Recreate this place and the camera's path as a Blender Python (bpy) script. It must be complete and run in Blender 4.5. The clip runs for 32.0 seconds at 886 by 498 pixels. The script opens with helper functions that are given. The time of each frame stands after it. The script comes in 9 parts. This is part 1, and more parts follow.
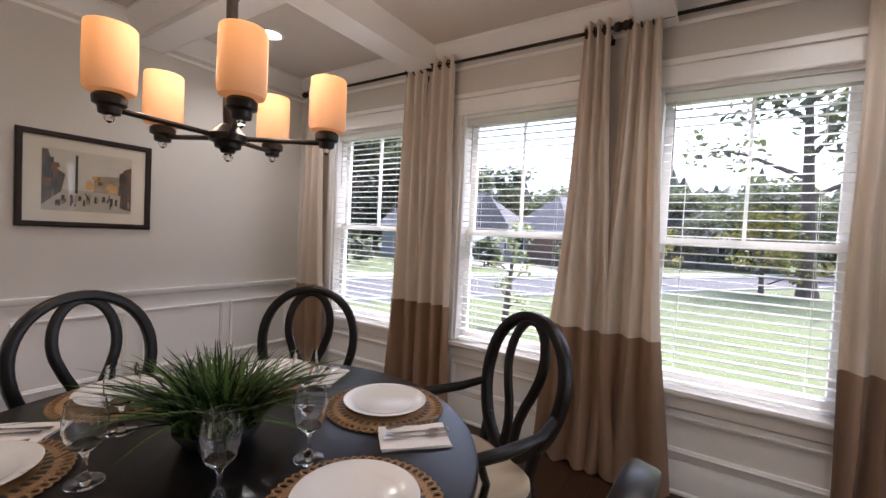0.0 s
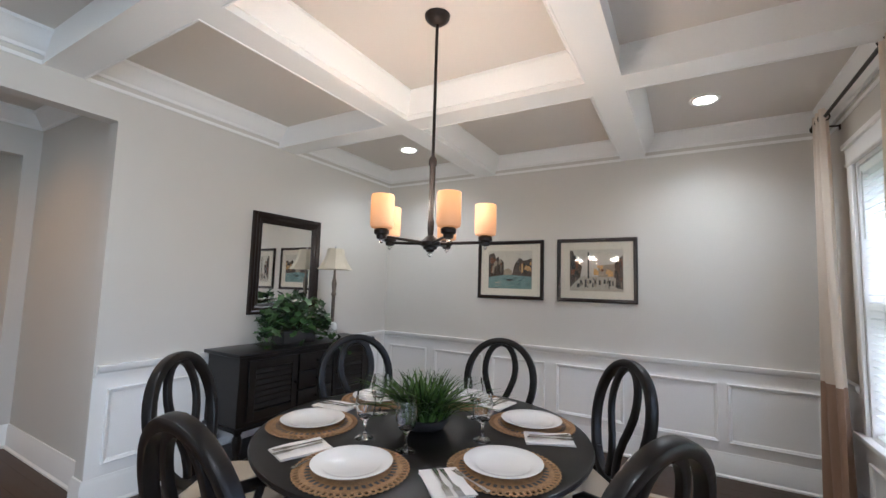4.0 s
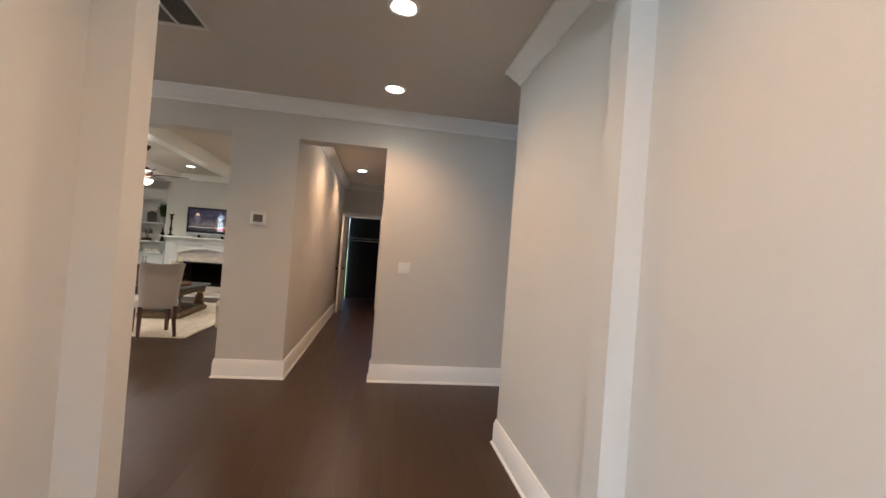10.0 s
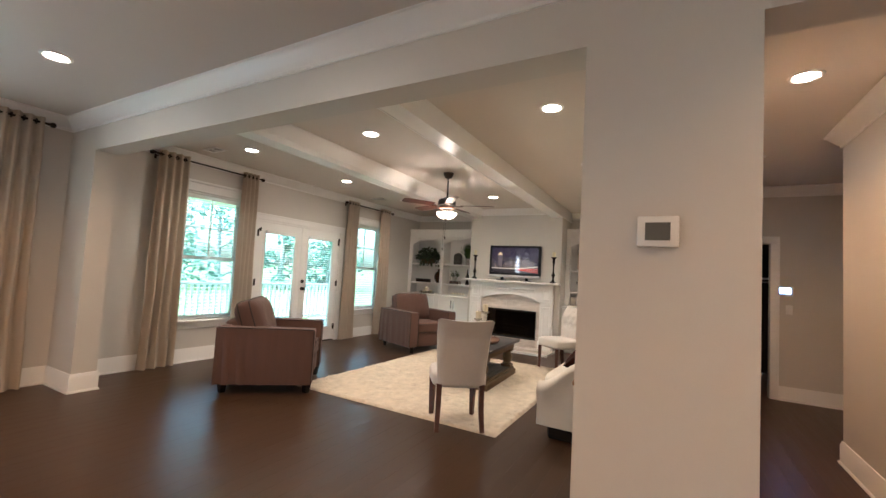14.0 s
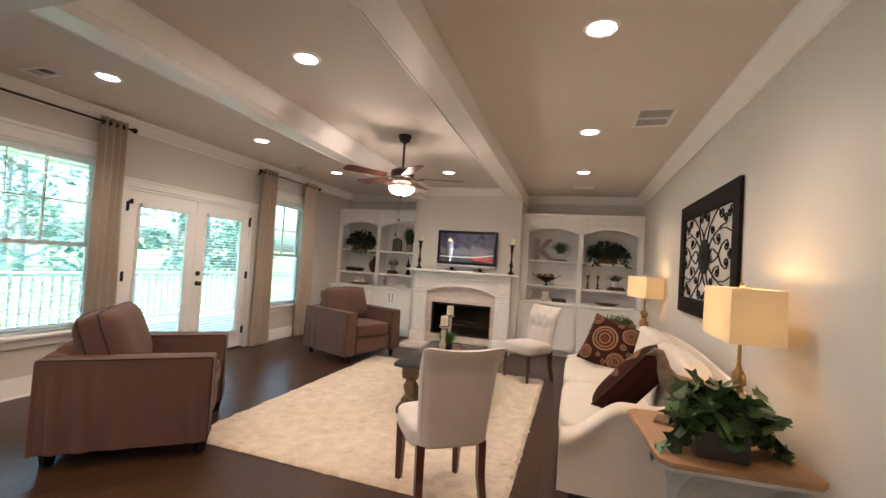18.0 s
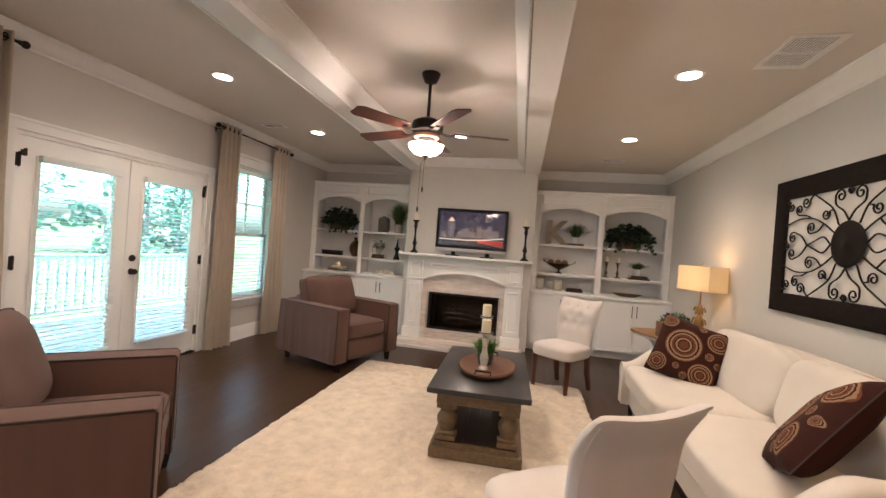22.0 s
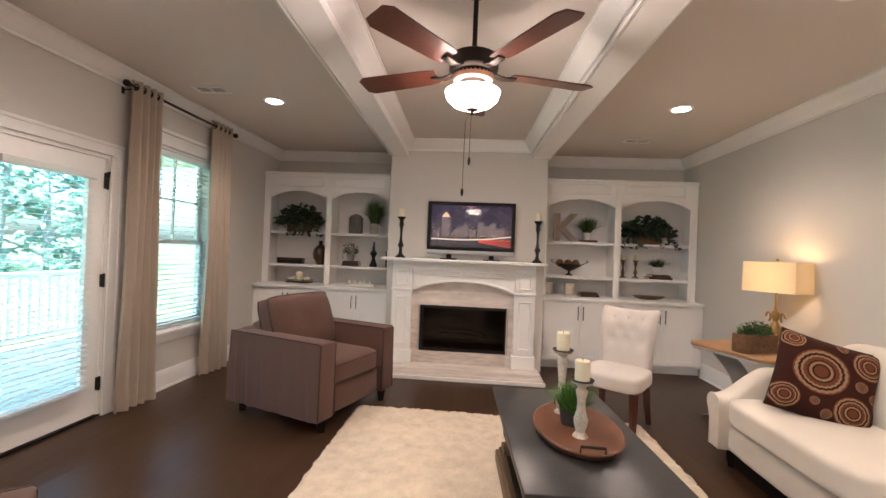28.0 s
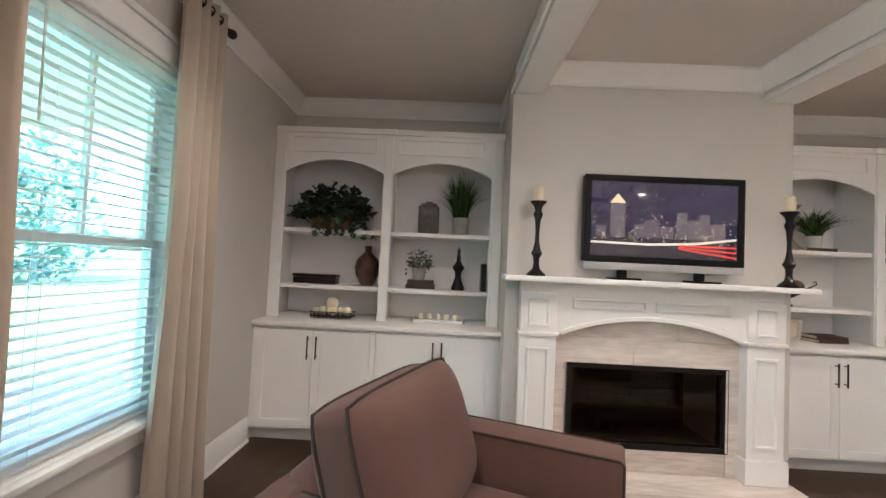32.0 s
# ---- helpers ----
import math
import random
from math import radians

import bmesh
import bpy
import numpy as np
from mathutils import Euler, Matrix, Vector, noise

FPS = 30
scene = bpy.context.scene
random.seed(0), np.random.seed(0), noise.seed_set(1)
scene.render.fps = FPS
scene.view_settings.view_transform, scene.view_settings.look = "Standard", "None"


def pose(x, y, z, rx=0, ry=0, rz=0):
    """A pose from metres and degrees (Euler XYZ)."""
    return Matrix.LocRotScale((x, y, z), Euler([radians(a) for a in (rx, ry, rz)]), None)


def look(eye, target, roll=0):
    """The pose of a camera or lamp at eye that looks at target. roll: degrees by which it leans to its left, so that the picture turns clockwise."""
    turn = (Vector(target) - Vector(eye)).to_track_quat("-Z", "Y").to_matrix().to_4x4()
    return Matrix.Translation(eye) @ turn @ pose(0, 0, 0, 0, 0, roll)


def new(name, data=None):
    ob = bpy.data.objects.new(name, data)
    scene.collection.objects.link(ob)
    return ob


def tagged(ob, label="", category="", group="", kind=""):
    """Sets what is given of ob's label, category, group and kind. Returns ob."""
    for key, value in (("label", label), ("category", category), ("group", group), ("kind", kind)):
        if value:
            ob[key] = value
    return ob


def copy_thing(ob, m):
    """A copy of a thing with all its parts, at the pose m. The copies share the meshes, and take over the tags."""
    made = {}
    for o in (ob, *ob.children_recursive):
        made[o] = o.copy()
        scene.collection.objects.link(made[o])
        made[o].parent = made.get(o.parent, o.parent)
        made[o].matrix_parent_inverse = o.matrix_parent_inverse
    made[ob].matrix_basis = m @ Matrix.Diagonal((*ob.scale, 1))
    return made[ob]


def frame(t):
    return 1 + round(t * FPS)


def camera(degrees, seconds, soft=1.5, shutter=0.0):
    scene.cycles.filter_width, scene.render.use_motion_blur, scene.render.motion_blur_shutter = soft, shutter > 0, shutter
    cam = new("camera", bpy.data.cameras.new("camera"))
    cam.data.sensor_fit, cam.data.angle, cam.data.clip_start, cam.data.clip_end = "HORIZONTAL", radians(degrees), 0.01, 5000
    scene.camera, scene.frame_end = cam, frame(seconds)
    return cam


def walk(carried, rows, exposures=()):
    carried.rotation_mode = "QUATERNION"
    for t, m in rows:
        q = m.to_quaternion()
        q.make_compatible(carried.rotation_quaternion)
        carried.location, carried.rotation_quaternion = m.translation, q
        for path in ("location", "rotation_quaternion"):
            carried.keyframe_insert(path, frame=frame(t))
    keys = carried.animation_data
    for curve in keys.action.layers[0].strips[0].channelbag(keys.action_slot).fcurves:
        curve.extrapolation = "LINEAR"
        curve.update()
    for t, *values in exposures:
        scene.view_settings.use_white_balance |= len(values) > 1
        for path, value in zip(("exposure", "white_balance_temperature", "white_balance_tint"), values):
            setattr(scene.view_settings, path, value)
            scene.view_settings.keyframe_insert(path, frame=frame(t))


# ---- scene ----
cam = camera(93.8, 32.0)
PATH = [
    (0, (0.329, 0.411, 1.392), (-0.771, 2.08, 1.321), 2.9),
    (0.5, (0.425, 0.748, 1.407), (-1.004, 2.146, 1.363), 2.7),
    (1, (0.392, 1.169, 1.405), (-1.137, 2.459, 1.377), 3.7),
    (1.5, (0.329, 1.503, 1.409), (-1.366, 2.563, 1.39), 3.9),
    (2, (0.387, 1.663, 1.404), (-1.567, 2.085, 1.362), 1.6),
    (2.5, (0.587, 1.768, 1.391), (-1.403, 1.574, 1.404), 1.2),
    (3, (0.796, 1.916, 1.442), (-1.112, 1.323, 1.536), 2.0),
    (3.5, (0.857, 2.141, 1.424), (-0.95, 1.297, 1.572), 1.9),
    (5.5, (0.883, 1.921, 1.458), (-0.566, 0.55, 1.602), 2.4),
    (6, (0.872, 1.668, 1.437), (-0.385, 0.115, 1.538), 3.1),
    (6.5, (0.786, 1.392, 1.43), (-0.211, -0.34, 1.492), 3.3),
    (7, (0.749, 1.074, 1.401), (0.017, -0.786, 1.449), 3.3),
    (7.5, (0.684, 0.656, 1.399), (0.159, -1.274, 1.443), 3.7),
    (8, (0.59, 0.235, 1.399), (0.196, -1.725, 1.433), 3.6),
    (8.5, (0.589, -0.184, 1.384), (0.271, -2.158, 1.412), 3.8),
    (9, (0.564, -0.573, 1.373), (0.284, -2.553, 1.408), 3.9),
    (9.5, (0.52, -0.917, 1.368), (0.249, -2.898, 1.398), 4.1),
    (10, (0.547, -1.31, 1.382), (0.251, -3.288, 1.406), 4.3),
    (10.5, (0.546, -1.659, 1.357), (0.268, -3.639, 1.386), 4.0),
    (11, (0.535, -2.019, 1.366), (0.416, -4.015, 1.399), 4.7),
    (11.5, (0.696, -2.393, 1.37), (0.854, -4.386, 1.404), 4.3),
    (12, (0.823, -2.73, 1.364), (1.244, -4.684, 1.405), 3.9),
    (12.4, (0.93, -2.972, 1.369), (1.686, -4.823, 1.385), 3.0),
    (12.5, (0.973, -3.022, 1.366), (1.764, -4.859, 1.394), 3.0),
    (13, (1.23, -3.304, 1.388), (2.036, -5.129, 1.529), 3.4),
    (13.5, (1.471, -3.571, 1.373), (2.45, -5.31, 1.506), 3.4),
    (15.5, (2.449, -4.492, 1.432), (3.384, -6.258, 1.516), 3.8),
    (16, (2.651, -4.652, 1.451), (3.328, -6.531, 1.567), 3.9),
    (16.5, (2.701, -4.746, 1.477), (3.292, -6.652, 1.602), 3.9),
    (17, (2.692, -4.778, 1.479), (3.282, -6.685, 1.6), 4.0),
    (17.5, (2.694, -4.789, 1.478), (3.291, -6.696, 1.573), 3.8),
    (18, (2.701, -4.803, 1.475), (3.32, -6.704, 1.538), 3.7),
    (18.5, (2.692, -4.846, 1.46), (3.329, -6.742, 1.491), 3.6),
    (19, (2.705, -4.912, 1.449), (3.384, -6.793, 1.44), 3.5),
    (19.5, (2.927, -5.001, 1.449), (3.546, -6.903, 1.447), 3.6),
    (20, (3.068, -5.083, 1.441), (3.656, -6.995, 1.44), 4.0),
    (20.5, (3.204, -5.276, 1.435), (3.859, -7.166, 1.437), 3.2),
    (21, (3.311, -5.425, 1.438), (3.97, -7.313, 1.437), 3.8),
    (21.5, (3.521, -5.577, 1.463), (4.039, -7.509, 1.463), 4.2),
    (22, (3.671, -5.705, 1.448), (4.086, -7.661, 1.44), 4.3),
    (22.5, (3.788, -5.894, 1.45), (4.208, -7.85, 1.461), 3.6),
    (23, (3.901, -6.03, 1.5), (4.377, -7.963, 1.688), 2.9),
    (23.5, (3.962, -6.038, 1.592), (4.428, -7.932, 2.033), 2.4),
    (24, (3.972, -6.021, 1.625), (4.392, -7.896, 2.179), 2.4),
    (24.5, (3.979, -6.043, 1.604), (4.352, -7.951, 2.074), 2.7),
    (25, (3.982, -6.054, 1.597), (4.338, -7.98, 2.001), 2.7),
    (25.5, (4.001, -6.058, 1.584), (4.326, -8.007, 1.895), 2.4),
    (26, (4.048, -6.079, 1.541), (4.315, -8.053, 1.722), 2.3),
    (26.5, (4.069, -6.108, 1.493), (4.223, -8.102, 1.491), 3.2),
    (28.5, (4.685, -7.095, 1.424), (4.86, -9.087, 1.453), 1.7),
    (29, (4.855, -7.404, 1.42), (5.102, -9.387, 1.492), 1.5),
    (29.5, (5.096, -7.706, 1.429), (5.285, -9.693, 1.553), 2.4),
    (30, (5.248, -7.979, 1.398), (5.424, -9.966, 1.544), 1.9),
    (30.5, (5.374, -8.265, 1.464), (5.635, -10.246, 1.556), 1.8),
    (31, (5.577, -8.509, 1.415), (5.822, -10.491, 1.508), 3.6),
    (31.5, (5.788, -8.761, 1.399), (5.972, -10.751, 1.481), 3.9),
    (32, (5.976, -9.036, 1.378), (6.028, -11.034, 1.455), 2.7),
]
walk(cam, [(t, look(eye, target, roll)) for t, eye, target, roll in PATH],
     [(0, 2.75, 5850, 15), (1.5, 2.4, 5750, 11), (3, 3.0, 5120, 5), (6, 3.2, 5450, 9), (7, 3.5, 5500, 9), (8.5, 3.75, 5650, 9), (10, 4.15, 5420, 6), (12, 4.75, 5250, 7), (13, 4.5, 5450, 8),
      (16, 4.27, 6080, 18), (19, 4.3, 5950, 18), (22, 4.28, 5950, 18), (24, 4.27, 5800, 18), (26.5, 4.3, 5850, 19), (29, 4.5, 5750, 19), (30, 4.6, 5700, 16), (31, 4.6, 5550, 14), (32, 4.55, 5350, 13)])

# ---- world, sun and exposure ----
world = bpy.data.worlds.new("sky")
scene.world = world
world.use_nodes = True
wn = world.node_tree.nodes
sky = wn.new("ShaderNodeTexSky")
sky.sky_type, sky.sun_disc = "NISHITA", False
SUN_EL, SUN_ROT = radians(62), radians(22)
sky.sun_elevation, sky.sun_rotation = SUN_EL, SUN_ROT
sky.dust_density, sky.ozone_density = 5.0, 0.6
world.node_tree.links.new(sky.outputs[0], wn["Background"].inputs[0])
wn["Background"].inputs[1].default_value = 0.11
sun = new("sun", bpy.data.lights.new("sun", "SUN"))
sun.data.energy, sun.data.angle, sun.data.color = 1.35, radians(0.5), (1.0, 0.95, 0.88)
sun_way = Vector((math.sin(SUN_ROT) * math.cos(SUN_EL), math.cos(SUN_ROT) * math.cos(SUN_EL), math.sin(SUN_EL)))
sun.matrix_world = look(sun_way * 40, (0, 0, 0))


# ---- mesh and object helpers ----
class Build:
    """Collects vertices and faces for one mesh."""

    def __init__(self):
        self.v, self.f = [], []

    def add(self, verts, faces):
        n = len(self.v)
        self.v += [tuple(p) for p in verts]
        self.f += [tuple(i + n for i in f) for f in faces]
        return self

    def box(self, x0, y0, z0, x1, y1, z1):
        x0, x1, y0, y1, z0, z1 = min(x0, x1), max(x0, x1), min(y0, y1), max(y0, y1), min(z0, z1), max(z0, z1)
        return self.add([(x0, y0, z0), (x1, y0, z0), (x1, y1, z0), (x0, y1, z0), (x0, y0, z1), (x1, y0, z1), (x1, y1, z1), (x0, y1, z1)],
                        [(0, 3, 2, 1), (4, 5, 6, 7), (0, 1, 5, 4), (1, 2, 6, 5), (2, 3, 7, 6), (3, 0, 4, 7)])

    def cbox(self, c, s):
        return self.box(c[0] - s[0] / 2, c[1] - s[1] / 2, c[2] - s[2] / 2, c[0] + s[0] / 2, c[1] + s[1] / 2, c[2] + s[2] / 2)

    def lathe(self, rz, n=24, c=(0, 0), sx=1, sy=1):
        """Turned shape round z from (radius, height) pairs, from bottom to top."""
        k = len(self.v)
        for r, z in rz:
            for i in range(n):
                a = math.tau * i / n
                self.v.append((c[0] + sx * r * math.cos(a), c[1] + sy * r * math.sin(a), z))
        for j in range(len(rz) - 1):
            for i in range(n):
                self.f.append((k + j * n + i, k + j * n + (i + 1) % n, k + (j + 1) * n + (i + 1) % n, k + (j + 1) * n + i))
        if rz[0][0] > 1e-5:
            self.f.append(tuple(k + i for i in reversed(range(n))))
        if rz[-1][0] > 1e-5:
            self.f.append(tuple(k + (len(rz) - 1) * n + i for i in range(n)))
        return self

    def tube(self, pts, r, n=8, closed=False):
        """Round bar along points; r is a number or one radius a point."""
        pts = [Vector(p) for p in pts]
        m, k = len(pts), len(self.v)
        rs = r if isinstance(r, (list, tuple)) else [r] * m
        side = None
        for i, p in enumerate(pts):
            a, b = (pts[i - 1], pts[(i + 1) % m]) if closed else (pts[max(i - 1, 0)], pts[min(i + 1, m - 1)])
            d = (b - a).normalized()
            if side is None:
                side = d.orthogonal().normalized()
            side = (side - d * side.dot(d)).normalized()
            up = d.cross(side)
            for j in range(n):
                w = math.tau * j / n
                self.v.append(tuple(p + rs[i] * (math.cos(w) * side + math.sin(w) * up)))
        for i in range(m if closed else m - 1):
            for j in range(n):
                a, b = k + i * n, k + ((i + 1) % m) * n
                self.f.append((a + j, a + (j + 1) % n, b + (j + 1) % n, b + j))
        if not closed:
            self.f += [tuple(k + j for j in reversed(range(n))), tuple(k + (m - 1) * n + j for j in range(n))]
        return self

    def bar(self, pts, w, t, closed=False, up=(0, 0, 1)):
        """Flat bar along points: w across up, t along up."""
        pts = [Vector(p) for p in pts]
        m, k, up = len(pts), len(self.v), Vector(up)
        for i, p in enumerate(pts):
            a, b = (pts[i - 1], pts[(i + 1) % m]) if closed else (pts[max(i - 1, 0)], pts[min(i + 1, m - 1)])
            s = (b - a).cross(up).normalized()
            for u, v in ((-1, -1), (1, -1), (1, 1), (-1, 1)):
                self.v.append(tuple(p + s * u * w / 2 + up * v * t / 2))
        for i in range(m if closed else m - 1):
            a, b = k + i * 4, k + ((i + 1) % m) * 4
            for j in range(4):
                self.f.append((a + j, a + (j + 1) % 4, b + (j + 1) % 4, b + j))
        if not closed:
            self.f += [(k + 3, k + 2, k + 1, k), tuple(k + (m - 1) * 4 + j for j in range(4))]
        return self

    def sweep(self, prof, pts, closed=False):
        """A moulding: profile of (offset to the left, height) along a level path with mitred corners."""
        pts = [Vector((p[0], p[1])) for p in pts]
        m, n, k = len(pts), len(prof), len(self.v)
        for i, p in enumerate(pts):
            d0 = (p - pts[i - 1]).normalized() if (i or closed) else None
            d1 = (pts[(i + 1) % m] - p).normalized() if (i < m - 1 or closed) else None
            d0, d1 = d0 or d1, d1 or d0
            n0, n1 = Vector((-d0.y, d0.x)), Vector((-d1.y, d1.x))
            q = n0 + n1
            q = q / max(q.dot(n0), 0.2)
            for d, z in prof:
                self.v.append((p.x + q.x * d, p.y + q.y * d, z))
        for i in range(m if closed else m - 1):
            a, b = k + i * n, k + ((i + 1) % m) * n
            for j in range(n):
                self.f.append((a + j, b + j, b + (j + 1) % n, a + (j + 1) % n))
        if not closed:
            self.f += [tuple(k + j for j in range(n)), tuple(k + (m - 1) * n + j for j in reversed(range(n)))]
        return self

    def prism(self, poly, a, b, axis="y"):
        """A flat outline of two coordinates pushed from a to b along an axis."""
        n = len(poly)
        put = {"y": lambda p, h: (p[0], h, p[1]), "z": lambda p, h: (p[0], p[1], h), "x": lambda p, h: (h, p[0], p[1])}[axis]
        self.add([put(p, a) for p in poly] + [put(p, b) for p in poly],
                 [tuple(range(n)), tuple(reversed(range(n, 2 * n)))] + [(i, i + n, (i + 1) % n + n, (i + 1) % n) for i in range(n)])
        return self

    def grid(self, nu, nv, fn, wrap=False):
        k = len(self.v)
        for j in range(nv):
            for i in range(nu):
                self.v.append(tuple(fn(i / (nu if wrap else nu - 1), j / (nv - 1))))
        for j in range(nv - 1):
            for i in range(nu if wrap else nu - 1):
                self.f.append((k + j * nu + i, k + j * nu + (i + 1) % nu, k + (j + 1) * nu + (i + 1) % nu, k + (j + 1) * nu + i))
        return self

    def moved(self, m):
        self.v = [tuple(m @ Vector(p)) for p in self.v]
        return self


def mesh_of(name, b, material, bevel=0.0, seg=2, smooth=40, thick=0.0):
    me = bpy.data.meshes.new(name)
    me.from_pydata(b.v, [], b.f)
    bm = bmesh.new()
    bm.from_mesh(me)
    bmesh.ops.recalc_face_normals(bm, faces=bm.faces)
    if bevel:
        edges = [e for e in bm.edges if len(e.link_faces) == 2 and e.calc_face_angle(0) > 0.6]
        bmesh.ops.bevel(bm, geom=edges, offset=bevel, offset_type="OFFSET", segments=seg, profile=0.5, affect="EDGES", clamp_overlap=True)
    bm.to_mesh(me)
    bm.free()
    if smooth:
        me.polygons.foreach_set("use_smooth", [True] * len(me.polygons))
        me.set_sharp_from_angle(angle=radians(smooth))
    me.materials.append(material)
    return me


def part(name, b, material, parent=None, label="", bevel=0.0, seg=2, smooth=40, at=None):
    ob = new(name, mesh_of(name, b, material, bevel, seg, smooth))
    if parent:
        ob.parent = parent
    if at is not None:
        ob.matrix_basis = at
    if label:
        ob["label"] = label
    return ob


def again(name, mesh, parent=None, at=None, label=""):
    """One more object on a mesh that is there already."""
    ob = new(name, mesh)
    if parent:
        ob.parent = parent
    if at is not None:
        ob.matrix_basis = at
    if label:
        ob["label"] = label
    return ob


def thing(name, m, label, category, group="", kind=""):
    ob = new(name)
    ob.matrix_basis = m
    ob.empty_display_size = 0.1
    return tagged(ob, label, category, group, kind)


def setting(name, b, material, label="", category="", bevel=0.0, smooth=30):
    return tagged(part(name, b, material, bevel=bevel, smooth=smooth), label, category, kind="structure")


CAN_WATTS, HALL_WATTS, DINING_WATTS, KITCHEN_FILL_WATTS = 3.5, 4.2, 5.6, 2.2
ENTRANCE_WATTS = 11.0
FAN_WATTS, CHANDELIER_WATTS, TABLE_WATTS = 1.4, 0.9, 0.24
WARM, WARMER = (1.0, 0.79, 0.56), (1.0, 0.55, 0.26)


def lamp(name, kind, at, watts, color=WARM, size=0.05, cone=150, blend=0.6):
    ob = new(name, bpy.data.lights.new(name, kind))
    ob.data.energy, ob.data.color, ob.data.shadow_soft_size = watts, color, size
    if kind == "SPOT":
        ob.data.spot_size, ob.data.spot_blend = radians(cone), blend
    ob.location = at
    return ob


# ---- materials ----
def mat(name, col, rough=0.5, metal=0.0, var=0.08, scale=3.0, fine=60.0, bump=0.05, stretch=(1, 1, 1), coat=0.0, sheen=0.0,
        rand=0.0, emit=0.0, emit_col=None, trans=0.0, spec=0.5, col2=None, island=False):
    m = bpy.data.materials.new(name)
    m.use_nodes = True
    nt = m.node_tree
    nd, lk, p = nt.nodes, nt.links, nt.nodes["Principled BSDF"]
    tc, mp = nd.new("ShaderNodeTexCoord"), nd.new("ShaderNodeMapping")
    mp.inputs["Scale"].default_value = stretch
    lk.new(tc.outputs["Object"], mp.inputs[0])
    big, small = nd.new("ShaderNodeTexNoise"), nd.new("ShaderNodeTexNoise")
    big.inputs["Scale"].default_value, small.inputs["Scale"].default_value = scale, fine
    big.inputs["Detail"].default_value, small.inputs["Detail"].default_value = 4, 3
    for t in (big, small):
        lk.new(mp.outputs[0], t.inputs["Vector"])
    mid = nd.new("ShaderNodeMath")
    mid.operation = "MULTIPLY_ADD"
    lk.new(small.outputs[0], mid.inputs[0])
    mid.inputs[1].default_value = 0.45
    add = nd.new("ShaderNodeMath")
    add.operation = "MULTIPLY"
    lk.new(big.outputs[0], add.inputs[0])
    add.inputs[1].default_value = 0.55
    lk.new(add.outputs[0], mid.inputs[2])
    fac = mid.outputs[0]
    if rand or island:
        src = nd.new("ShaderNodeNewGeometry").outputs["Random Per Island"] if island else nd.new("ShaderNodeObjectInfo").outputs["Random"]
        mx = nd.new("ShaderNodeMath")
        mx.operation = "MULTIPLY_ADD"
        lk.new(src, mx.inputs[0])
        mx.inputs[1].default_value = rand or 0.6
        lk.new(fac, mx.inputs[2])
        sh = nd.new("ShaderNodeMath")
        sh.operation = "SUBTRACT"
        lk.new(mx.outputs[0], sh.inputs[0])
        sh.inputs[1].default_value = (rand or 0.6) / 2
        fac = sh.outputs[0]
    ramp = nd.new("ShaderNodeValToRGB")
    lo = tuple(c * (1 - var) for c in col)
    hi = tuple(min(c * (1 + var), 1) for c in (col2 or col))
    ramp.color_ramp.elements[0].color, ramp.color_ramp.elements[1].color = (*lo, 1), (*hi, 1)
    ramp.color_ramp.elements[0].position, ramp.color_ramp.elements[1].position = 0.3, 0.7
    lk.new(fac, ramp.inputs[0])
    lk.new(ramp.outputs[0], p.inputs["Base Color"])
    rr = nd.new("ShaderNodeMapRange")
    rr.inputs["To Min"].default_value, rr.inputs["To Max"].default_value = max(rough - 0.07, 0.02), min(rough + 0.07, 1)
    lk.new(big.outputs[0], rr.inputs[0])
    lk.new(rr.outputs[0], p.inputs["Roughness"])
    p.inputs["Metallic"].default_value = metal
    p.inputs["Specular IOR Level"].default_value = spec
    p.inputs["Coat Weight"].default_value, p.inputs["Coat Roughness"].default_value = coat, 0.12
    p.inputs["Sheen Weight"].default_value = sheen
    p.inputs["Transmission Weight"].default_value = trans
    if bump:
        bp = nd.new("ShaderNodeBump")
        bp.inputs["Strength"].default_value, bp.inputs["Distance"].default_value = bump, 0.004
        lk.new(small.outputs[0], bp.inputs["Height"])
        lk.new(bp.outputs[0], p.inputs["Normal"])
    if emit:
        p.inputs["Emission Color"].default_value = (*(emit_col or col), 1)
        p.inputs["Emission Strength"].default_value = emit
    return m


WALL = mat("greige wall paint", (0.61, 0.58, 0.535), 0.6, var=0.03, scale=1.2, fine=220, bump=0.04)
CEIL = mat("greige ceiling paint", (0.66, 0.612, 0.556), 0.7, var=0.03, scale=1.0, fine=160, bump=0.05)
TRIM = mat("white trim paint", (0.84, 0.83, 0.81), 0.32, var=0.025, scale=2, fine=90, bump=0.02)
CABW = mat("white cabinet paint", (0.85, 0.835, 0.81), 0.36, var=0.02, scale=2, fine=80, bump=0.02)
PLANK = mat("dark stained oak", (0.045, 0.0232, 0.0124), 0.33, var=0.2, scale=2.2, fine=26, bump=0.04, stretch=(9, 0.8, 1), rand=0.10, coat=0.0, spec=0.25)
PLANKS = mat("dark stained oak far", (0.045, 0.0232, 0.0124), 0.33, var=0.2, scale=2.2, fine=26, bump=0.04, stretch=(9, 0.8, 1), island=True, rand=0.10, coat=0.0, spec=0.25)
GAP = mat("floor joint", (0.020, 0.011, 0.007), 0.7, bump=0)
BLACKWOOD = mat("black stained wood", (0.0075, 0.0062, 0.006), 0.32, var=0.5, scale=4, fine=40, bump=0.05, stretch=(1, 1, 4), coat=0.05, spec=0.28)
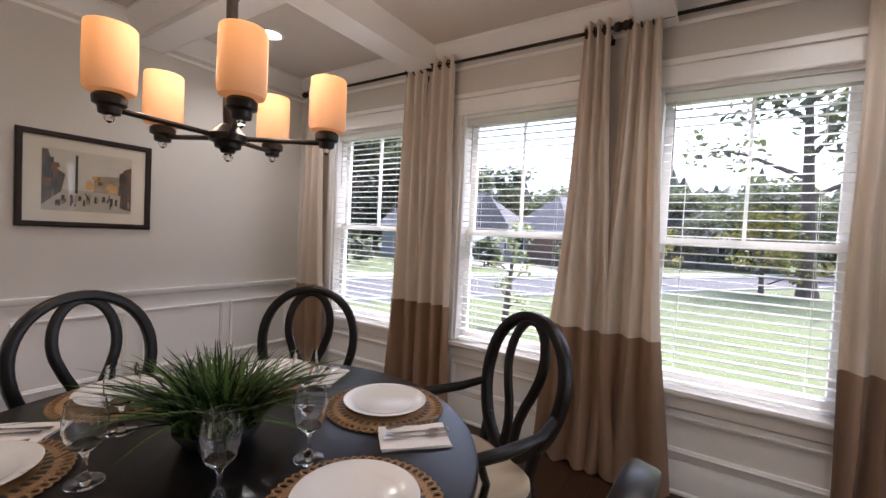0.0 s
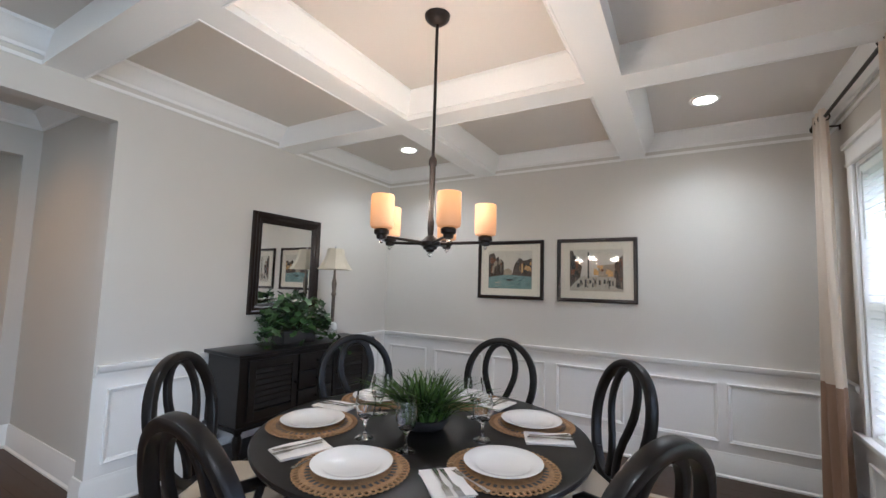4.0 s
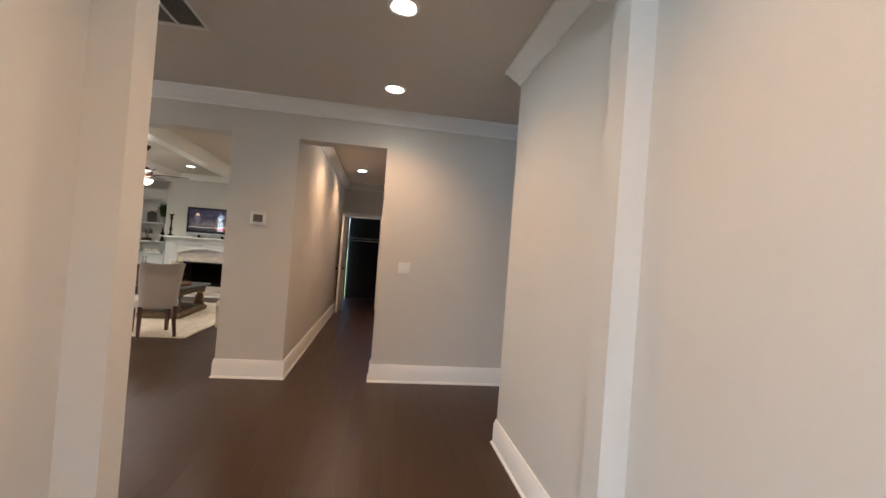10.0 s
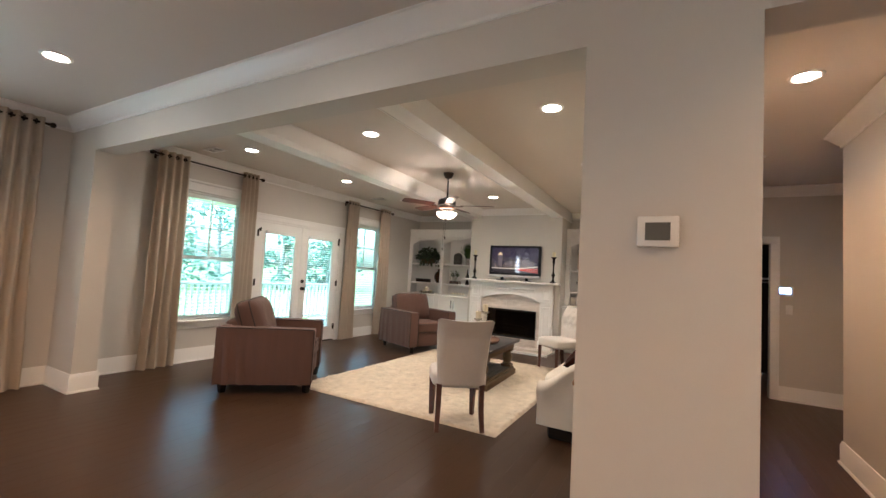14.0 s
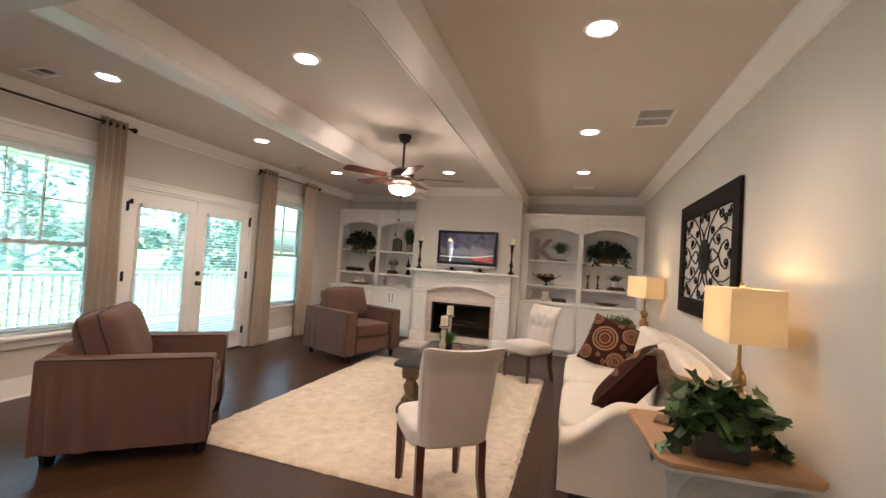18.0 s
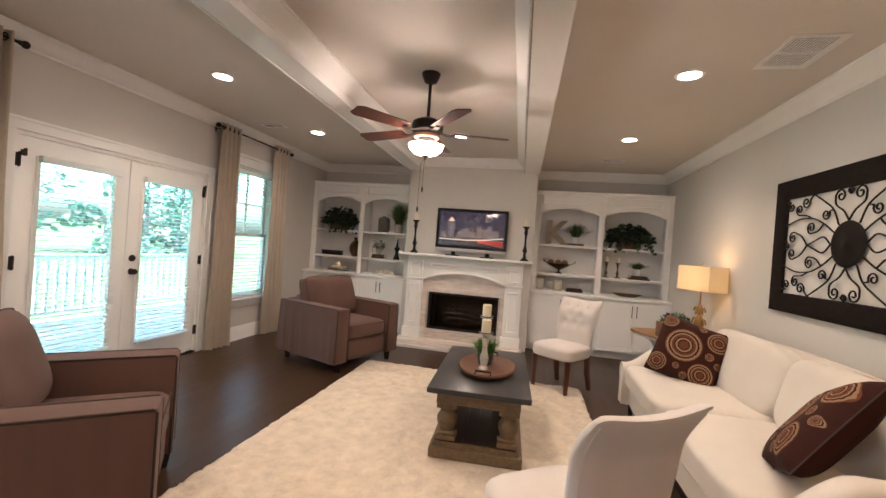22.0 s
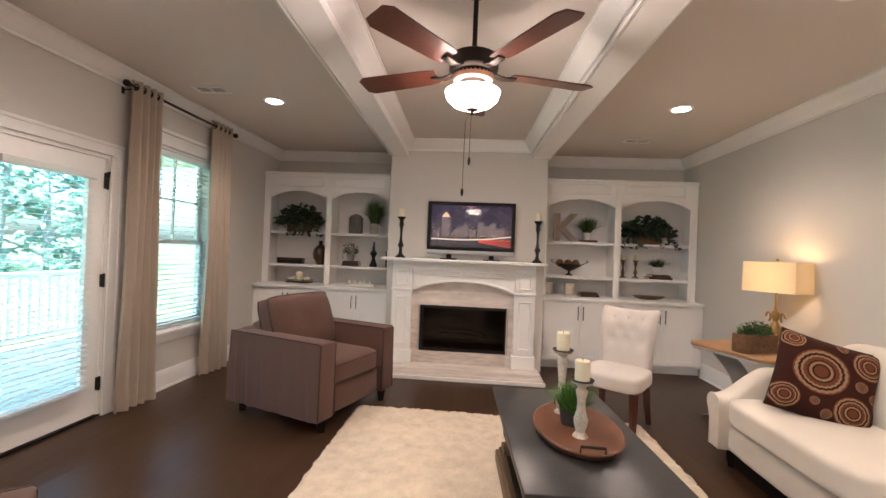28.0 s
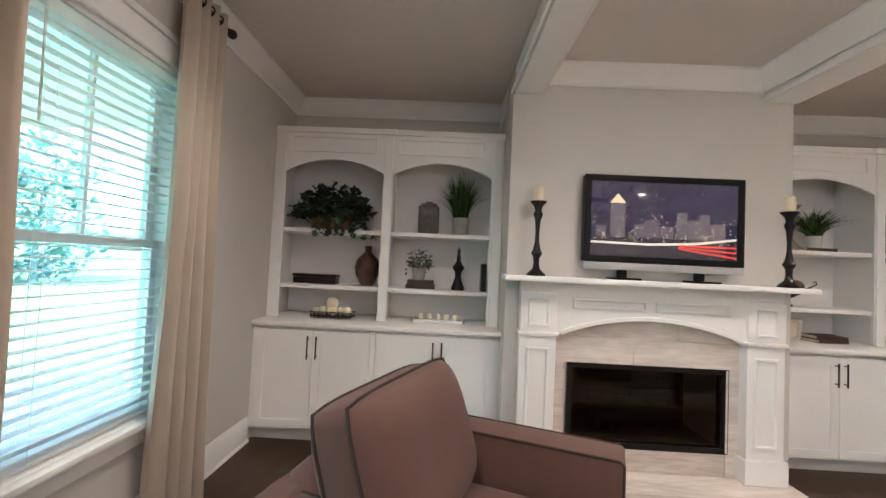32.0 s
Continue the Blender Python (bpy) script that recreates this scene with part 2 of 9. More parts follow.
ESPRESSO = mat("espresso wood", (0.014, 0.0075, 0.0055), 0.34, var=0.5, scale=4, fine=40, bump=0.05, stretch=(1, 1, 4), coat=0.05, spec=0.3)
CHERRY = mat("dark cherry wood", (0.030, 0.0090, 0.0060), 0.36, var=0.4, scale=4, fine=40, bump=0.05, stretch=(1, 6, 6), spec=0.35)
COPPER = mat("brushed copper bronze", (0.42, 0.22, 0.16), 0.4, metal=0.7, var=0.3, scale=18, fine=110, bump=0.15)
BRONZE = mat("oil rubbed bronze", (0.022, 0.016, 0.013), 0.38, metal=0.6, var=0.4, scale=20, fine=120)
IRON = mat("black wrought iron", (0.012, 0.0095, 0.008), 0.6, metal=0.2, var=0.5, scale=25, fine=150, bump=0.2, spec=0.2)
CREAM = mat("cream curtain cloth", (0.79, 0.72, 0.63), 0.85, var=0.06, scale=6, fine=350, bump=0.12, sheen=0.2)
TANBAND = mat("tan curtain cloth", (0.32, 0.20, 0.13), 0.85, var=0.1, scale=6, fine=350, bump=0.12, sheen=0.2)
BEIGE = mat("beige curtain cloth", (0.53, 0.445, 0.35), 0.85, var=0.08, scale=6, fine=350, bump=0.12, sheen=0.2)
BLIND = mat("white blind slat", (0.80, 0.80, 0.78), 0.45, var=0.02, bump=0.02)
BROWN = mat("taupe brown upholstery", (0.106, 0.052, 0.038), 0.85, var=0.13, scale=4, fine=300, bump=0.35, stretch=(6, 6, 0.25), sheen=0.08)
PIPING = mat("dark brown piping", (0.026, 0.014, 0.010), 0.7, var=0.1, fine=300)
IVORY = mat("ivory sofa cloth", (0.66, 0.59, 0.50), 0.85, var=0.06, scale=5, fine=400, bump=0.25, sheen=0.3)
LINEN = mat("oatmeal linen cloth", (0.595, 0.535, 0.487), 0.85, var=0.07, scale=5, fine=380, bump=0.3, sheen=0.3)
RUG = mat("cream shag rug", (0.58, 0.49, 0.375), 0.95, var=0.24, scale=11, fine=150, bump=1.0, sheen=0.2)
CHERRY = mat("dark cherry wood leg", (0.070, 0.020, 0.011), 0.32, var=0.4, scale=4, fine=40, stretch=(1, 1, 5), coat=0.3)
WEATHERED = mat("weathered brown wood", (0.125, 0.080, 0.038), 0.6, var=0.4, scale=5, fine=45, bump=0.3, stretch=(6, 1, 6))
OAKTOP = mat("honey wood top", (0.33, 0.19, 0.09), 0.5, var=0.3, scale=4, fine=40, bump=0.2, stretch=(7, 1, 7))
BLUESTONE = mat("dark slate table top", (0.030, 0.029, 0.030), 0.34, var=0.35, scale=6, fine=60, bump=0.1)
GREYPAINT = mat("grey washed metal", (0.58, 0.565, 0.53), 0.5, metal=0.2, var=0.2, scale=10, fine=80, bump=0.15)
WHITEWASH = mat("whitewashed turned wood", (0.48, 0.43, 0.36), 0.6, var=0.3, scale=14, fine=90, bump=0.25)
GOLD = mat("antique gold resin", (0.36, 0.225, 0.085), 0.4, metal=0.7, var=0.35, scale=18, fine=110, bump=0.25)
CHINA = mat("white glazed china", (0.80, 0.785, 0.76), 0.22, var=0.015, bump=0, coat=0.5)
WOVEN = mat("woven seagrass", (0.32, 0.185, 0.085), 0.8, var=0.4, scale=30, fine=260, bump=0.6)
NAPKIN = mat("white napkin cloth", (0.76, 0.73, 0.70), 0.85, var=0.04, scale=9, fine=400, bump=0.2)
STEEL = mat("polished steel", (0.62, 0.60, 0.57), 0.2, metal=1.0, var=0.05, bump=0)
BLADE = mat("grass leaf", (0.022, 0.050, 0.009), 0.6, var=0.5, scale=9, fine=60, bump=0, spec=0.2, island=True, col2=(0.060, 0.105, 0.024))
IVYLEAF = mat("ivy leaf", (0.020, 0.050, 0.015), 0.42, var=0.5, scale=12, fine=60, bump=0.05, island=True, col2=(0.050, 0.100, 0.030))
DARKLEAF = mat("dark ivy leaf", (0.012, 0.026, 0.012), 0.45, var=0.5, scale=12, fine=60, bump=0.05, island=True, col2=(0.03, 0.055, 0.02))
STALK = mat("plant stalk", (0.06, 0.06, 0.025), 0.6, var=0.3)
POTDARK = mat("dark planter", (0.035, 0.032, 0.032), 0.45, var=0.3, scale=10)
STONE = mat("grey stone pot", (0.36, 0.34, 0.31), 0.7, var=0.2, scale=14, fine=90, bump=0.3)
MARBLE = mat("beige marble", (0.55, 0.485, 0.435), 0.2, var=0.13, scale=2.2, fine=9, bump=0.01, stretch=(0.8, 6, 6), col2=(0.69, 0.625, 0.57), rand=0.2)
FIREBRICK = mat("sooty firebrick", (0.085, 0.066, 0.052), 0.8, var=0.4, scale=6, fine=70, bump=0.4)
BLACKMET = mat("black metal", (0.012, 0.012, 0.012), 0.4, metal=0.5, var=0.3)
BLACKPL = mat("black plastic", (0.0035, 0.0035, 0.004), 0.36, var=0.1, bump=0, spec=0.2)
SILVERPL = mat("silver plastic", (0.45, 0.45, 0.46), 0.35, metal=0.4, var=0.05, bump=0)
PEWTER = mat("antique pewter", (0.17, 0.135, 0.105), 0.45, metal=0.5, var=0.3, scale=20, fine=90, bump=0.1)
WAX = mat("ivory candle wax", (0.74, 0.66, 0.48), 0.45, var=0.05, scale=15, bump=0.05)
PLASTIC = mat("white plastic", (0.78, 0.77, 0.74), 0.35, var=0.01, bump=0)
CASTIRON = mat("log grate iron", (0.02, 0.018, 0.017), 0.7, var=0.4, scale=30)
LOG = mat("ceramic log", (0.06, 0.045, 0.035), 0.9, var=0.5, scale=20, fine=120, bump=0.6)
# near-black that holds the closet's shade, not a dark paint
DIMBLACK = mat("closet shade colour", (0.03, 0.026, 0.024), 0.8, var=0.1)
TERRA = mat("carved wood tray", (0.13, 0.052, 0.024), 0.45, var=0.35, scale=14, fine=90, bump=0.25)
BASKET = mat("bark basket", (0.15, 0.075, 0.035), 0.8, var=0.5, scale=22, fine=140, bump=0.7)
BOOKA = mat("book cloth brown", (0.06, 0.032, 0.02), 0.7, var=0.2, rand=0.5)
PAPER = mat("paper edge", (0.62, 0.56, 0.45), 0.8, var=0.1, fine=300)
VASE = mat("brown glazed vase", (0.055, 0.024, 0.010), 0.15, var=0.5, scale=9, bump=0.02, coat=0.5)
RIVETED = mat("grey tin urn", (0.10, 0.09, 0.08), 0.45, metal=0.6, var=0.4, scale=18, fine=80, bump=0.3)
WICKER = mat("jute runner", (0.38, 0.26, 0.14), 0.9, var=0.3, scale=30, fine=240, bump=0.6)
CUSHION = mat("tan seat cushion", (0.50, 0.41, 0.29), 0.85, var=0.08, scale=6, fine=380, bump=0.3, sheen=0.3)
BULB = mat("downlight lens", (1, 0.93, 0.82), 0.5, var=0, bump=0, emit=4.0, emit_col=(1.0, 0.86, 0.68))
MATBOARD = mat("cream picture mount", (0.66, 0.61, 0.52), 0.9, var=0.03, fine=300)


def glass(name, tint=(1, 1, 1), rough=0.0):
    m = bpy.data.materials.new(name)
    m.use_nodes = True
    p = m.node_tree.nodes["Principled BSDF"]
    p.inputs["Base Color"].default_value = (*tint, 1)
    p.inputs["Transmission Weight"].default_value, p.inputs["Roughness"].default_value, p.inputs["IOR"].default_value = 1.0, rough, 1.45
    return m


def pane_glass(name="window glass", tint=(0.97, 0.965, 1.0), shine=0.02):
    """Thin window glass: clear, with a faint mirror image."""
    m = bpy.data.materials.new(name)
    m.use_nodes = True
    nd, lk = m.node_tree.nodes, m.node_tree.links
    nd.remove(nd["Principled BSDF"])
    a, b, mix, lw = nd.new("ShaderNodeBsdfTransparent"), nd.new("ShaderNodeBsdfGlossy"), nd.new("ShaderNodeMixShader"), nd.new("ShaderNodeLayerWeight")
    a.inputs[0].default_value, b.inputs["Roughness"].default_value = (*tint, 1), 0.0
    pw, ma = nd.new("ShaderNodeMath"), nd.new("ShaderNodeMath")
    pw.operation, ma.operation = "POWER", "MULTIPLY_ADD"
    lk.new(lw.outputs["Facing"], pw.inputs[0])
    pw.inputs[1].default_value, ma.inputs[1].default_value, ma.inputs[2].default_value = 4.0, 0.5, shine
    lw.inputs[0].default_value = 0.5
    lk.new(pw.outputs[0], ma.inputs[0])
    lk.new(ma.outputs[0], mix.inputs[0])
    lk.new(a.outputs[0], mix.inputs[1])
    lk.new(b.outputs[0], mix.inputs[2])
    lk.new(mix.outputs[0], nd["Material Output"].inputs[0])
    return m


def lamp_cloth(name, col, glow, strength):
    """A lit shade: cloth or frosted glass that passes its bulb's light, brighter at mid height."""
    m = mat(name, col, 0.8, var=0.04, scale=6, fine=300, bump=0.1, emit=strength, emit_col=glow)
    return m


MIRROR = mat("mirror silver", (0.92, 0.93, 0.93), 0.0, metal=1.0, var=0, bump=0)
MIRROR.node_tree.nodes["Principled BSDF"].inputs["Roughness"].links[0].from_node.inputs["To Max"].default_value = 0.02
PANE = pane_glass()
EASTPANE = pane_glass("porch window glass", (0.76, 0.945, 0.92))
FIREGLASS = pane_glass("smoked fire glass", (0.50, 0.44, 0.40))
PICGLASS = pane_glass("picture glass", (0.99, 0.99, 0.985))
TVGLASS = pane_glass("television glass", (0.97, 0.97, 0.97), 0.05)
STEMGLASS = glass("goblet glass")
SHADEGLASS = lamp_cloth("lit frosted glass shade", (0.56, 0.35, 0.22), (1.0, 0.36, 0.09), 0.16)
FANGLASS = lamp_cloth("lit fan bowl", (0.9, 0.8, 0.7), (1.0, 0.78, 0.55), 0.7)
SHADELIT = lamp_cloth("lit amber drum shade", (0.70, 0.56, 0.36), (1.0, 0.50, 0.13), 0.034)
SHADEOFF = mat("cream lampshade", (0.62, 0.56, 0.44), 0.85, var=0.05, scale=8, fine=300, bump=0.1)


def see_through(m, col, share):
    """Lets part of the light pass through thin cloth or slats."""
    nd, lk = m.node_tree.nodes, m.node_tree.links
    tr, mix = nd.new("ShaderNodeBsdfTranslucent"), nd.new("ShaderNodeMixShader")
    tr.inputs[0].default_value, mix.inputs[0].default_value = (*col, 1), share
    lk.new(nd["Principled BSDF"].outputs[0], mix.inputs[1])
    lk.new(tr.outputs[0], mix.inputs[2])
    lk.new(mix.outputs[0], nd["Material Output"].inputs[0])


see_through(BLIND, (0.88, 0.88, 0.87), 0.5)
see_through(CREAM, (0.84, 0.73, 0.61), 0.45)
see_through(TANBAND, (0.42, 0.28, 0.18), 0.2)
see_through(BEIGE, (0.55, 0.47, 0.37), 0.2)

# the chandelier's shades glow more towards the bulb at their upper half
nd, lk = SHADEGLASS.node_tree.nodes, SHADEGLASS.node_tree.links
sep, mr = nd.new("ShaderNodeSeparateXYZ"), nd.new("ShaderNodeMapRange")
lk.new(nd["Texture Coordinate"].outputs["Object"], sep.inputs[0])
lk.new(sep.outputs[2], mr.inputs[0])
mr.inputs["From Min"].default_value, mr.inputs["From Max"].default_value = 1.69, 1.84
mr.inputs["To Min"].default_value, mr.inputs["To Max"].default_value = 0.045, 0.15
lk.new(mr.outputs[0], nd["Principled BSDF"].inputs["Emission Strength"])

# the drum shades glow most in the middle, next to the bulb
nd, lk = SHADELIT.node_tree.nodes, SHADELIT.node_tree.links
far, fall = nd.new("ShaderNodeVectorMath"), nd.new("ShaderNodeMapRange")
far.operation = "DISTANCE"
far.inputs[1].default_value = (0, 0, 0.60)
lk.new(nd["Texture Coordinate"].outputs["Object"], far.inputs[0])
lk.new(far.outputs["Value"], fall.inputs[0])
fall.inputs["From Min"].default_value, fall.inputs["From Max"].default_value = 0.10, 0.26
fall.inputs["To Min"].default_value, fall.inputs["To Max"].default_value = 0.039, 0.013
lk.new(fall.outputs[0], nd["Principled BSDF"].inputs["Emission Strength"])


# ---- the shell of the house ----
H = 2.82            # ceiling height
OPEN = 2.44         # head of the cased openings
DW, DE, DS, DN = -3.21, 1.48, -1.04, 3.10      # dining room faces
HS, LN = -5.69, -5.90                          # hall's south face, living room's north face
LW, LE, LS = 1.66, 7.46, -12.75                # living room faces
HE = -2.86
T = 0.16


def wall_with_holes(name, axis, face, back, a0, a1, holes, top=None, label="greige painted plaster wall"):
    """A wall along an axis from a0 to a1, between two planes, with holes (from, to, bottom, top)."""
    top = top or H
    b = Build()

    def put(u0, u1, z0, z1):
        if u1 - u0 > 1e-4 and z1 - z0 > 1e-4:
            b.box(u0, face, z0, u1, back, z1) if axis == "x" else b.box(face, u0, z0, back, u1, z1)

    at = a0
    for u0, u1, z0, z1 in sorted(holes):
        put(at, u0, 0, top)
        put(u0, u1, 0, z0)
        put(u0, u1, z1, top)
        at = u1
    put(at, a1, 0, top)
    return setting(name, b, WALL, label, "wall", smooth=0)


NWIN = [(-2.70, -1.80), (-1.32, -0.42), (0.0, 0.90)]
NZ0, NZ1 = 0.58, 2.29
EWIN = [(-7.82, -6.94), (-11.22, -10.36), (-5.10, -4.22)]
EZ0, EZ1 = 0.55, 2.32
FD0, FD1, FDZ = -9.90, -8.04, 2.09
wall_with_holes("wall_north", "x", DN, DN + T, DW - T, 3.76, [(a, b, NZ0, NZ1) for a, b in NWIN] + [(1.85, 3.35, 0, 2.4)], label="greige wall with three tall windows")
wall_with_holes("wall_west", "y", DW, DW - T, DS - 0.115, DN, [])
wall_with_holes("wall_dining_south", "x", DS, DS - 0.115, DW, 3.60, [(-0.32, 1.30, 0, OPEN)], label="greige wall with a wide cased opening")
wall_with_holes("wall_dining_east", "y", DE, DE + 0.12, DS, DN, [(-0.50, 2.60, 0, OPEN)])
wall_with_holes("wall_foyer", "y", 3.60, 3.76, DS - 0.115, DN, [])
wall_with_holes("wall_vestibule_west", "y", -0.42, -0.54, -2.74, DS - 0.115, [])
wall_with_holes("wall_vestibule_east", "y", 1.49, 1.61, -2.74, DS - 0.115, [])
wall_with_holes("wall_hall_north", "x", -2.74, HE, -2.16, LE, [(-0.31, 1.36, 0, OPEN)], label="greige wall with a cased opening")
wall_with_holes("wall_hall_stub", "y", -0.40, -0.52, -4.30, HE, [])
wall_with_holes("wall_hall_west", "y", -2.0, -2.16, HS, HE, [])
wall_with_holes("wall_hall_south", "x", HS, LN, -2.16, LE, [(0.56, 1.44, 0, OPEN), (2.08, 6.88, 0, OPEN)], label="greige wall with a corridor opening and a wide living room opening")
wall_with_holes("wall_corridor_west", "y", 0.46, 0.34, -8.60, LN, [(-7.52, -6.71, 0, 2.06)])
wall_with_holes("wall_corridor_east", "y", 1.44, LW, LS, LN, [])
wall_with_holes("wall_corridor_end", "x", -10.85, -10.97, -1.2, 1.44, [(0.60, 1.36, 0, 2.05)], label="greige wall with a doorway")
wall_with_holes("wall_corridor_side", "y", -1.2, -1.36, -10.97, LN, [])
wall_with_holes("wall_east", "y", LE, LE + T, LS, -2.74, [(a, b, EZ0, EZ1) for a, b in EWIN + [(-3.92, -3.04)]] + [(FD0, FD1, 0, FDZ)], label="greige wall with windows and patio doors")
wall_with_holes("wall_south", "x", LS, LS - T, LW - 0.22, LE + T, [])
wall_with_holes("wall_chimney_breast", "x", -11.95, LS, 3.65, 5.60, [(4.07, 5.16, 0.19, 0.755)], label="greige chimney breast")
# the closet's darkness is in its wall colour
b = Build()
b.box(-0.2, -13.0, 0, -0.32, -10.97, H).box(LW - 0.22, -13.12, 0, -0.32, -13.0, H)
setting("wall_closet", b, DIMBLACK, "closet wall with its shade put into the colour", "wall", smooth=0)

for nm, box, m in (("ceiling_dining", (DW - T, DS - 0.115, 3.76, DN + T), CEIL), ("ceiling_hall", (-2.16, LN, LE + T, DS - 0.115), CEIL),
                   ("ceiling_living", (-1.36, LS - T, LE + T, LN), CEIL)):
    setting(nm, Build().box(box[0], box[1], H, box[2], box[3], H + 0.2), m, "flat greige painted ceiling", "ceiling", smooth=0)
setting("roof", Build().box(-3.6, -13.2, H + 0.21, 8.6, 3.6, H + 0.35), WALL, "plain roof slab", "roof", smooth=0)

# mouldings
BASE = [(0, 0), (0.030, 0), (0.030, 0.012), (0.018, 0.022), (0.018, 0.150), (0.012, 0.165), (0.009, 0.185), (0, 0.185)]
CROWN = [(0, 2.685), (0.014, 2.685), (0.016, 2.705), (0.030, 2.716), (0.052, 2.742), (0.080, 2.782), (0.098, 2.796), (0.104, 2.80), (0.104, H), (0, H)]
RAIL = [(0, 0.795), (0.012, 0.795), (0.014, 0.82), (0.030, 0.832), (0.040, 0.855), (0.040, 0.87), (0, 0.87)]


def moulding(name, prof, paths, label, closed=False):
    for p in paths:
        setting(name, Build().sweep(prof, p, closed), TRIM, label, "trim", smooth=25)


moulding("baseboard", BASE, [
    [(DE, 2.60), (DE, DN), (DW, DN), (DW, DS), (-0.32, DS), (-0.32, DS - 0.115), (-0.42, DS - 0.115), (-0.42, -2.74), (-0.31, -2.74), (-0.31, HE),
     (-0.40, HE), (-0.40, -4.30), (-0.52, -4.30), (-0.52, HE)],
    [(LE, HE), (1.36, HE), (1.36, -2.74), (1.49, -2.74), (1.49, DS - 0.115), (1.30, DS - 0.115), (1.30, DS), (DE, DS), (DE, -0.50), (DE + 0.12, -0.50)],
    [(-2.0, HS), (0.56, HS), (0.56, LN), (0.46, LN), (0.46, -6.615)],
    [(0.46, -7.615), (0.46, -8.60), (0.34, -8.60)],
    [(-1.2, -10.85), (0.505, -10.85)],
    [(1.44, -10.75), (1.44, HS), (2.08, HS), (2.08, LN), (LW, LN), (LW, -12.13)],
    [(LE, -12.13), (LE, -9.995)], [(LE, -7.945), (LE, LN), (6.88, LN), (6.88, HS), (LE, HS), (LE, HE)],
], "tall white painted baseboard")
moulding("crown_molding", CROWN, [
    [(1.49, DS - 0.115), (-0.42, DS - 0.115), (-0.42, -2.74), (1.49, -2.74)],
    [(LE, HE), (-0.40, HE), (-0.40, -4.30), (-0.52, -4.30), (-0.52, HE), (-2.0, HE), (-2.0, HS), (LE, HS)],
    [(0.46, LN), (0.46, -8.60), (0.34, -8.60), (0.34, LN), (-1.2, LN), (-1.2, -10.85), (1.44, -10.85), (1.44, LN)],
    [(DE, DS), (DE, DN), (DW, DN), (DW, DS)],
], "white crown molding at the ceiling", closed=True)

# chair rail and wainscot of the dining room
moulding("chair_rail", RAIL, [
    [(DE, 2.60), (DE, DN), (0.975, DN)], [(-0.075, DN), (-0.345, DN)], [(-1.395, DN), (-1.725, DN)], [(-2.775, DN), (DW, DN), (DW, DS), (-0.335, DS)],
    [(1.31, DS), (DE, DS), (DE, -0.515)],
], "white chair rail above the wainscot")
SKIN = [(0, 0.186), (0.006, 0.186), (0.006, 0.794), (0, 0.794)]
SKINW = [(0, 0.186), (0.006, 0.186), (0.006, 0.47), (0, 0.47)]
moulding("wainscot", SKIN, [[(DE, 2.60), (DE, DN), (0.975, DN)], [(-0.075, DN), (-0.345, DN)], [(-1.395, DN), (-1.725, DN)],
                            [(-2.775, DN), (DW, DN), (DW, DS), (-0.322, DS)], [(1.302, DS), (DE, DS), (DE, -0.502)]], "white painted wainscot")
moulding("wainscot", SKINW, [[(0.974, DN), (-0.074, DN)], [(-0.346, DN), (-1.394, DN)], [(-1.726, DN), (-2.774, DN)]], "white painted wainscot below a window")


def picture_mould(u0, u1, z0, z1, m):
    """A raised rectangular moulding on the wainscot, in wall coordinates."""
    b = Build()
    b.sweep([(0, 0), (0.028, 0), (0.024, 0.010), (0.012, 0.014), (0.006, 0.018), (0, 0.016)], [(u0, z0), (u1, z0), (u1, z1), (u0, z1)], closed=True)
    b.moved(Matrix(((1, 0, 0, 0), (0, 0, -1, 0), (0, 1, 0, 0), (0, 0, 0, 1))))
    ob = part("panel_molding", b, TRIM, smooth=25, at=m)
    return tagged(ob, "raised white rectangular panel molding on the wainscot", "trim", kind="structure")


WEST = pose(DW + 0.006, 0, 0, 0, 0, 90)     # u runs along +y, out of the wall is +x
for u0, u1 in ((-0.94, -0.42), (-0.31, 0.28), (0.39, 0.95), (1.055, 1.655), (1.755, 2.355), (2.415, 2.995)):
    picture_mould(u0, u1, 0.26, 0.72, WEST)
SOUTH = pose(0, DS + 0.006, 0, 0, 0, 180)
for u0, u1 in ((0.40, 0.98), (1.09, 1.70), (1.81, 2.42), (2.53, 3.11)):
    picture_mould(u0, u1, 0.26, 0.72, SOUTH)
NORTH = pose(0, DN - 0.006, 0)
for u0, u1 in [(a + 0.02, c - 0.02) for a, c in NWIN]:
    picture_mould(u0, u1, 0.23, 0.44, NORTH)
EAST = pose(DE - 0.006, 0, 0, 0, 0, -90)
picture_mould(0.60, 0.95, 0.26, 0.72, EAST)

# coffered beams of the dining room
BZ = 2.635
NSX, EWY = ((-1.735, -1.55), (-0.12, 0.065)), ((0.205, 0.385), (1.665, 1.845))
for x0, x1 in NSX:
    setting("ceiling_beam", Build().box(x0, DS, BZ, x1, DN, H), TRIM, "white boxed coffer beam", "beam", smooth=0)
for y0, y1 in EWY:
    cuts = [DW, NSX[0][0], NSX[0][1], NSX[1][0], NSX[1][1], DE]
    b = Build()
    for i in (0, 2, 4):
        b.box(cuts[i], y0, BZ, cuts[i + 1], y1, H)
    setting("ceiling_beam", b, TRIM, "white boxed coffer beam", "beam", smooth=0)
EDGE = [(0.0, BZ - 0.004), (0.010, BZ - 0.004), (0.010, BZ + 0.018), (0.0, BZ + 0.018)]
COVE = [(0, 2.675), (0.012, 2.675), (0.022, 2.70), (0.07, 2.765), (0.085, 2.80), (0.09, 2.803), (0.09, H - 0.001), (0, H - 0.001)]
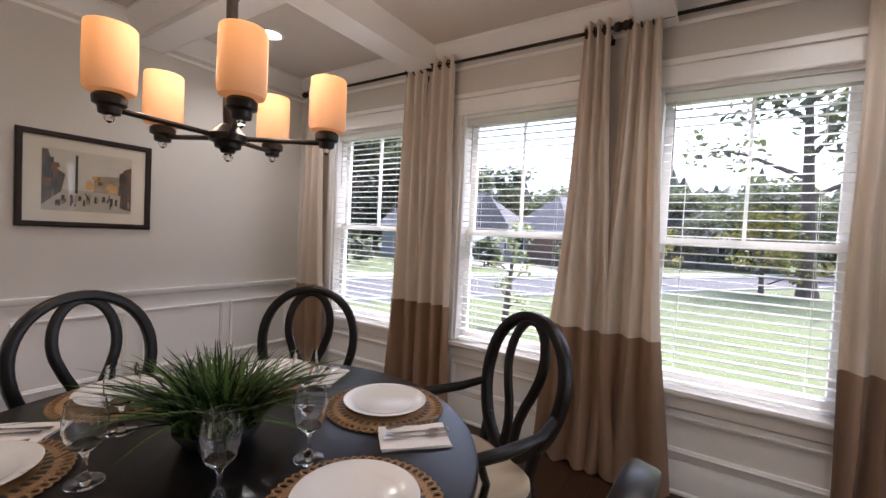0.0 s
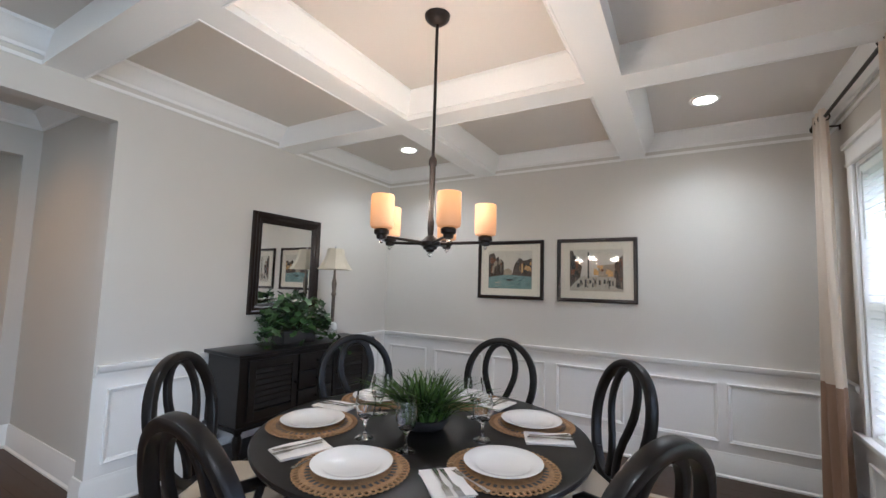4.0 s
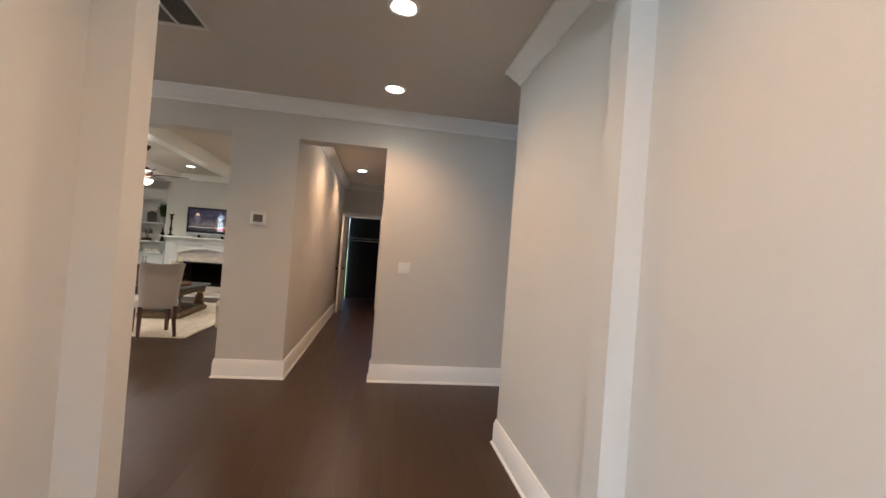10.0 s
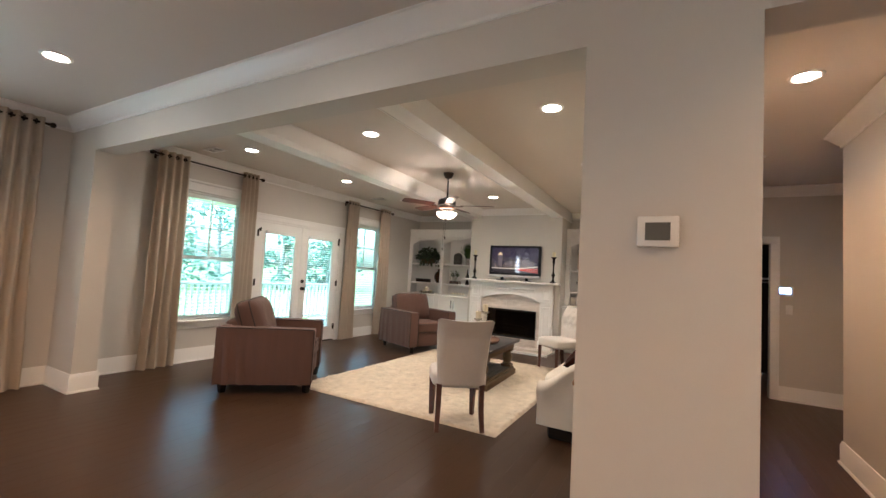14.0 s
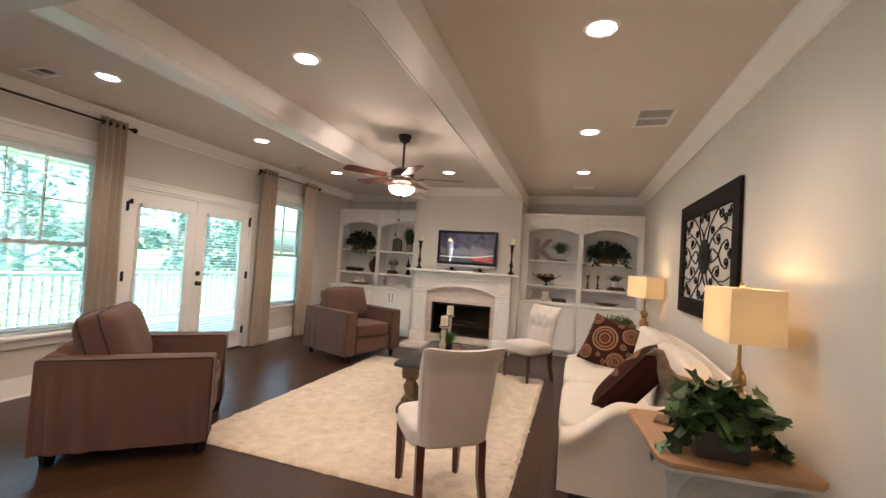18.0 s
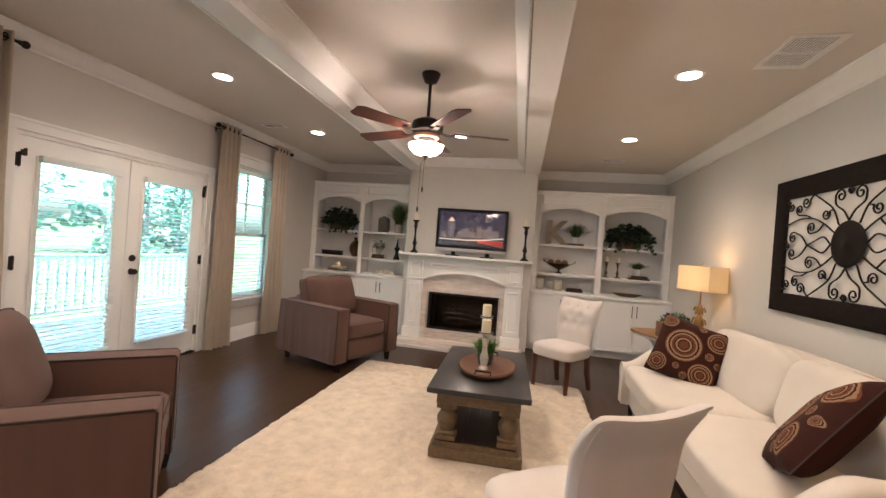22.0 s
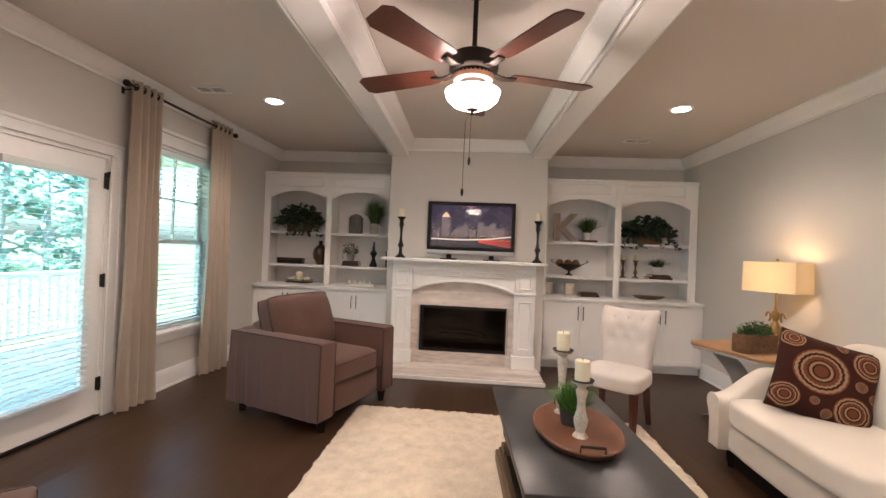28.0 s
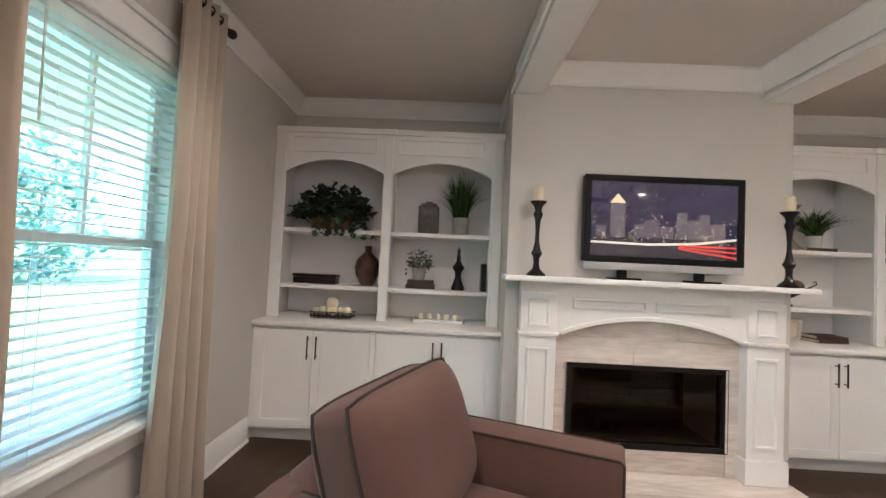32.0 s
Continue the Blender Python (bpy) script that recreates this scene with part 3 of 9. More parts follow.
xs, ys = [DW, *NSX[0], *NSX[1], DE], [DS, *EWY[0], *EWY[1], DN]
for i in (0, 2, 4):
    for j in (0, 2, 4):
        ring = [(xs[i], ys[j]), (xs[i + 1], ys[j]), (xs[i + 1], ys[j + 1]), (xs[i], ys[j + 1])]
        setting("coffer_trim", Build().sweep(EDGE, ring, True), TRIM, "thin white trim at a coffer's lower edge", "trim", smooth=0)
        if i == 2 and j == 2:
            setting("coffer_crown", Build().sweep(COVE, ring, True), TRIM, "white crown molding inside the coffer", "trim", smooth=25)
        elif i != 2:
            for y, s in ((ys[j], 1), (ys[j + 1], -1)):
                if y not in (DS, DN):
                    p = [(xs[i], y), (xs[i + 1], y)]
                    setting("coffer_crown", Build().sweep(COVE, p if s > 0 else p[::-1]), TRIM, "white crown molding inside the coffer", "trim", smooth=25)

# two long beams of the living room
LBZ = 2.62
setting("crown_molding", Build().sweep(CROWN, [(5.60, LS), (LE, LS), (LE, LN), (LW, LN), (LW, LS), (3.65, LS)]), TRIM, "white crown molding at the ceiling", "trim", smooth=25)
setting("crown_molding", Build().sweep(CROWN, [(3.845, -11.95), (5.425, -11.95)]), TRIM, "white crown molding on the chimney breast", "trim", smooth=25)
for x0, x1, e0, e1, inner in ((3.53, 3.705, 3.638, 3.86, 1), (5.235, 5.42, 5.41, 5.612, -1)):
    setting("ceiling_beam", Build().prism([(e0, LS), (e1, LS), (x1, LN), (x0, LN)], LBZ, H, "z"), TRIM, "long white boxed ceiling beam", "beam", smooth=0)
    p = [(e1 if inner > 0 else e0, -11.95), (x1 if inner > 0 else x0, LN)]
    p = p if inner < 0 else p[::-1]
    setting("beam_crown", Build().sweep([(0, 2.68), (0.012, 2.68), (0.024, 2.705), (0.075, 2.765), (0.09, 2.80), (0.098, 2.803), (0.098, H - 0.001), (0, H - 0.001)], p), TRIM, "white crown molding along the beam", "trim", smooth=25)
    for x, e, s in ((x0, e0, 1), (x1, e1, -1)):
        q = [(e, -11.95), (x, LN)]
        setting("beam_trim", Build().sweep([(0, LBZ - 0.004), (0.012, LBZ - 0.004), (0.012, LBZ + 0.024), (0, LBZ + 0.024)], q if s > 0 else q[::-1]), TRIM, "thin white trim at the beam's lower edge", "trim", smooth=0)


# ---- windows, doors ----
def window(name, w, z0, z1, m, label, wide=False):
    """A double hung window in wall coordinates: x along the wall, y outwards, from x 0 to w."""
    win = thing(name, m, label, "window", kind="structure")
    jamb = Build()
    jamb.box(0, 0.004, z0, 0.025, T + 0.01, z1).box(w - 0.025, 0.004, z0, w, T + 0.01, z1).box(0.025, 0.004, z1 - 0.025, w - 0.025, T + 0.01, z1).box(0.025, 0.06, z0, w - 0.025, T + 0.03, z0 + 0.03)
    part("jamb", jamb, TRIM, win, smooth=0)
    cas = Build()
    for x0, x1 in ((-0.075, 0.006), (w - 0.006, w + 0.075)):
        cas.box(x0, -0.02, z0 + 0.012, x1, -0.001, z1 - 0.004)
    part("casing", cas, TRIM, win, bevel=0.003, seg=1)
    head = Build().box(-0.085, -0.024, z1 - 0.004, w + 0.085, -0.001, z1 + 0.115).box(-0.10, -0.04, z1 + 0.115, w + 0.10, -0.001, z1 + 0.150).box(-0.095, -0.03, z1 + 0.0, w + 0.095, -0.024, z1 + 0.018)
    part("head_casing", head, TRIM, win, bevel=0.004, seg=1)
    sill = Build().box(-0.10, -0.055, z0 - 0.018, w + 0.10, -0.001, z0 + 0.012).box(0, -0.001, z0 - 0.001, w, 0.06, z0 + 0.012)
    part("window_sill", sill, TRIM, win, bevel=0.004, seg=2)
    part("apron", Build().box(-0.075, -0.02, z0 - 0.10, w + 0.075, -0.007, z0 - 0.019), TRIM, win, bevel=0.003, seg=1)
    zm = (z0 + z1) / 2 - 0.02
    for nm, a, c, y in (("lower_sash", z0 + 0.03, zm + 0.02, 0.085), ("upper_sash", zm - 0.02, z1 - 0.025, 0.122)):
        s = Build()
        s.box(0.026, y, a, 0.07, y + 0.033, c).box(w - 0.07, y, a, w - 0.026, y + 0.033, c)
        s.box(0.07, y, a, w - 0.07, y + 0.033, a + 0.045).box(0.07, y, c - 0.04, w - 0.07, y + 0.033, c)
        sash = part(nm, s, TRIM, win, smooth=0)
        pane = part("pane", Build().box(0.068, y + 0.013, a + 0.043, w - 0.068, y + 0.017, c - 0.038), PANE if wide else EASTPANE, sash, smooth=0)
        pane.visible_shadow = False
        if nm == "upper_sash":
            part("muntin", Build().box(w / 2 - 0.009, y + 0.003, a + 0.045, w / 2 + 0.009, y + 0.029, c - 0.04), TRIM, sash, smooth=0)
        if nm == "upper_sash" and not wide:
            zc = (a + c) / 2
            part("muntin", Build().box(0.07, y + 0.005, zc - 0.009, w / 2 - 0.009, y + 0.027, zc + 0.009).box(w / 2 + 0.009, y + 0.005, zc - 0.009, w - 0.07, y + 0.027, zc + 0.009), TRIM, sash, smooth=0)
    return win


def blind(w, z0, z1, m, label, step=0.048, depth=0.047, tilt=4):
    bl = thing("window_blind", m, label, "blind", "window blinds")
    part("headrail", Build().box(0.03, 0.012, z1 - 0.085, w - 0.03, 0.066, z1 - 0.03), BLIND, bl, bevel=0.004, seg=1)
    c, s = math.cos(radians(tilt)), math.sin(radians(tilt))
    sl = Build()
    n = 4
    pts = [(-depth / 2 + depth * i / n, 0.003 * (1 - (2 * i / n - 1) ** 2)) for i in range(n + 1)]
    ring = [(c * y - s * z, s * y + c * z) for y, z in pts] + [(c * y - s * (z - 0.0025), s * y + c * (z - 0.0025)) for y, z in reversed(pts)]
    sl.prism(ring, 0.035, w - 0.035, "x")
    me = mesh_of("slat", sl, BLIND, smooth=50)
    z = z1 - 0.12
    while z > z0 + 0.06:
        again("slat", me, bl, pose(0, 0.04, z))
        z -= step
    part("bottom_rail", Build().box(0.035, 0.018, z0 + 0.02, w - 0.035, 0.062, z0 + 0.04), BLIND, bl, bevel=0.004, seg=1)
    for x in (0.16, w - 0.16):
        cd = Build()
        for y in (0.016, 0.064):
            cd.tube([(x, y, z0 + 0.03), (x, y, z1 - 0.085)], 0.0012, 5)
        part("ladder_cord", cd, BLIND, bl)
    part("tilt_wand", Build().tube([(0.085, 0.006, z1 - 0.075), (0.088, 0.004, z1 - 0.50)], 0.0045, 8), GREYPAINT, bl, "slim grey tilt wand")
    return bl


for i, (a, c) in enumerate(NWIN):
    window("window_%d" % (i + 1), c - a, NZ0, NZ1, pose(a, DN, 0), "white double hung window with a divided upper sash", True)
    blind(c - a, NZ0, NZ1, pose(a, DN, 0), "white wooden slat blind lowered with open slats")
for i, (a, c) in enumerate(EWIN):
    window("window_%d" % (i + 4), c - a, EZ0, EZ1, pose(LE, c, 0, 0, 0, -90), "white double hung window towards the porch")
    blind(c - a, EZ0, EZ1, pose(LE, c, 0, 0, 0, -90), "white wooden slat blind lowered with open slats", tilt=0)
# this window is out of view, added with its blind to daylight the hall
window("window_7", 0.88, EZ0, EZ1, pose(LE, -3.04, 0, 0, 0, -90), "unseen white double hung window of the breakfast area, added for daylight")
blind(0.88, EZ0, EZ1, pose(LE, -3.04, 0, 0, 0, -90), "white wooden slat blind lowered with open slats", tilt=25)
# added area lamp at that unseen window, a fill for the hall walls
kitchen_fill = new("breakfast_fill_light", bpy.data.lights.new("breakfast_fill_light", "AREA"))
kitchen_fill.data.shape, kitchen_fill.data.size, kitchen_fill.data.size_y = "RECTANGLE", 0.82, 1.7
kitchen_fill.data.energy, kitchen_fill.data.color = KITCHEN_FILL_WATTS, (0.88, 0.96, 1.0)
kitchen_fill.matrix_world = look((LE + 0.03, -3.48, 1.44), (LE - 1.0, -3.6, 1.44))


def casing(w, top, wide=0.09):
    b = Build()
    b.box(-wide, -0.02, 0, 0, -0.001, top).box(w, -0.02, 0, w + wide, -0.001, top).box(-wide, -0.02, top, w + wide, -0.001, top + wide)
    b.box(-wide - 0.008, -0.026, 0, -wide + 0.018, -0.001, top + wide - 0.018).box(w + wide - 0.018, -0.026, 0, w + wide + 0.008, -0.001, top + wide - 0.018)
    b.box(-wide - 0.008, -0.026, top + wide - 0.018, w + wide + 0.008, -0.001, top + wide + 0.008)
    return b


def knob(parent, x, y, z, s, material=BRONZE):
    b = Build().lathe([(0.031, 0), (0.031, 0.006), (0.012, 0.012), (0.011, 0.028), (0.024, 0.034), (0.029, 0.046), (0.024, 0.058), (0.008, 0.063), (0, 0.0635)], 20)
    b.moved(pose(x, y, z, 90 if s < 0 else -90))
    return part("door_knob", b, material, parent, "dark bronze door knob")


# patio doors: x along the wall southwards, y outwards
fd = thing("door_1", pose(LE, FD1, 0, 0, 0, -90), "white double patio doors with full glass lites and built-in blinds", "patio door", kind="structure")
FW = FD1 - FD0
part("casing", casing(FW, FDZ), TRIM, fd, bevel=0.003, seg=1)
fj = Build().box(0, 0.002, 0, 0.03, T, FDZ).box(FW - 0.03, 0.002, 0, FW, T, FDZ).box(0.03, 0.002, FDZ - 0.03, FW - 0.03, T, FDZ)
part("jamb", fj, TRIM, fd, smooth=0)
part("threshold", Build().box(0, 0.0, 0.0, FW, T + 0.04, 0.022), BRONZE, fd, bevel=0.004, seg=1)
for k in (0, 1):
    x0 = 0.032 + k * (FW / 2 - 0.031)
    x1 = x0 + FW / 2 - 0.033
    leaf = Build()
    leaf.box(x0, 0.012, 0.028, x0 + 0.135, 0.056, FDZ - 0.033).box(x1 - 0.135, 0.012, 0.028, x1, 0.056, FDZ - 0.033)
    leaf.box(x0 + 0.135, 0.012, 0.028, x1 - 0.135, 0.056, 0.27).box(x0 + 0.135, 0.012, FDZ - 0.19, x1 - 0.135, 0.056, FDZ - 0.033)
    dl = part("door_leaf", leaf, TRIM, fd, smooth=0)
    fr = Build()
    for a0, b0, a1, b1 in ((x0 + 0.115, 0.25, x0 + 0.15, FDZ - 0.17), (x1 - 0.15, 0.25, x1 - 0.115, FDZ - 0.17), (x0 + 0.15, 0.25, x1 - 0.15, 0.285), (x0 + 0.15, FDZ - 0.205, x1 - 0.15, FDZ - 0.17)):
        fr.box(a0, 0.001, b0, a1, 0.0118, b1)
    part("lite_frame", fr, TRIM, dl, bevel=0.003, seg=1)
    pn = part("pane", Build().box(x0 + 0.133, 0.044, 0.268, x1 - 0.133, 0.048, FDZ - 0.188), EASTPANE, dl, smooth=0)
    pn.visible_shadow = False
    for hz in (0.22, 1.04, 1.82):
        hx = x0 - 0.004 if k == 0 else x1 + 0.004
        part("hinge", Build().box(hx - 0.016, -0.006, hz, hx + 0.016, 0.011, hz + 0.10).lathe([(0.007, hz - 0.006), (0.007, hz + 0.106)], 10, (hx, -0.008)), BRONZE, dl, "dark bronze hinge")
    if k == 1:
        knob(dl, x0 + 0.065, 0.012, 0.985, -1)
        dbb = Build().lathe([(0.032, 0), (0.032, 0.012), (0.014, 0.016), (0.012, 0.026), (0, 0.027)], 20).moved(pose(x0 + 0.065, 0.012, 1.115, 90))
        part("deadbolt", dbb, BRONZE, dl, "dark bronze deadbolt")
    else:
        part("astragal", Build().box(x1 - 0.012, 0.0, 0.028, x1 + 0.024, 0.0118, FDZ - 0.033), TRIM, dl, bevel=0.003, seg=1)
    bl = thing("door_blind", pose(LE, FD1 - x0 - 0.125, 0, 0, 0, -90), "white slat blind mounted on a patio door", "blind", "patio door blinds")
    bw = x1 - x0 - 0.25
    part("headrail", Build().box(0, -0.05, FDZ - 0.215, bw, 0.0005, FDZ - 0.165), BLIND, bl, bevel=0.004, seg=1)
    me = mesh_of("slat", Build().prism([(-0.044, 0.0022), (-0.024, 0.0046), (-0.006, 0.0024), (-0.006, 0.0002), (-0.024, 0.0022), (-0.044, 0.0)], 0.01, bw - 0.01, "x"), BLIND, smooth=50)
    for i in range(40):
        again("slat", me, bl, pose(0, 0, 0.30 + i * 0.0385))
    part("bottom_rail", Build().box(0.005, -0.044, 0.262, bw - 0.005, -0.008, 0.285), BLIND, bl, bevel=0.003, seg=1)

for y in (FD0 + 0.05, FD1 - 0.05):
    part("latch", Build().box(LE - 0.014, y - 0.018, 1.90, LE - 0.027, y + 0.018, 1.945).box(LE - 0.026, y - 0.006, 1.935, LE - 0.045, y + 0.006, 1.955), BRONZE, None, at=None).parent = fd
for ob in [o for o in fd.children if o.name.startswith("latch")]:
    ob.matrix_basis = fd.matrix_basis.inverted()

# unseen front door with glass sidelights in the entrance hall beside the dining room, added to let daylight in
ent = thing("door_4", pose(1.85, DN, 0), "unseen white front door between glass sidelights, added for daylight", "front door", kind="structure")
part("door_leaf", Build().box(0.33, 0.05, 0.01, 1.17, 0.095, 2.05), TRIM, ent, bevel=0.004)
part("frame", Build().box(0, 0, 0, 0.04, T, 2.4).box(1.46, 0, 0, 1.5, T, 2.4).box(0.04, 0, 2.36, 1.46, T, 2.4).box(0.27, 0, 0, 0.325, T, 2.36).box(1.175, 0, 0, 1.23, T, 2.36).box(0.325, 0, 2.055, 1.175, T, 2.11), TRIM, ent, smooth=0)
for x0, x1, z0, z1 in ((0.04, 0.27, 0.02, 2.36), (1.23, 1.46, 0.02, 2.36), (0.325, 1.175, 2.11, 2.36)):
    pn = part("pane", Build().box(x0, 0.07, z0, x1, 0.074, z1), PANE, ent, smooth=0)
    pn.visible_shadow = False
# area lamp added inside the unseen door to brighten dining room and hall
entrance_fill = new("entrance_fill_light", bpy.data.lights.new("entrance_fill_light", "AREA"))
entrance_fill.data.shape, entrance_fill.data.size, entrance_fill.data.size_y = "RECTANGLE", 1.45, 2.3
entrance_fill.data.energy, entrance_fill.data.color = ENTRANCE_WATTS, (0.92, 0.97, 1.0)
entrance_fill.matrix_world = look((2.6, DN - 0.03, 1.2), (2.6, DN - 1.0, 1.1))


def panel_door(parent_m, w, h, panels, label, name, hinge_left=True, knob_side=1):
    d = thing(name, parent_m, label, "door", kind="structure")
    slab = Build().box(0, 0.006, 0.012, w, 0.034, h)
    body = part("door_leaf", slab, TRIM, d, bevel=0.002, seg=1)
    st = Build()
    zs = [0.012] + [z for p in panels for z in p] + [h]
    for y0, y1 in ((-0.002, 0.0058), (0.0342, 0.042)):
        st.box(0, y0, 0.012, 0.115, y1, h).box(w - 0.115, y0, 0.012, w, y1, h)
        for i in range(0, len(zs), 2):
            st.box(0.115, y0, zs[i], w - 0.115, y1, zs[i + 1])
    part("stile_and_rail", st, TRIM, d, smooth=0)
    for a, c in panels:
        for y0, y1 in ((0.0, 0.0058), (0.0342, 0.040)):
            part("panel", Build().box(0.15, y0, a + 0.035, w - 0.15, y1, c - 0.035), TRIM, d, bevel=0.003, seg=1)
    return d


# corridor door in the west wall, seen from the corridor
cd = panel_door(pose(0.455, -7.515, 0, 0, 0, 90), 0.80, 2.04, [(0.24, 0.98), (1.14, 1.92)], "closed white two-panel door with dark bronze knob", "door_2")
knob(cd, 0.735, -0.003, 0.93, -1)
for hz in (0.42, 1.05, 1.78):
    part("hinge", Build().box(-0.014, -0.012, hz, 0.012, -0.001, hz + 0.09).lathe([(0.006, hz - 0.005), (0.006, hz + 0.095)], 10, (-0.002, -0.013)), BRONZE, cd, "dark bronze hinge")
setting("door_casing", casing(0.81, 2.06).moved(pose(0.46, -7.52, 0, 0, 0, 90)), TRIM, "white door casing", "trim", bevel=0.003)
# closet door at the corridor's end, standing open
od = panel_door(pose(1.352, -10.835, 0, 0, 0, 88), 0.76, 2.03, [(0.24, 0.98), (1.14, 1.92)], "white two-panel door standing open into the corridor", "door_3")
knob(od, 0.70, 0.043, 0.93, 1)
knob(od, 0.70, -0.003, 0.93, -1)
setting("door_casing", casing(0.76, 2.05).moved(pose(1.36, -10.85, 0, 0, 0, 180)), TRIM, "white door casing", "trim", bevel=0.003)
shelf = thing("closet_shelf", pose(0.6, -12.0, 1.62), "white wire closet shelf with hanging rod", "shelf")
part("board", Build().box(-0.9, -0.9, 0, 0.84, -0.55, 0.02), TRIM, shelf)
part("rod", Build().tube([(-0.9, -0.52, -0.06), (0.84, -0.52, -0.06)], 0.016, 10), STEEL, shelf)


# ---- floor ----
setting("floor", Build().box(-3.37, -1.16, -0.30, 3.76, 3.26, -0.012).box(-0.54, -2.74, -0.30, 1.61, -1.16, -0.012).box(-2.16, -5.90, -0.30, 7.62, -2.74, -0.012).box(-1.36, -13.12, -0.30, 7.62, -5.90, -0.012), GAP, "dark hardwood floor of narrow planks", "floor", smooth=0)


# ---- outdoors ----
GRASS = mat("lawn grass", (0.056, 0.076, 0.020), 0.9, var=0.35, scale=0.8, fine=40, bump=0.5, col2=(0.082, 0.104, 0.032))
ASPHALT = mat("asphalt", (0.06, 0.06, 0.062), 0.9, var=0.2, scale=2, fine=120, bump=0.3)
CONCRETE = mat("concrete", (0.42, 0.41, 0.38), 0.85, var=0.15, scale=3, fine=90, bump=0.2)
FOLIAGE = mat("tree leaf", (0.054, 0.066, 0.044), 0.6, var=0.5, scale=3, fine=30, bump=0, island=True, col2=(0.10, 0.115, 0.075))
FOLIAGE2 = mat("autumn leaf", (0.20, 0.11, 0.02), 0.6, var=0.5, scale=3, fine=30, bump=0, island=True, col2=(0.28, 0.2, 0.04))
PALELEAF = mat("pale shrub leaf", (0.36, 0.37, 0.20), 0.6, var=0.4, scale=3, fine=30, bump=0, island=True)
BARK = mat("bark", (0.11, 0.085, 0.065), 0.9, var=0.5, scale=9, fine=60, bump=0.6, stretch=(4, 4, 1))
# lit copy of the bark: sunlight is put into the paler colour
PALEBARK = mat("bark lightened for sunlight", (0.26, 0.25, 0.23), 0.9, var=0.4, scale=9, fine=60, bump=0.6, stretch=(4, 4, 1))
DECKW = mat("grey deck board", (0.42, 0.42, 0.41), 0.7, var=0.2, scale=4, fine=60, bump=0.2, rand=0.4)
SIDING = mat("pale siding", (0.22, 0.22, 0.225), 0.7, var=0.08, scale=2, fine=40)
ROOFM = mat("grey roof shingle", (0.09, 0.088, 0.092), 0.9, var=0.25, scale=4, fine=30, bump=0.4)
DARKPANE = mat("far window", (0.05, 0.06, 0.07), 0.1, var=0.1, bump=0)
BRICKM = mat("far brick", (0.17, 0.105, 0.08), 0.85, var=0.25, scale=12, fine=50, bump=0.3)

# lit copy of the tree leaf: outdoor glare is put into the colour
BRIGHTLEAF = mat("leaf lightened for sunlight", (0.13, 0.20, 0.17), 0.6, var=0.4, scale=3, fine=30, bump=0, island=True, col2=(0.21, 0.29, 0.25))
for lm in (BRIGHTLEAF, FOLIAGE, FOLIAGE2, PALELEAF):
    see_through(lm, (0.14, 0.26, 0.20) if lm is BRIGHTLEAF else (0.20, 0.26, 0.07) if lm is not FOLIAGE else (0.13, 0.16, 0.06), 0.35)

gb = Build()
gb.grid(41, 41, lambda u, v: ((u - 0.5) * 2400, (v - 0.5) * 2400, -0.55))
tagged(part("ground", gb, GRASS, smooth=0), "green mown lawn", "ground", kind="structure")


STREET = pose(-7.3, 9.3, -0.549, 0, 0, 60.1)       # x along the street's near edge, y across it


def strip(name, y0, y1, h, material, label, x0=-160, x1=260):
    ob = part(name, Build().box(x0, y0, 0, x1, y1, h), material, smooth=0, at=STREET)
    return tagged(ob, label, name, kind="structure")


strip("road", 0.0, 4.5, 0.012, ASPHALT, "grey asphalt street")
strip("kerb", -0.16, 0.0, 0.09, CONCRETE, "pale concrete kerb along the lawn")
strip("kerb", 4.5, 4.66, 0.09, CONCRETE, "pale concrete kerb across the street")
strip("pavement", 6.0, 7.2, 0.03, CONCRETE, "pale concrete pavement")
strip("driveway", 7.2, 15.4, 0.03, CONCRETE, "pale concrete driveway", 11.0, 14.6)
tagged(part("foundation", Build().box(-3.37, -1.16, -0.6, 3.76, 3.26, -0.301).box(-0.54, -2.74, -0.6, 1.61, -1.16, -0.301).box(-2.16, -5.90, -0.6, 7.62, -2.74, -0.301).box(-1.36, -13.12, -0.6, 7.62, -5.90, -0.301), CONCRETE, smooth=0), "concrete house foundation", "foundation", kind="structure")


def leaf_cloud(rng, blobs, n, size, flat=0.5):
    """Many small leaf clumps scattered through uneven lobes."""
    b = Build()
    tot = sum(r ** 2 for *_, r in blobs)
    for cx, cy, cz, r in blobs:
        for _ in range(int(n * r * r / tot)):
            d = Vector((rng.gauss(0, 1), rng.gauss(0, 1), rng.gauss(0, 0.8))).normalized() * r * rng.uniform(0.45, 1.08)
            c = Vector((cx, cy, cz)) + d
            s = size * rng.uniform(0.6, 1.4)
            e = Euler((rng.uniform(-1, 1), rng.uniform(-1, 1), rng.uniform(0, 6.28))).to_matrix()
            p = [c + e @ Vector(q) * s for q in ((0, -1, 0), (0.55, -0.2, 0.15), (0.35, 0.6, 0), (0, 1, -0.1), (-0.4, 0.5, 0.1), (-0.55, -0.3, 0))]
            b.add(p, [(0, 1, 2, 5), (2, 3, 4, 5)])
    return b


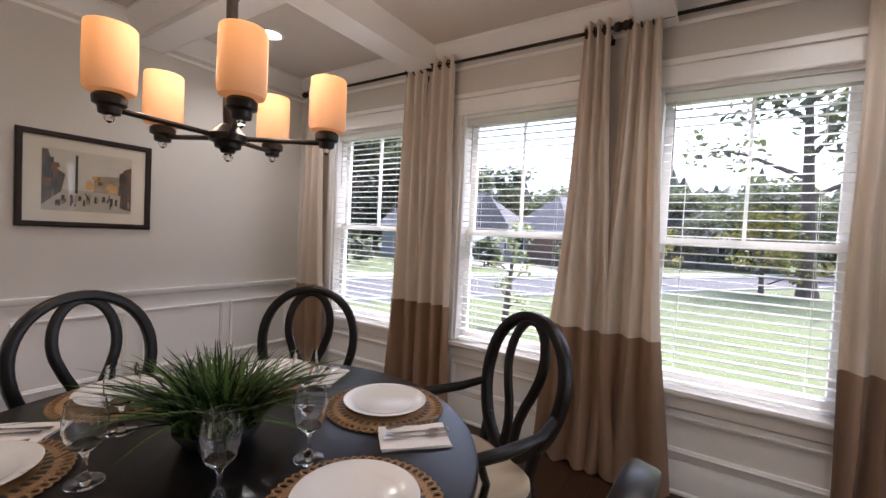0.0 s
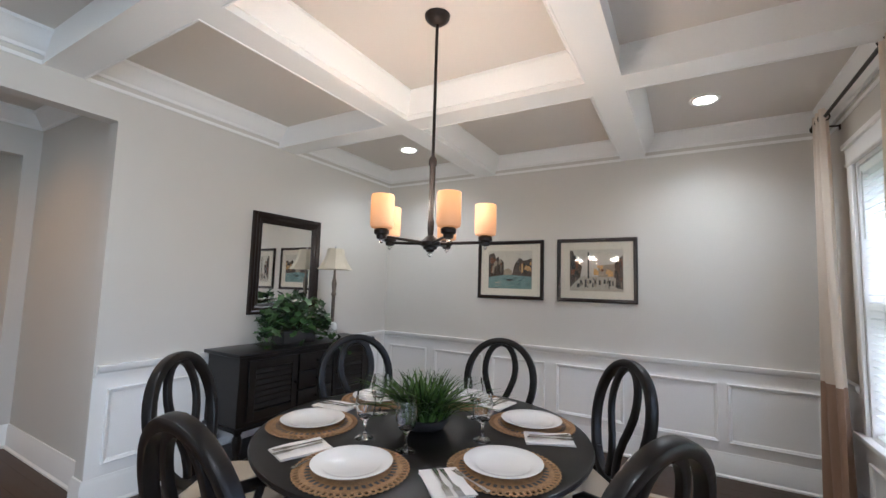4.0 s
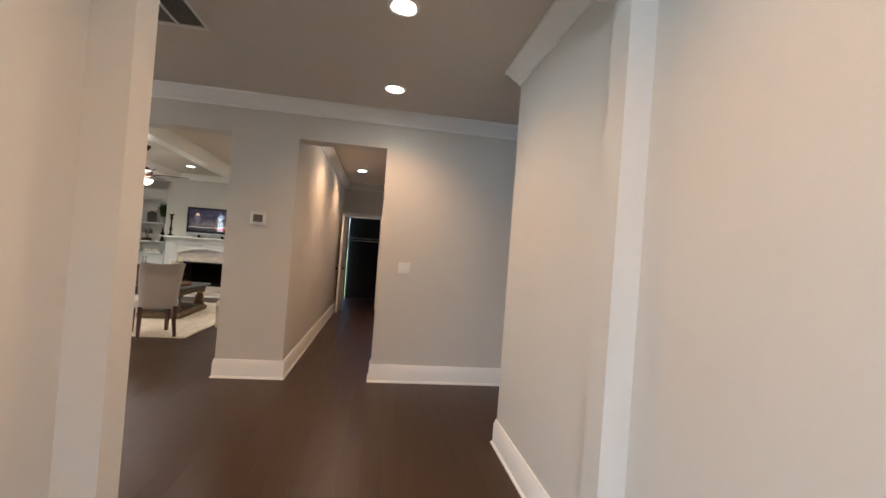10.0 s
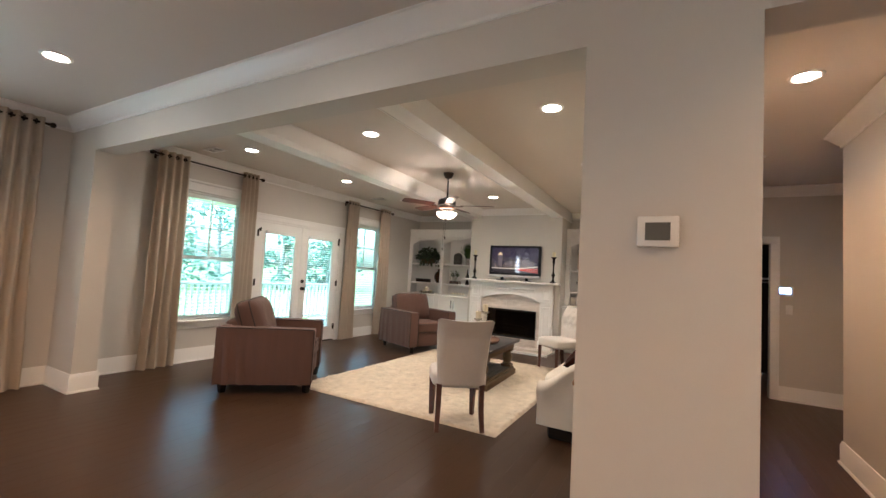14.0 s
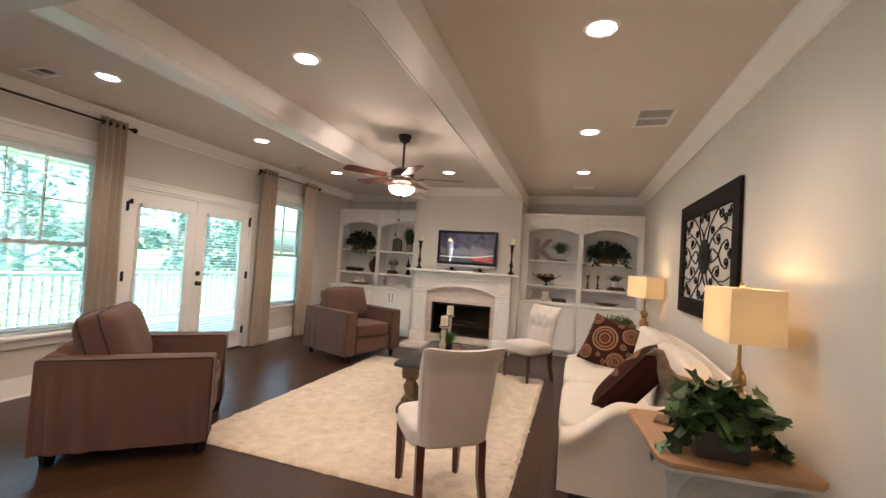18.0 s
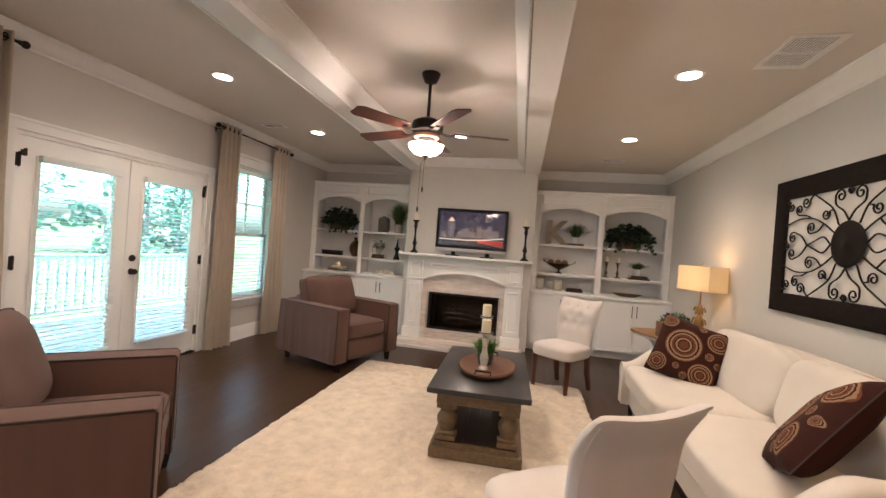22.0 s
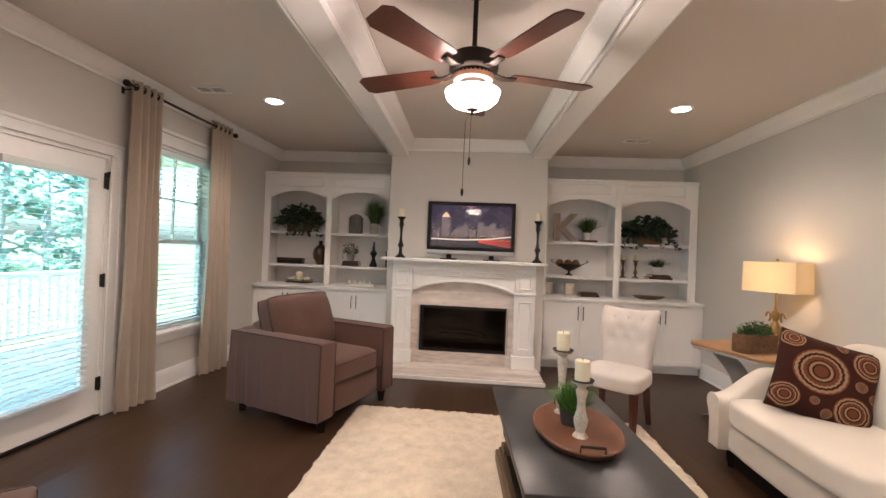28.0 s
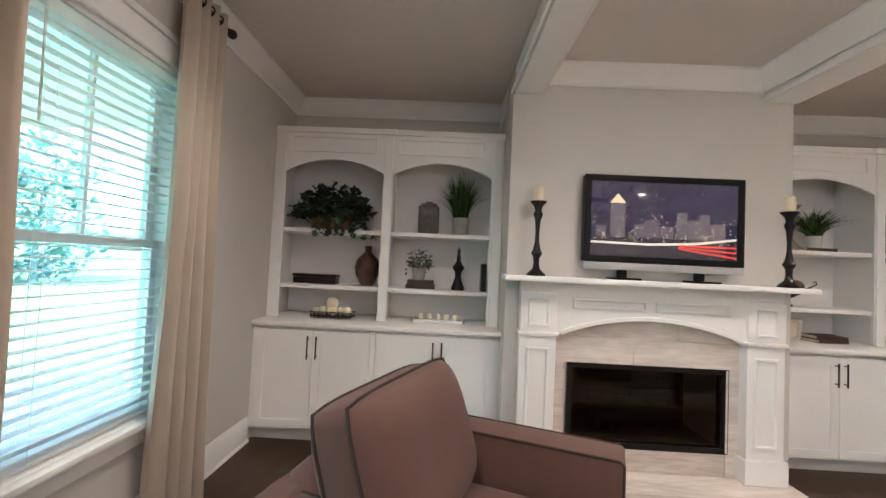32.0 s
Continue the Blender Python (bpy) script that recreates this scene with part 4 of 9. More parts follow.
def tree(x, y, h, spread, seed, label, leafmat=None, n=1500, base=0.35, z=-0.55, leaf_size=0.0, bark=None):
    rng = random.Random(seed)
    t = thing("tree", pose(x, y, z), label, "tree", "trees outside")
    tb = Build()
    lean = Vector((rng.uniform(-0.06, 0.06), rng.uniform(-0.06, 0.06), 1))
    r0 = h * 0.020 + 0.03
    tb.tube([lean * h * k for k in (0, 0.08, 0.3, 0.55, 0.8, 0.95)], [r0 * 1.5, r0, r0 * 0.85, r0 * 0.6, r0 * 0.3, r0 * 0.1], 9)
    blobs = [(lean.x * h, lean.y * h, h * 0.93, spread * 0.38)]
    limbs = Build()
    for i in range(9):
        a = i * 2.4 + rng.uniform(-0.4, 0.4)
        zz = h * (base + (0.85 - base) * i / 8)
        ln = spread * rng.uniform(0.6, 1.0) * (1.1 - 0.55 * i / 8)
        p0 = lean * zz
        p1 = p0 + Vector((math.cos(a) * ln * 0.55, math.sin(a) * ln * 0.55, ln * 0.3))
        p2 = p0 + Vector((math.cos(a) * ln, math.sin(a) * ln, ln * 0.45))
        limbs.tube([p0, p1, p2], [r0 * 0.42, r0 * 0.25, r0 * 0.08], 6)
        blobs += [(p1.x, p1.y, p1.z + 0.1, spread * rng.uniform(0.2, 0.34)), (p2.x, p2.y, p2.z, spread * rng.uniform(0.22, 0.36))]
    part("trunk", tb, bark or BARK, t)
    part("branch", limbs, bark or BARK, t)
    part("crown", leaf_cloud(rng, blobs, n, leaf_size or 0.05 * spread ** 0.6 + 0.05), leafmat or FOLIAGE, t, smooth=0)
    return t


GREEN = "leafy green tree with an open crown"
rng = random.Random(5)
tree(3.7, 24.0, 13.0, 5.2, 1, "tall tree with a dark trunk and sparse yellow-green crown", n=1900, base=0.33, leaf_size=0.20)
tree(-3.35, 8.5, 2.3, 0.62, 2, "small slender sapling with pale leaves on the lawn", PALELEAF, 420, 0.2, leaf_size=0.055)
tree(2.0, 22.5, 3.4, 1.9, 3, "small tree with autumn orange leaves", FOLIAGE2, 900, 0.12)
tree(-3.0, 34.0, 3.0, 1.4, 33, "small tree with autumn orange leaves", FOLIAGE2, 700, 0.12)
for i in range(40):
    az = -80 + i * 3.0 + rng.uniform(-1, 1)
    far = rng.uniform(44, 52)
    tall = rng.uniform(12.0, 14.5) if az < -33 else rng.uniform(9.5, 11.5) if az < -24 else rng.uniform(6.0, 7.6)
    tree(0.4 + far * math.sin(radians(az)), 1.0 + far * math.cos(radians(az)), tall, rng.uniform(4.0, 5.4), 40 + i, GREEN, n=2300, base=0.06, leaf_size=0.26)
for i in range(13):
    az = -62 + i * 2.6 + rng.uniform(-0.8, 0.8)
    far = rng.uniform(40, 44)
    tree(0.4 + far * math.sin(radians(az)), 1.0 + far * math.cos(radians(az)), rng.uniform(10.0, 13.0) - 0.22 * max(0, az + 44), rng.uniform(3.6, 4.6), 200 + i, GREEN, n=2400, base=0.05, leaf_size=0.24)
for x, y, h, spread in ((-12.0, 24.0, 1.6, 1.1), (-17.0, 17.0, 2.0, 1.3), (-7.0, 27.0, 2.6, 1.5), (-1.0, 44.0, 4.5, 2.6), (5.5, 38.0, 4.8, 2.8), (9.0, 33.0, 4.0, 2.4), (-24.0, 12.0, 3.6, 2.2)):
    tree(x, y, h, spread, 80 + int(10 * h), "dense green shrub-like tree", n=1300, base=0.05, leaf_size=0.15)
for i in range(16):
    # east trees wear the leaf and bark copies with light in their colour
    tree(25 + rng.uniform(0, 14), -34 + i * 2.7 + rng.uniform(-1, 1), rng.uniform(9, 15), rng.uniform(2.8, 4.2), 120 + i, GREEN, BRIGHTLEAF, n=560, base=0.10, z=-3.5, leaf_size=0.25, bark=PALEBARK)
wb = Build()
rng2 = random.Random(9)
for i in range(160):
    x, y = -260 + i * 3.2, 120 + rng2.uniform(-10, 30)
    wb.lathe([(rng2.uniform(3, 6), -1), (rng2.uniform(4, 7), 5), (rng2.uniform(2.5, 4.5), rng2.uniform(9, 14)), (0, rng2.uniform(16, 24))], 7, (x, y))
tagged(part("far_woods", wb, FOLIAGE, smooth=0), "distant band of green woods", "woods", kind="stuff")


def house(x, y, w, d, h, turn_by, label, wallm):
    t = thing("house", pose(x, y, -0.55, 0, 0, turn_by), label, "house", "houses across the street")
    part("wall", Build().box(-w / 2, -d / 2, 0, w / 2, d / 2, h), wallm, t, smooth=0)
    ex, ey, rx = w / 2 + 0.4, d / 2 + 0.5, w / 2 - d * 0.30
    rf = Build().add([(-ex, -ey, h), (ex, -ey, h), (ex, ey, h), (-ex, ey, h), (-rx, 0, h + d * 0.42), (rx, 0, h + d * 0.42)],
                     [(0, 3, 2, 1), (0, 1, 5, 4), (1, 2, 5), (2, 3, 4, 5), (3, 0, 4)])
    part("roof", rf, ROOFM, t, smooth=0)
    part("fascia", Build().box(-ex, -ey - 0.02, h - 0.16, ex, -ey + 0.02, h + 0.02).box(-ex - 0.02, -ey, h - 0.16, -ex + 0.02, ey, h + 0.02).box(ex - 0.02, -ey, h - 0.16, ex + 0.02, ey, h + 0.02), TRIM, t, smooth=0)
    gb2 = Build().prism([(-2.2, h), (2.2, h), (0, h + 2.6)], -d / 2 - 1.4, 0, "y")
    part("gable_roof", gb2, ROOFM, t, smooth=0)
    part("gable_wall", Build().box(-2.0, -d / 2 - 1.0, 0, 2.0, -d / 2 + 0.01, h).prism([(-1.9, h), (1.9, h), (0, h + 2.2)], -d / 2 - 1.0, -d / 2, "y"), wallm, t, smooth=0)
    for wx in (-w * 0.38, -w * 0.2, w * 0.22, w * 0.38):
        wn_ = part("window", Build().box(wx - 0.6, -d / 2 - 0.06, 0.9, wx + 0.6, -d / 2 - 0.002, 2.4), TRIM, t, smooth=0)
        part("pane", Build().box(wx - 0.5, -d / 2 - 0.08, 1.0, wx + 0.5, -d / 2 - 0.062, 2.3), DARKPANE, wn_, smooth=0)
    part("garage_door", Build().box(-1.4, -d / 2 - 1.06, 0, 1.4, -d / 2 - 1.002, 2.2), TRIM, t, smooth=0)
    return t


house(-18.2, 30.2, 10.5, 7, 2.6, 60, "one-storey grey house with a grey shingle roof", SIDING)
house(-9.2, 36.5, 10, 7, 2.6, 60, "brick house with a grey shingle roof", BRICKM)
house(-0.5, 52.0, 12, 8, 2.8, 60, "one-storey house with a grey gabled roof", SIDING)

# covered porch along the east side
porch = thing("porch_deck", pose(0, 0, 0), "grey board porch deck with white posts", "deck", kind="structure")
me = mesh_of("deck_board", Build().box(0, 0, -0.04, 0.138, 10.6, 0), DECKW, bevel=0.004, seg=1)
for i in range(20):
    again("deck_board", me, porch, pose(LE + T + 0.03 + i * 0.145, -13.2, -0.05))
part("joist", Build().box(LE + T + 0.03, -13.2, -0.35, LE + T + 2.92, -2.6, -0.092), DECKW, porch)
for y in (-12.9, -9.9, -6.2, -2.8):
    part("post", Build().box(10.32, y - 0.07, -0.05, 10.46, y + 0.07, 2.62), TRIM, porch, bevel=0.006, seg=1)
rl = thing("porch_railing", pose(0, 0, 0), "white porch railing with square balusters", "railing")
part("top_rail", Build().box(10.34, -12.83, 0.88, 10.44, -2.87, 0.93), TRIM, rl, bevel=0.006, seg=1)
part("bottom_rail", Build().box(10.36, -12.83, 0.06, 10.42, -2.87, 0.11), TRIM, rl, bevel=0.006, seg=1)
me = mesh_of("baluster", Build().box(-0.018, -0.018, 0.11, 0.018, 0.018, 0.88), TRIM, smooth=0)
for i in range(78):
    again("baluster", me, rl, pose(10.39, -12.74 + i * 0.127, 0))
tagged(part("porch_ceiling", Build().box(LE + T, -13.2, 2.62, 10.7, -2.5, 2.72), TRIM, smooth=0), "white porch ceiling", "ceiling", kind="structure")


# ---- recessed lights, vents, switches ----
def downlight(x, y, watts, z=H):
    t = thing("recessed_light", pose(x, y, z), "round white recessed ceiling light, lit", "ceiling light", "recessed ceiling lights")
    part("trim_ring", Build().lathe([(0.098, -0.001), (0.095, -0.008), (0.082, -0.012), (0.070, -0.006), (0.070, -0.0005)], 32), PLASTIC, t)
    part("lens", Build().lathe([(0.0, -0.0045), (0.069, -0.0045), (0.069, -0.0005)], 28), BULB, t, "glowing warm white lens")
    lamp("downlight", "SPOT", (x, y, z - 0.03), watts, (1.0, 0.92, 0.83) if watts == DINING_WATTS else WARMER if watts == HALL_WATTS else WARM, size=0.07, cone=140, blend=0.8)
    return t


# unseen, added to brighten: the pair at y -3.55 and the pair at x 0.78
for x, y in ((6.45, -7.13), (6.46, -8.89), (6.50, -10.64), (2.64, -7.18), (2.65, -8.98), (2.68, -10.71), (4.55, -7.17), (4.60, -10.67),
             (0.53, -5.03), (0.52, -3.76), (3.54, -3.55), (5.73, -3.55), (3.54, -4.95), (5.73, -4.98), (0.46, -2.02), (0.99, -7.27), (1.00, -9.20), (-2.545, -0.30), (-2.545, 2.29), (0.78, -0.36), (0.78, 2.36)):
    downlight(x, y, DINING_WATTS if y > DS else HALL_WATTS if y > HS or x < LW else CAN_WATTS)


def ceiling_vent(x, y, lx, ly, n, turned=0, both=True, z=H):
    """A grille of two louver banks; with both False the second bank is turned so that it looks shut."""
    t = thing("ceiling_vent", pose(x, y, z, 0, 0, turned), "white louvered ceiling air vent with dark slots", "vent", "ceiling vents")
    part("frame", Build().sweep([(0, -0.001), (0.030, -0.001), (0.026, -0.008), (0, -0.011)], [(lx / 2, ly / 2), (-lx / 2, ly / 2), (-lx / 2, -ly / 2), (lx / 2, -ly / 2)], True), PLASTIC, t)
    # no duct is cut: a dark sheet gives the shade between the louvers
    part("backing", Build().box(-lx / 2 + 0.02, -ly / 2 + 0.02, -0.0015, lx / 2 - 0.02, ly / 2 - 0.02, -0.0004), POTDARK, t, "dark sheet standing in for the shaded duct")
    step = (ly - 0.06) / n
    for k, (x0, x1) in enumerate(((-lx / 2 + 0.03, -0.006), (0.006, lx / 2 - 0.03))):
        wide = 0.30 if both or k == 0 else 0.92
        me = mesh_of("louver", Build().prism([(-step * wide / 2, -0.0035), (step * wide / 2, -0.0075), (step * wide / 2, -0.0062), (-step * wide / 2, -0.0022)], x0, x1, "x"), PLASTIC, smooth=0)
        for i in range(n):
            again("louver", me, t, pose(0, -ly / 2 + 0.03 + step * (i + 0.5), 0))
    part("divider", Build().box(-0.008, -ly / 2 + 0.02, -0.0095, 0.008, ly / 2 - 0.02, -0.0016), PLASTIC, t)
    return t


ceiling_vent(2.145, -8.66, 0.44, 0.30, 14, 90)
ceiling_vent(6.95, -10.36, 0.30, 0.16, 7, 0, False)
ceiling_vent(2.66, -11.80, 0.30, 0.14, 6, 0, False)
ceiling_vent(6.95, -6.95, 0.30, 0.16, 7, 0, False)
ceiling_vent(2.03, -4.21, 0.40, 0.40, 20)


def plate(m, w, h, n, label, kind="rocker"):
    t = thing("light_switch" if kind != "outlet" else "wall_outlet", m, label, "switch" if kind != "outlet" else "outlet")
    part("cover_plate", Build().box(-w / 2, -0.007, -h / 2, w / 2, 0, h / 2), PLASTIC, t, bevel=0.003, seg=2)
    for i in range(n):
        x = (i - (n - 1) / 2) * 0.046
        if kind == "outlet":
            for z in (-0.02, 0.02):
                part("socket", Build().lathe([(0.017, 0), (0.016, 0.0015), (0, 0.0016)], 16).moved(pose(x, -0.007, z, 90)), PLASTIC, t)
        else:
            part("rocker", Build().box(x - 0.016, -0.010, -0.033, x + 0.016, -0.0068, 0.033), PLASTIC, t, bevel=0.0015, seg=1)
    return t


plate(pose(0.288, HS, 1.205), 0.125, 0.118, 2, "white two-gang light switch on the greige wall")
bpy.data.objects["light_switch"].matrix_basis = pose(0.288, HS, 1.205, 0, 0, 180)
plate(pose(DE, -0.74, 1.215, 0, 0, -90), 0.12, 0.118, 1, "white light switch beside the dining room opening")
plate(pose(1.49, -2.25, 0.33, 0, 0, -90), 0.072, 0.118, 1, "white wall outlet in the vestibule", "outlet")
plate(pose(3.65 - 0.0, -12.04, 0.33, 0, 0, 90), 0.072, 0.118, 1, "white wall outlet on the chimney breast", "outlet")
plate(pose(0.40, -10.85, 1.18, 0, 0, 180), 0.072, 0.118, 1, "white light switch below the keypad")
th = thing("thermostat", pose(1.777, HS, 1.60, 0, 0, 180), "square white wall thermostat with a dark display", "thermostat")
part("body", Build().box(-0.075, -0.022, -0.062, 0.075, 0, 0.062), PLASTIC, th, bevel=0.006)
part("display", Build().box(-0.045, -0.0235, -0.036, 0.045, -0.0221, 0.036), mat("grey display", (0.12, 0.12, 0.11), 0.25, var=0.05, bump=0), th, "dark grey display")
kp = thing("alarm_keypad", pose(0.45, -10.85, 1.42, 0, 0, 180), "white alarm keypad with a blue lit screen", "keypad")
part("body", Build().box(-0.09, -0.024, -0.065, 0.09, 0, 0.065), PLASTIC, kp, bevel=0.006)
part("screen", Build().box(-0.065, -0.0255, -0.03, 0.065, -0.0241, 0.045), mat("blue lit screen", (0.1, 0.25, 0.5), 0.3, var=0.0, bump=0, emit=1.6, emit_col=(0.15, 0.4, 1.0)), kp, "glowing blue screen")


# ---- curtains ----
def curtain_panel(x0, x1, ztop, m_top, m_low=None, zband=0.0, folds=3, flare=0.0, seed=0, zbot=0.012, depth=0.05):
    """A pleated panel hung by grommets, in wall coordinates (x along the wall, y outwards)."""
    r = random.Random(seed)
    ph = [r.uniform(-0.5, 0.5) for _ in range(folds + 1)]
    w = x1 - x0

    def fn(u, v, lo, hi):
        z = lo + (hi - lo) * v
        k = (ztop - z) / ztop
        a = u * folds
        i = int(min(a, folds - 1e-6))
        p = ph[i] * (1 - (a - i)) + ph[i + 1] * (a - i)
        x = x0 + w * u + (u - 0.5) * flare * k ** 1.5 + 0.012 * k * math.sin(7 * u + 9 * k + seed)
        amp = depth * (0.62 + 0.25 * k + 0.2 * p * k)
        y = amp * math.sin(math.tau * (a + 0.22 * p * k)) + 0.015 * k * math.sin(3 * k + seed + 5 * u)
        return (x, y - 0.118, z)

    outs = []
    spans = [(zbot, zband, m_low, "lower tan cloth band")] if m_low else []
    spans.append((zband if m_low else zbot, ztop, m_top, ""))
    for lo, hi, mm, lab in spans:
        b = Build()
        nv = max(int((hi - lo) / 0.09), 6)
        b.grid(folds * 10 + 1, nv, lambda u, v: fn(u, v, lo, hi))
        outs.append((b, mm, lab))
    return outs, [(x0 + w * (i + 0.5) / (folds * 2), 0) for i in range(folds * 2)]


def solidify(me, t):
    bm = bmesh.new()
    bm.from_mesh(me)
    bmesh.ops.solidify(bm, geom=bm.faces[:], thickness=t)
    bm.to_mesh(me)
    bm.free()
    me.polygons.foreach_set("use_smooth", [True] * len(me.polygons))
    me.set_sharp_from_angle(angle=radians(60))


def curtain(m, x0, x1, label, two_tone=False, folds=4, flare=0.1, seed=0, ztop=2.70, group="curtain panels"):
    t = thing("curtain", m, label, "curtain", group)
    parts, rings = curtain_panel(x0, x1, ztop, CREAM if two_tone else BEIGE, TANBAND if two_tone else None, 0.86, folds, flare, seed)
    for b, mm, lab in parts:
        ob = part("cloth" if not lab else "cloth_band", b, mm, t, lab, smooth=60)
        solidify(ob.data, 0.002)
    for i, (gx, _) in enumerate(rings):
        g = Build()
        pts = [(gx, -0.118 + 0.026 * math.cos(a), ztop - 0.055 + 0.026 * math.sin(a)) for a in (math.tau * k / 12 for k in range(12))]
        part("grommet", g.tube(pts, 0.005, 6, closed=True), BRONZE, t)
    return t


def curtain_rod(m, x0, x1, z=2.645, y=-0.118):
    t = thing("curtain_rod", m, "dark bronze curtain rod with ball finials", "curtain rod", "curtain rods")
    part("rod", Build().tube([(x0, y, z), (x1, y, z)], 0.011, 12), BRONZE, t)
    for x, s in ((x0, -1), (x1, 1)):
        part("finial", Build().lathe([(0.013, 0), (0.017, 0.008), (0.012, 0.014), (0.024, 0.026), (0.029, 0.042), (0.024, 0.058), (0.008, 0.068), (0, 0.069)], 16).moved(pose(x, y, z, 0, 90 * s)), BRONZE, t)
        xb = x + (-s) * 0.05
        part("bracket", Build().tube([(xb, y, z - 0.012), (xb, -0.03, z - 0.02), (xb, -0.002, z - 0.02)], 0.006, 8).box(xb - 0.012, -0.006, z - 0.05, xb + 0.012, -0.0005, z + 0.01), BRONZE, t)
    return t


NM = pose(0, DN, 0)
TWO = "floor-length cream curtain panel with a tan lower band"
for a, c, seed in ((-2.98, -2.74, 1), (-1.80, -1.585, 2), (-1.565, -1.34, 3), (-0.42, -0.265, 4), (-0.175, 0.005, 5), (0.83, 1.10, 6)):
    curtain(NM, a, c, TWO, True, 3, 0.36 if seed in (4, 5) else 0.0 if seed == 6 else 0.20, seed, group="dining room curtains")
for a, c in ((-2.98, -1.60), (-1.555, -0.225), (-0.185, 1.12)):
    curtain_rod(NM, a, c)
EM = pose(LE, 0, 0, 0, 0, -90)       # x of the wall is minus y of the world
LONG = "floor-length beige curtain panel on grommets"
for a, c, seed in ((6.50, 6.88, 7), (7.66, 7.92, 8), (9.96, 10.26, 9), (11.0, 11.32, 10), (5.06, 5.42, 12), (3.92, 4.25, 13)):
    curtain(EM, a, c, LONG, False, 4, 0.07, seed, 2.735, group="living room curtains")
for a, c in ((6.46, 7.95), (9.93, 11.36), (3.9, 5.44)):
    curtain_rod(EM, a, c, 2.68)


# ---- shapes shared by the furniture ----
def puff(b, c, s, p=6.0, n=8, m=None):
    """A rounded, slightly swollen block."""
    for ax in range(3):
        for sg in (-1, 1):
            k = len(b.v)
            for j in range(n + 1):
                for i in range(n + 1):
                    q = [0, 0, 0]
                    q[ax], q[(ax + 1) % 3], q[(ax + 2) % 3] = sg, 2 * i / n - 1, 2 * j / n - 1
                    r = sum(abs(a) ** p for a in q) ** (1 / p)
                    w = Vector([c[t] + q[t] / r * s[t] / 2 for t in range(3)])
                    b.v.append(tuple(m @ w if m else w))
            for j in range(n):
                for i in range(n):
                    f = (k + j * (n + 1) + i, k + j * (n + 1) + i + 1, k + (j + 1) * (n + 1) + i + 1, k + (j + 1) * (n + 1) + i)
                    b.f.append(f if sg > 0 else f[::-1])
    return b


def weld(ob, d=0.0004):
    bm = bmesh.new()
    bm.from_mesh(ob.data)
    bmesh.ops.remove_doubles(bm, verts=bm.verts, dist=d)
    bmesh.ops.recalc_face_normals(bm, faces=bm.faces)
    bm.to_mesh(ob.data)
    bm.free()
    return ob


def leaf(b, c, size, e, kind=0):
    """One lobed leaf, slightly folded on its midrib."""
    if kind == 0:
        o = [(0, -1), (0.55, -0.75), (0.5, -0.25), (0.95, 0.1), (0.42, 0.3), (0, 1.05), (-0.42, 0.3), (-0.95, 0.1), (-0.5, -0.25), (-0.55, -0.75)]
        pts = [c + e @ Vector((x * size, y * size, abs(x) * size * 0.22)) for x, y in o]
        b.add(pts, [(0, 1, 2), (0, 2, 4), (2, 3, 4), (0, 4, 5), (0, 5, 6), (0, 6, 8), (8, 6, 7), (0, 8, 9)])
    else:
        o = [(0, -1), (0.4, -0.3), (0.3, 0.4), (0, 1), (-0.3, 0.4), (-0.4, -0.3)]
        pts = [c + e @ Vector((x * size, y * size, abs(x) * size * 0.25)) for x, y in o]
        b.add(pts, [(0, 1, 2), (0, 2, 3), (0, 3, 4), (0, 4, 5)])


def ivy(t, rng, rx, ry, rz, n, size, zc, trail=6, drop=0.25, material=None, kind=0, front=(0, 0)):
    """A bushy mound of leaves on stalks with trailing ends."""
    b, st = Build(), Build()
    for i in range(n):
        d = Vector((rng.gauss(0, 1), rng.gauss(0, 1), abs(rng.gauss(0, 0.8)) - 0.15)).normalized()
        k = rng.uniform(0.55, 1.05)
        c = Vector((d.x * rx * k, d.y * ry * k, zc + d.z * rz * k))
        e = Euler((rng.uniform(-0.9, 0.9), rng.uniform(-0.9, 0.9), rng.uniform(0, 6.28))).to_matrix()
        leaf(b, c, size * rng.uniform(0.65, 1.25), e, kind)
        if i % 4 == 0:
            st.tube([(d.x * rx * 0.1, d.y * ry * 0.1, zc * 0.75), tuple(c * 0.6 + Vector((0, 0, zc * 0.35))), tuple(c)], 0.0016, 4)
    for i in range(trail):
        a = rng.uniform(0, 6.28)
        p = Vector((math.cos(a) * rx * 0.85 + front[0] * rng.random(), math.sin(a) * ry * 0.85 + front[1] * rng.random(), zc * 0.8))
        pts = [Vector((p.x * 0.5, p.y * 0.5, zc)), p]
        for k in range(4):
            p = p + Vector((math.cos(a) * 0.03, math.sin(a) * 0.03, -drop / 4))
            pts.append(p.copy())
            leaf(b, p + Vector((rng.uniform(-0.02, 0.02), rng.uniform(-0.02, 0.02), 0)), size * rng.uniform(0.6, 1.0), Euler((rng.uniform(0.3, 1.2), rng.uniform(-0.6, 0.6), rng.uniform(0, 6.28))).to_matrix(), kind)
        st.tube(pts, 0.0016, 4)
    part("stalk", st, STALK, t)
    part("foliage", b, material or IVYLEAF, t, smooth=0)


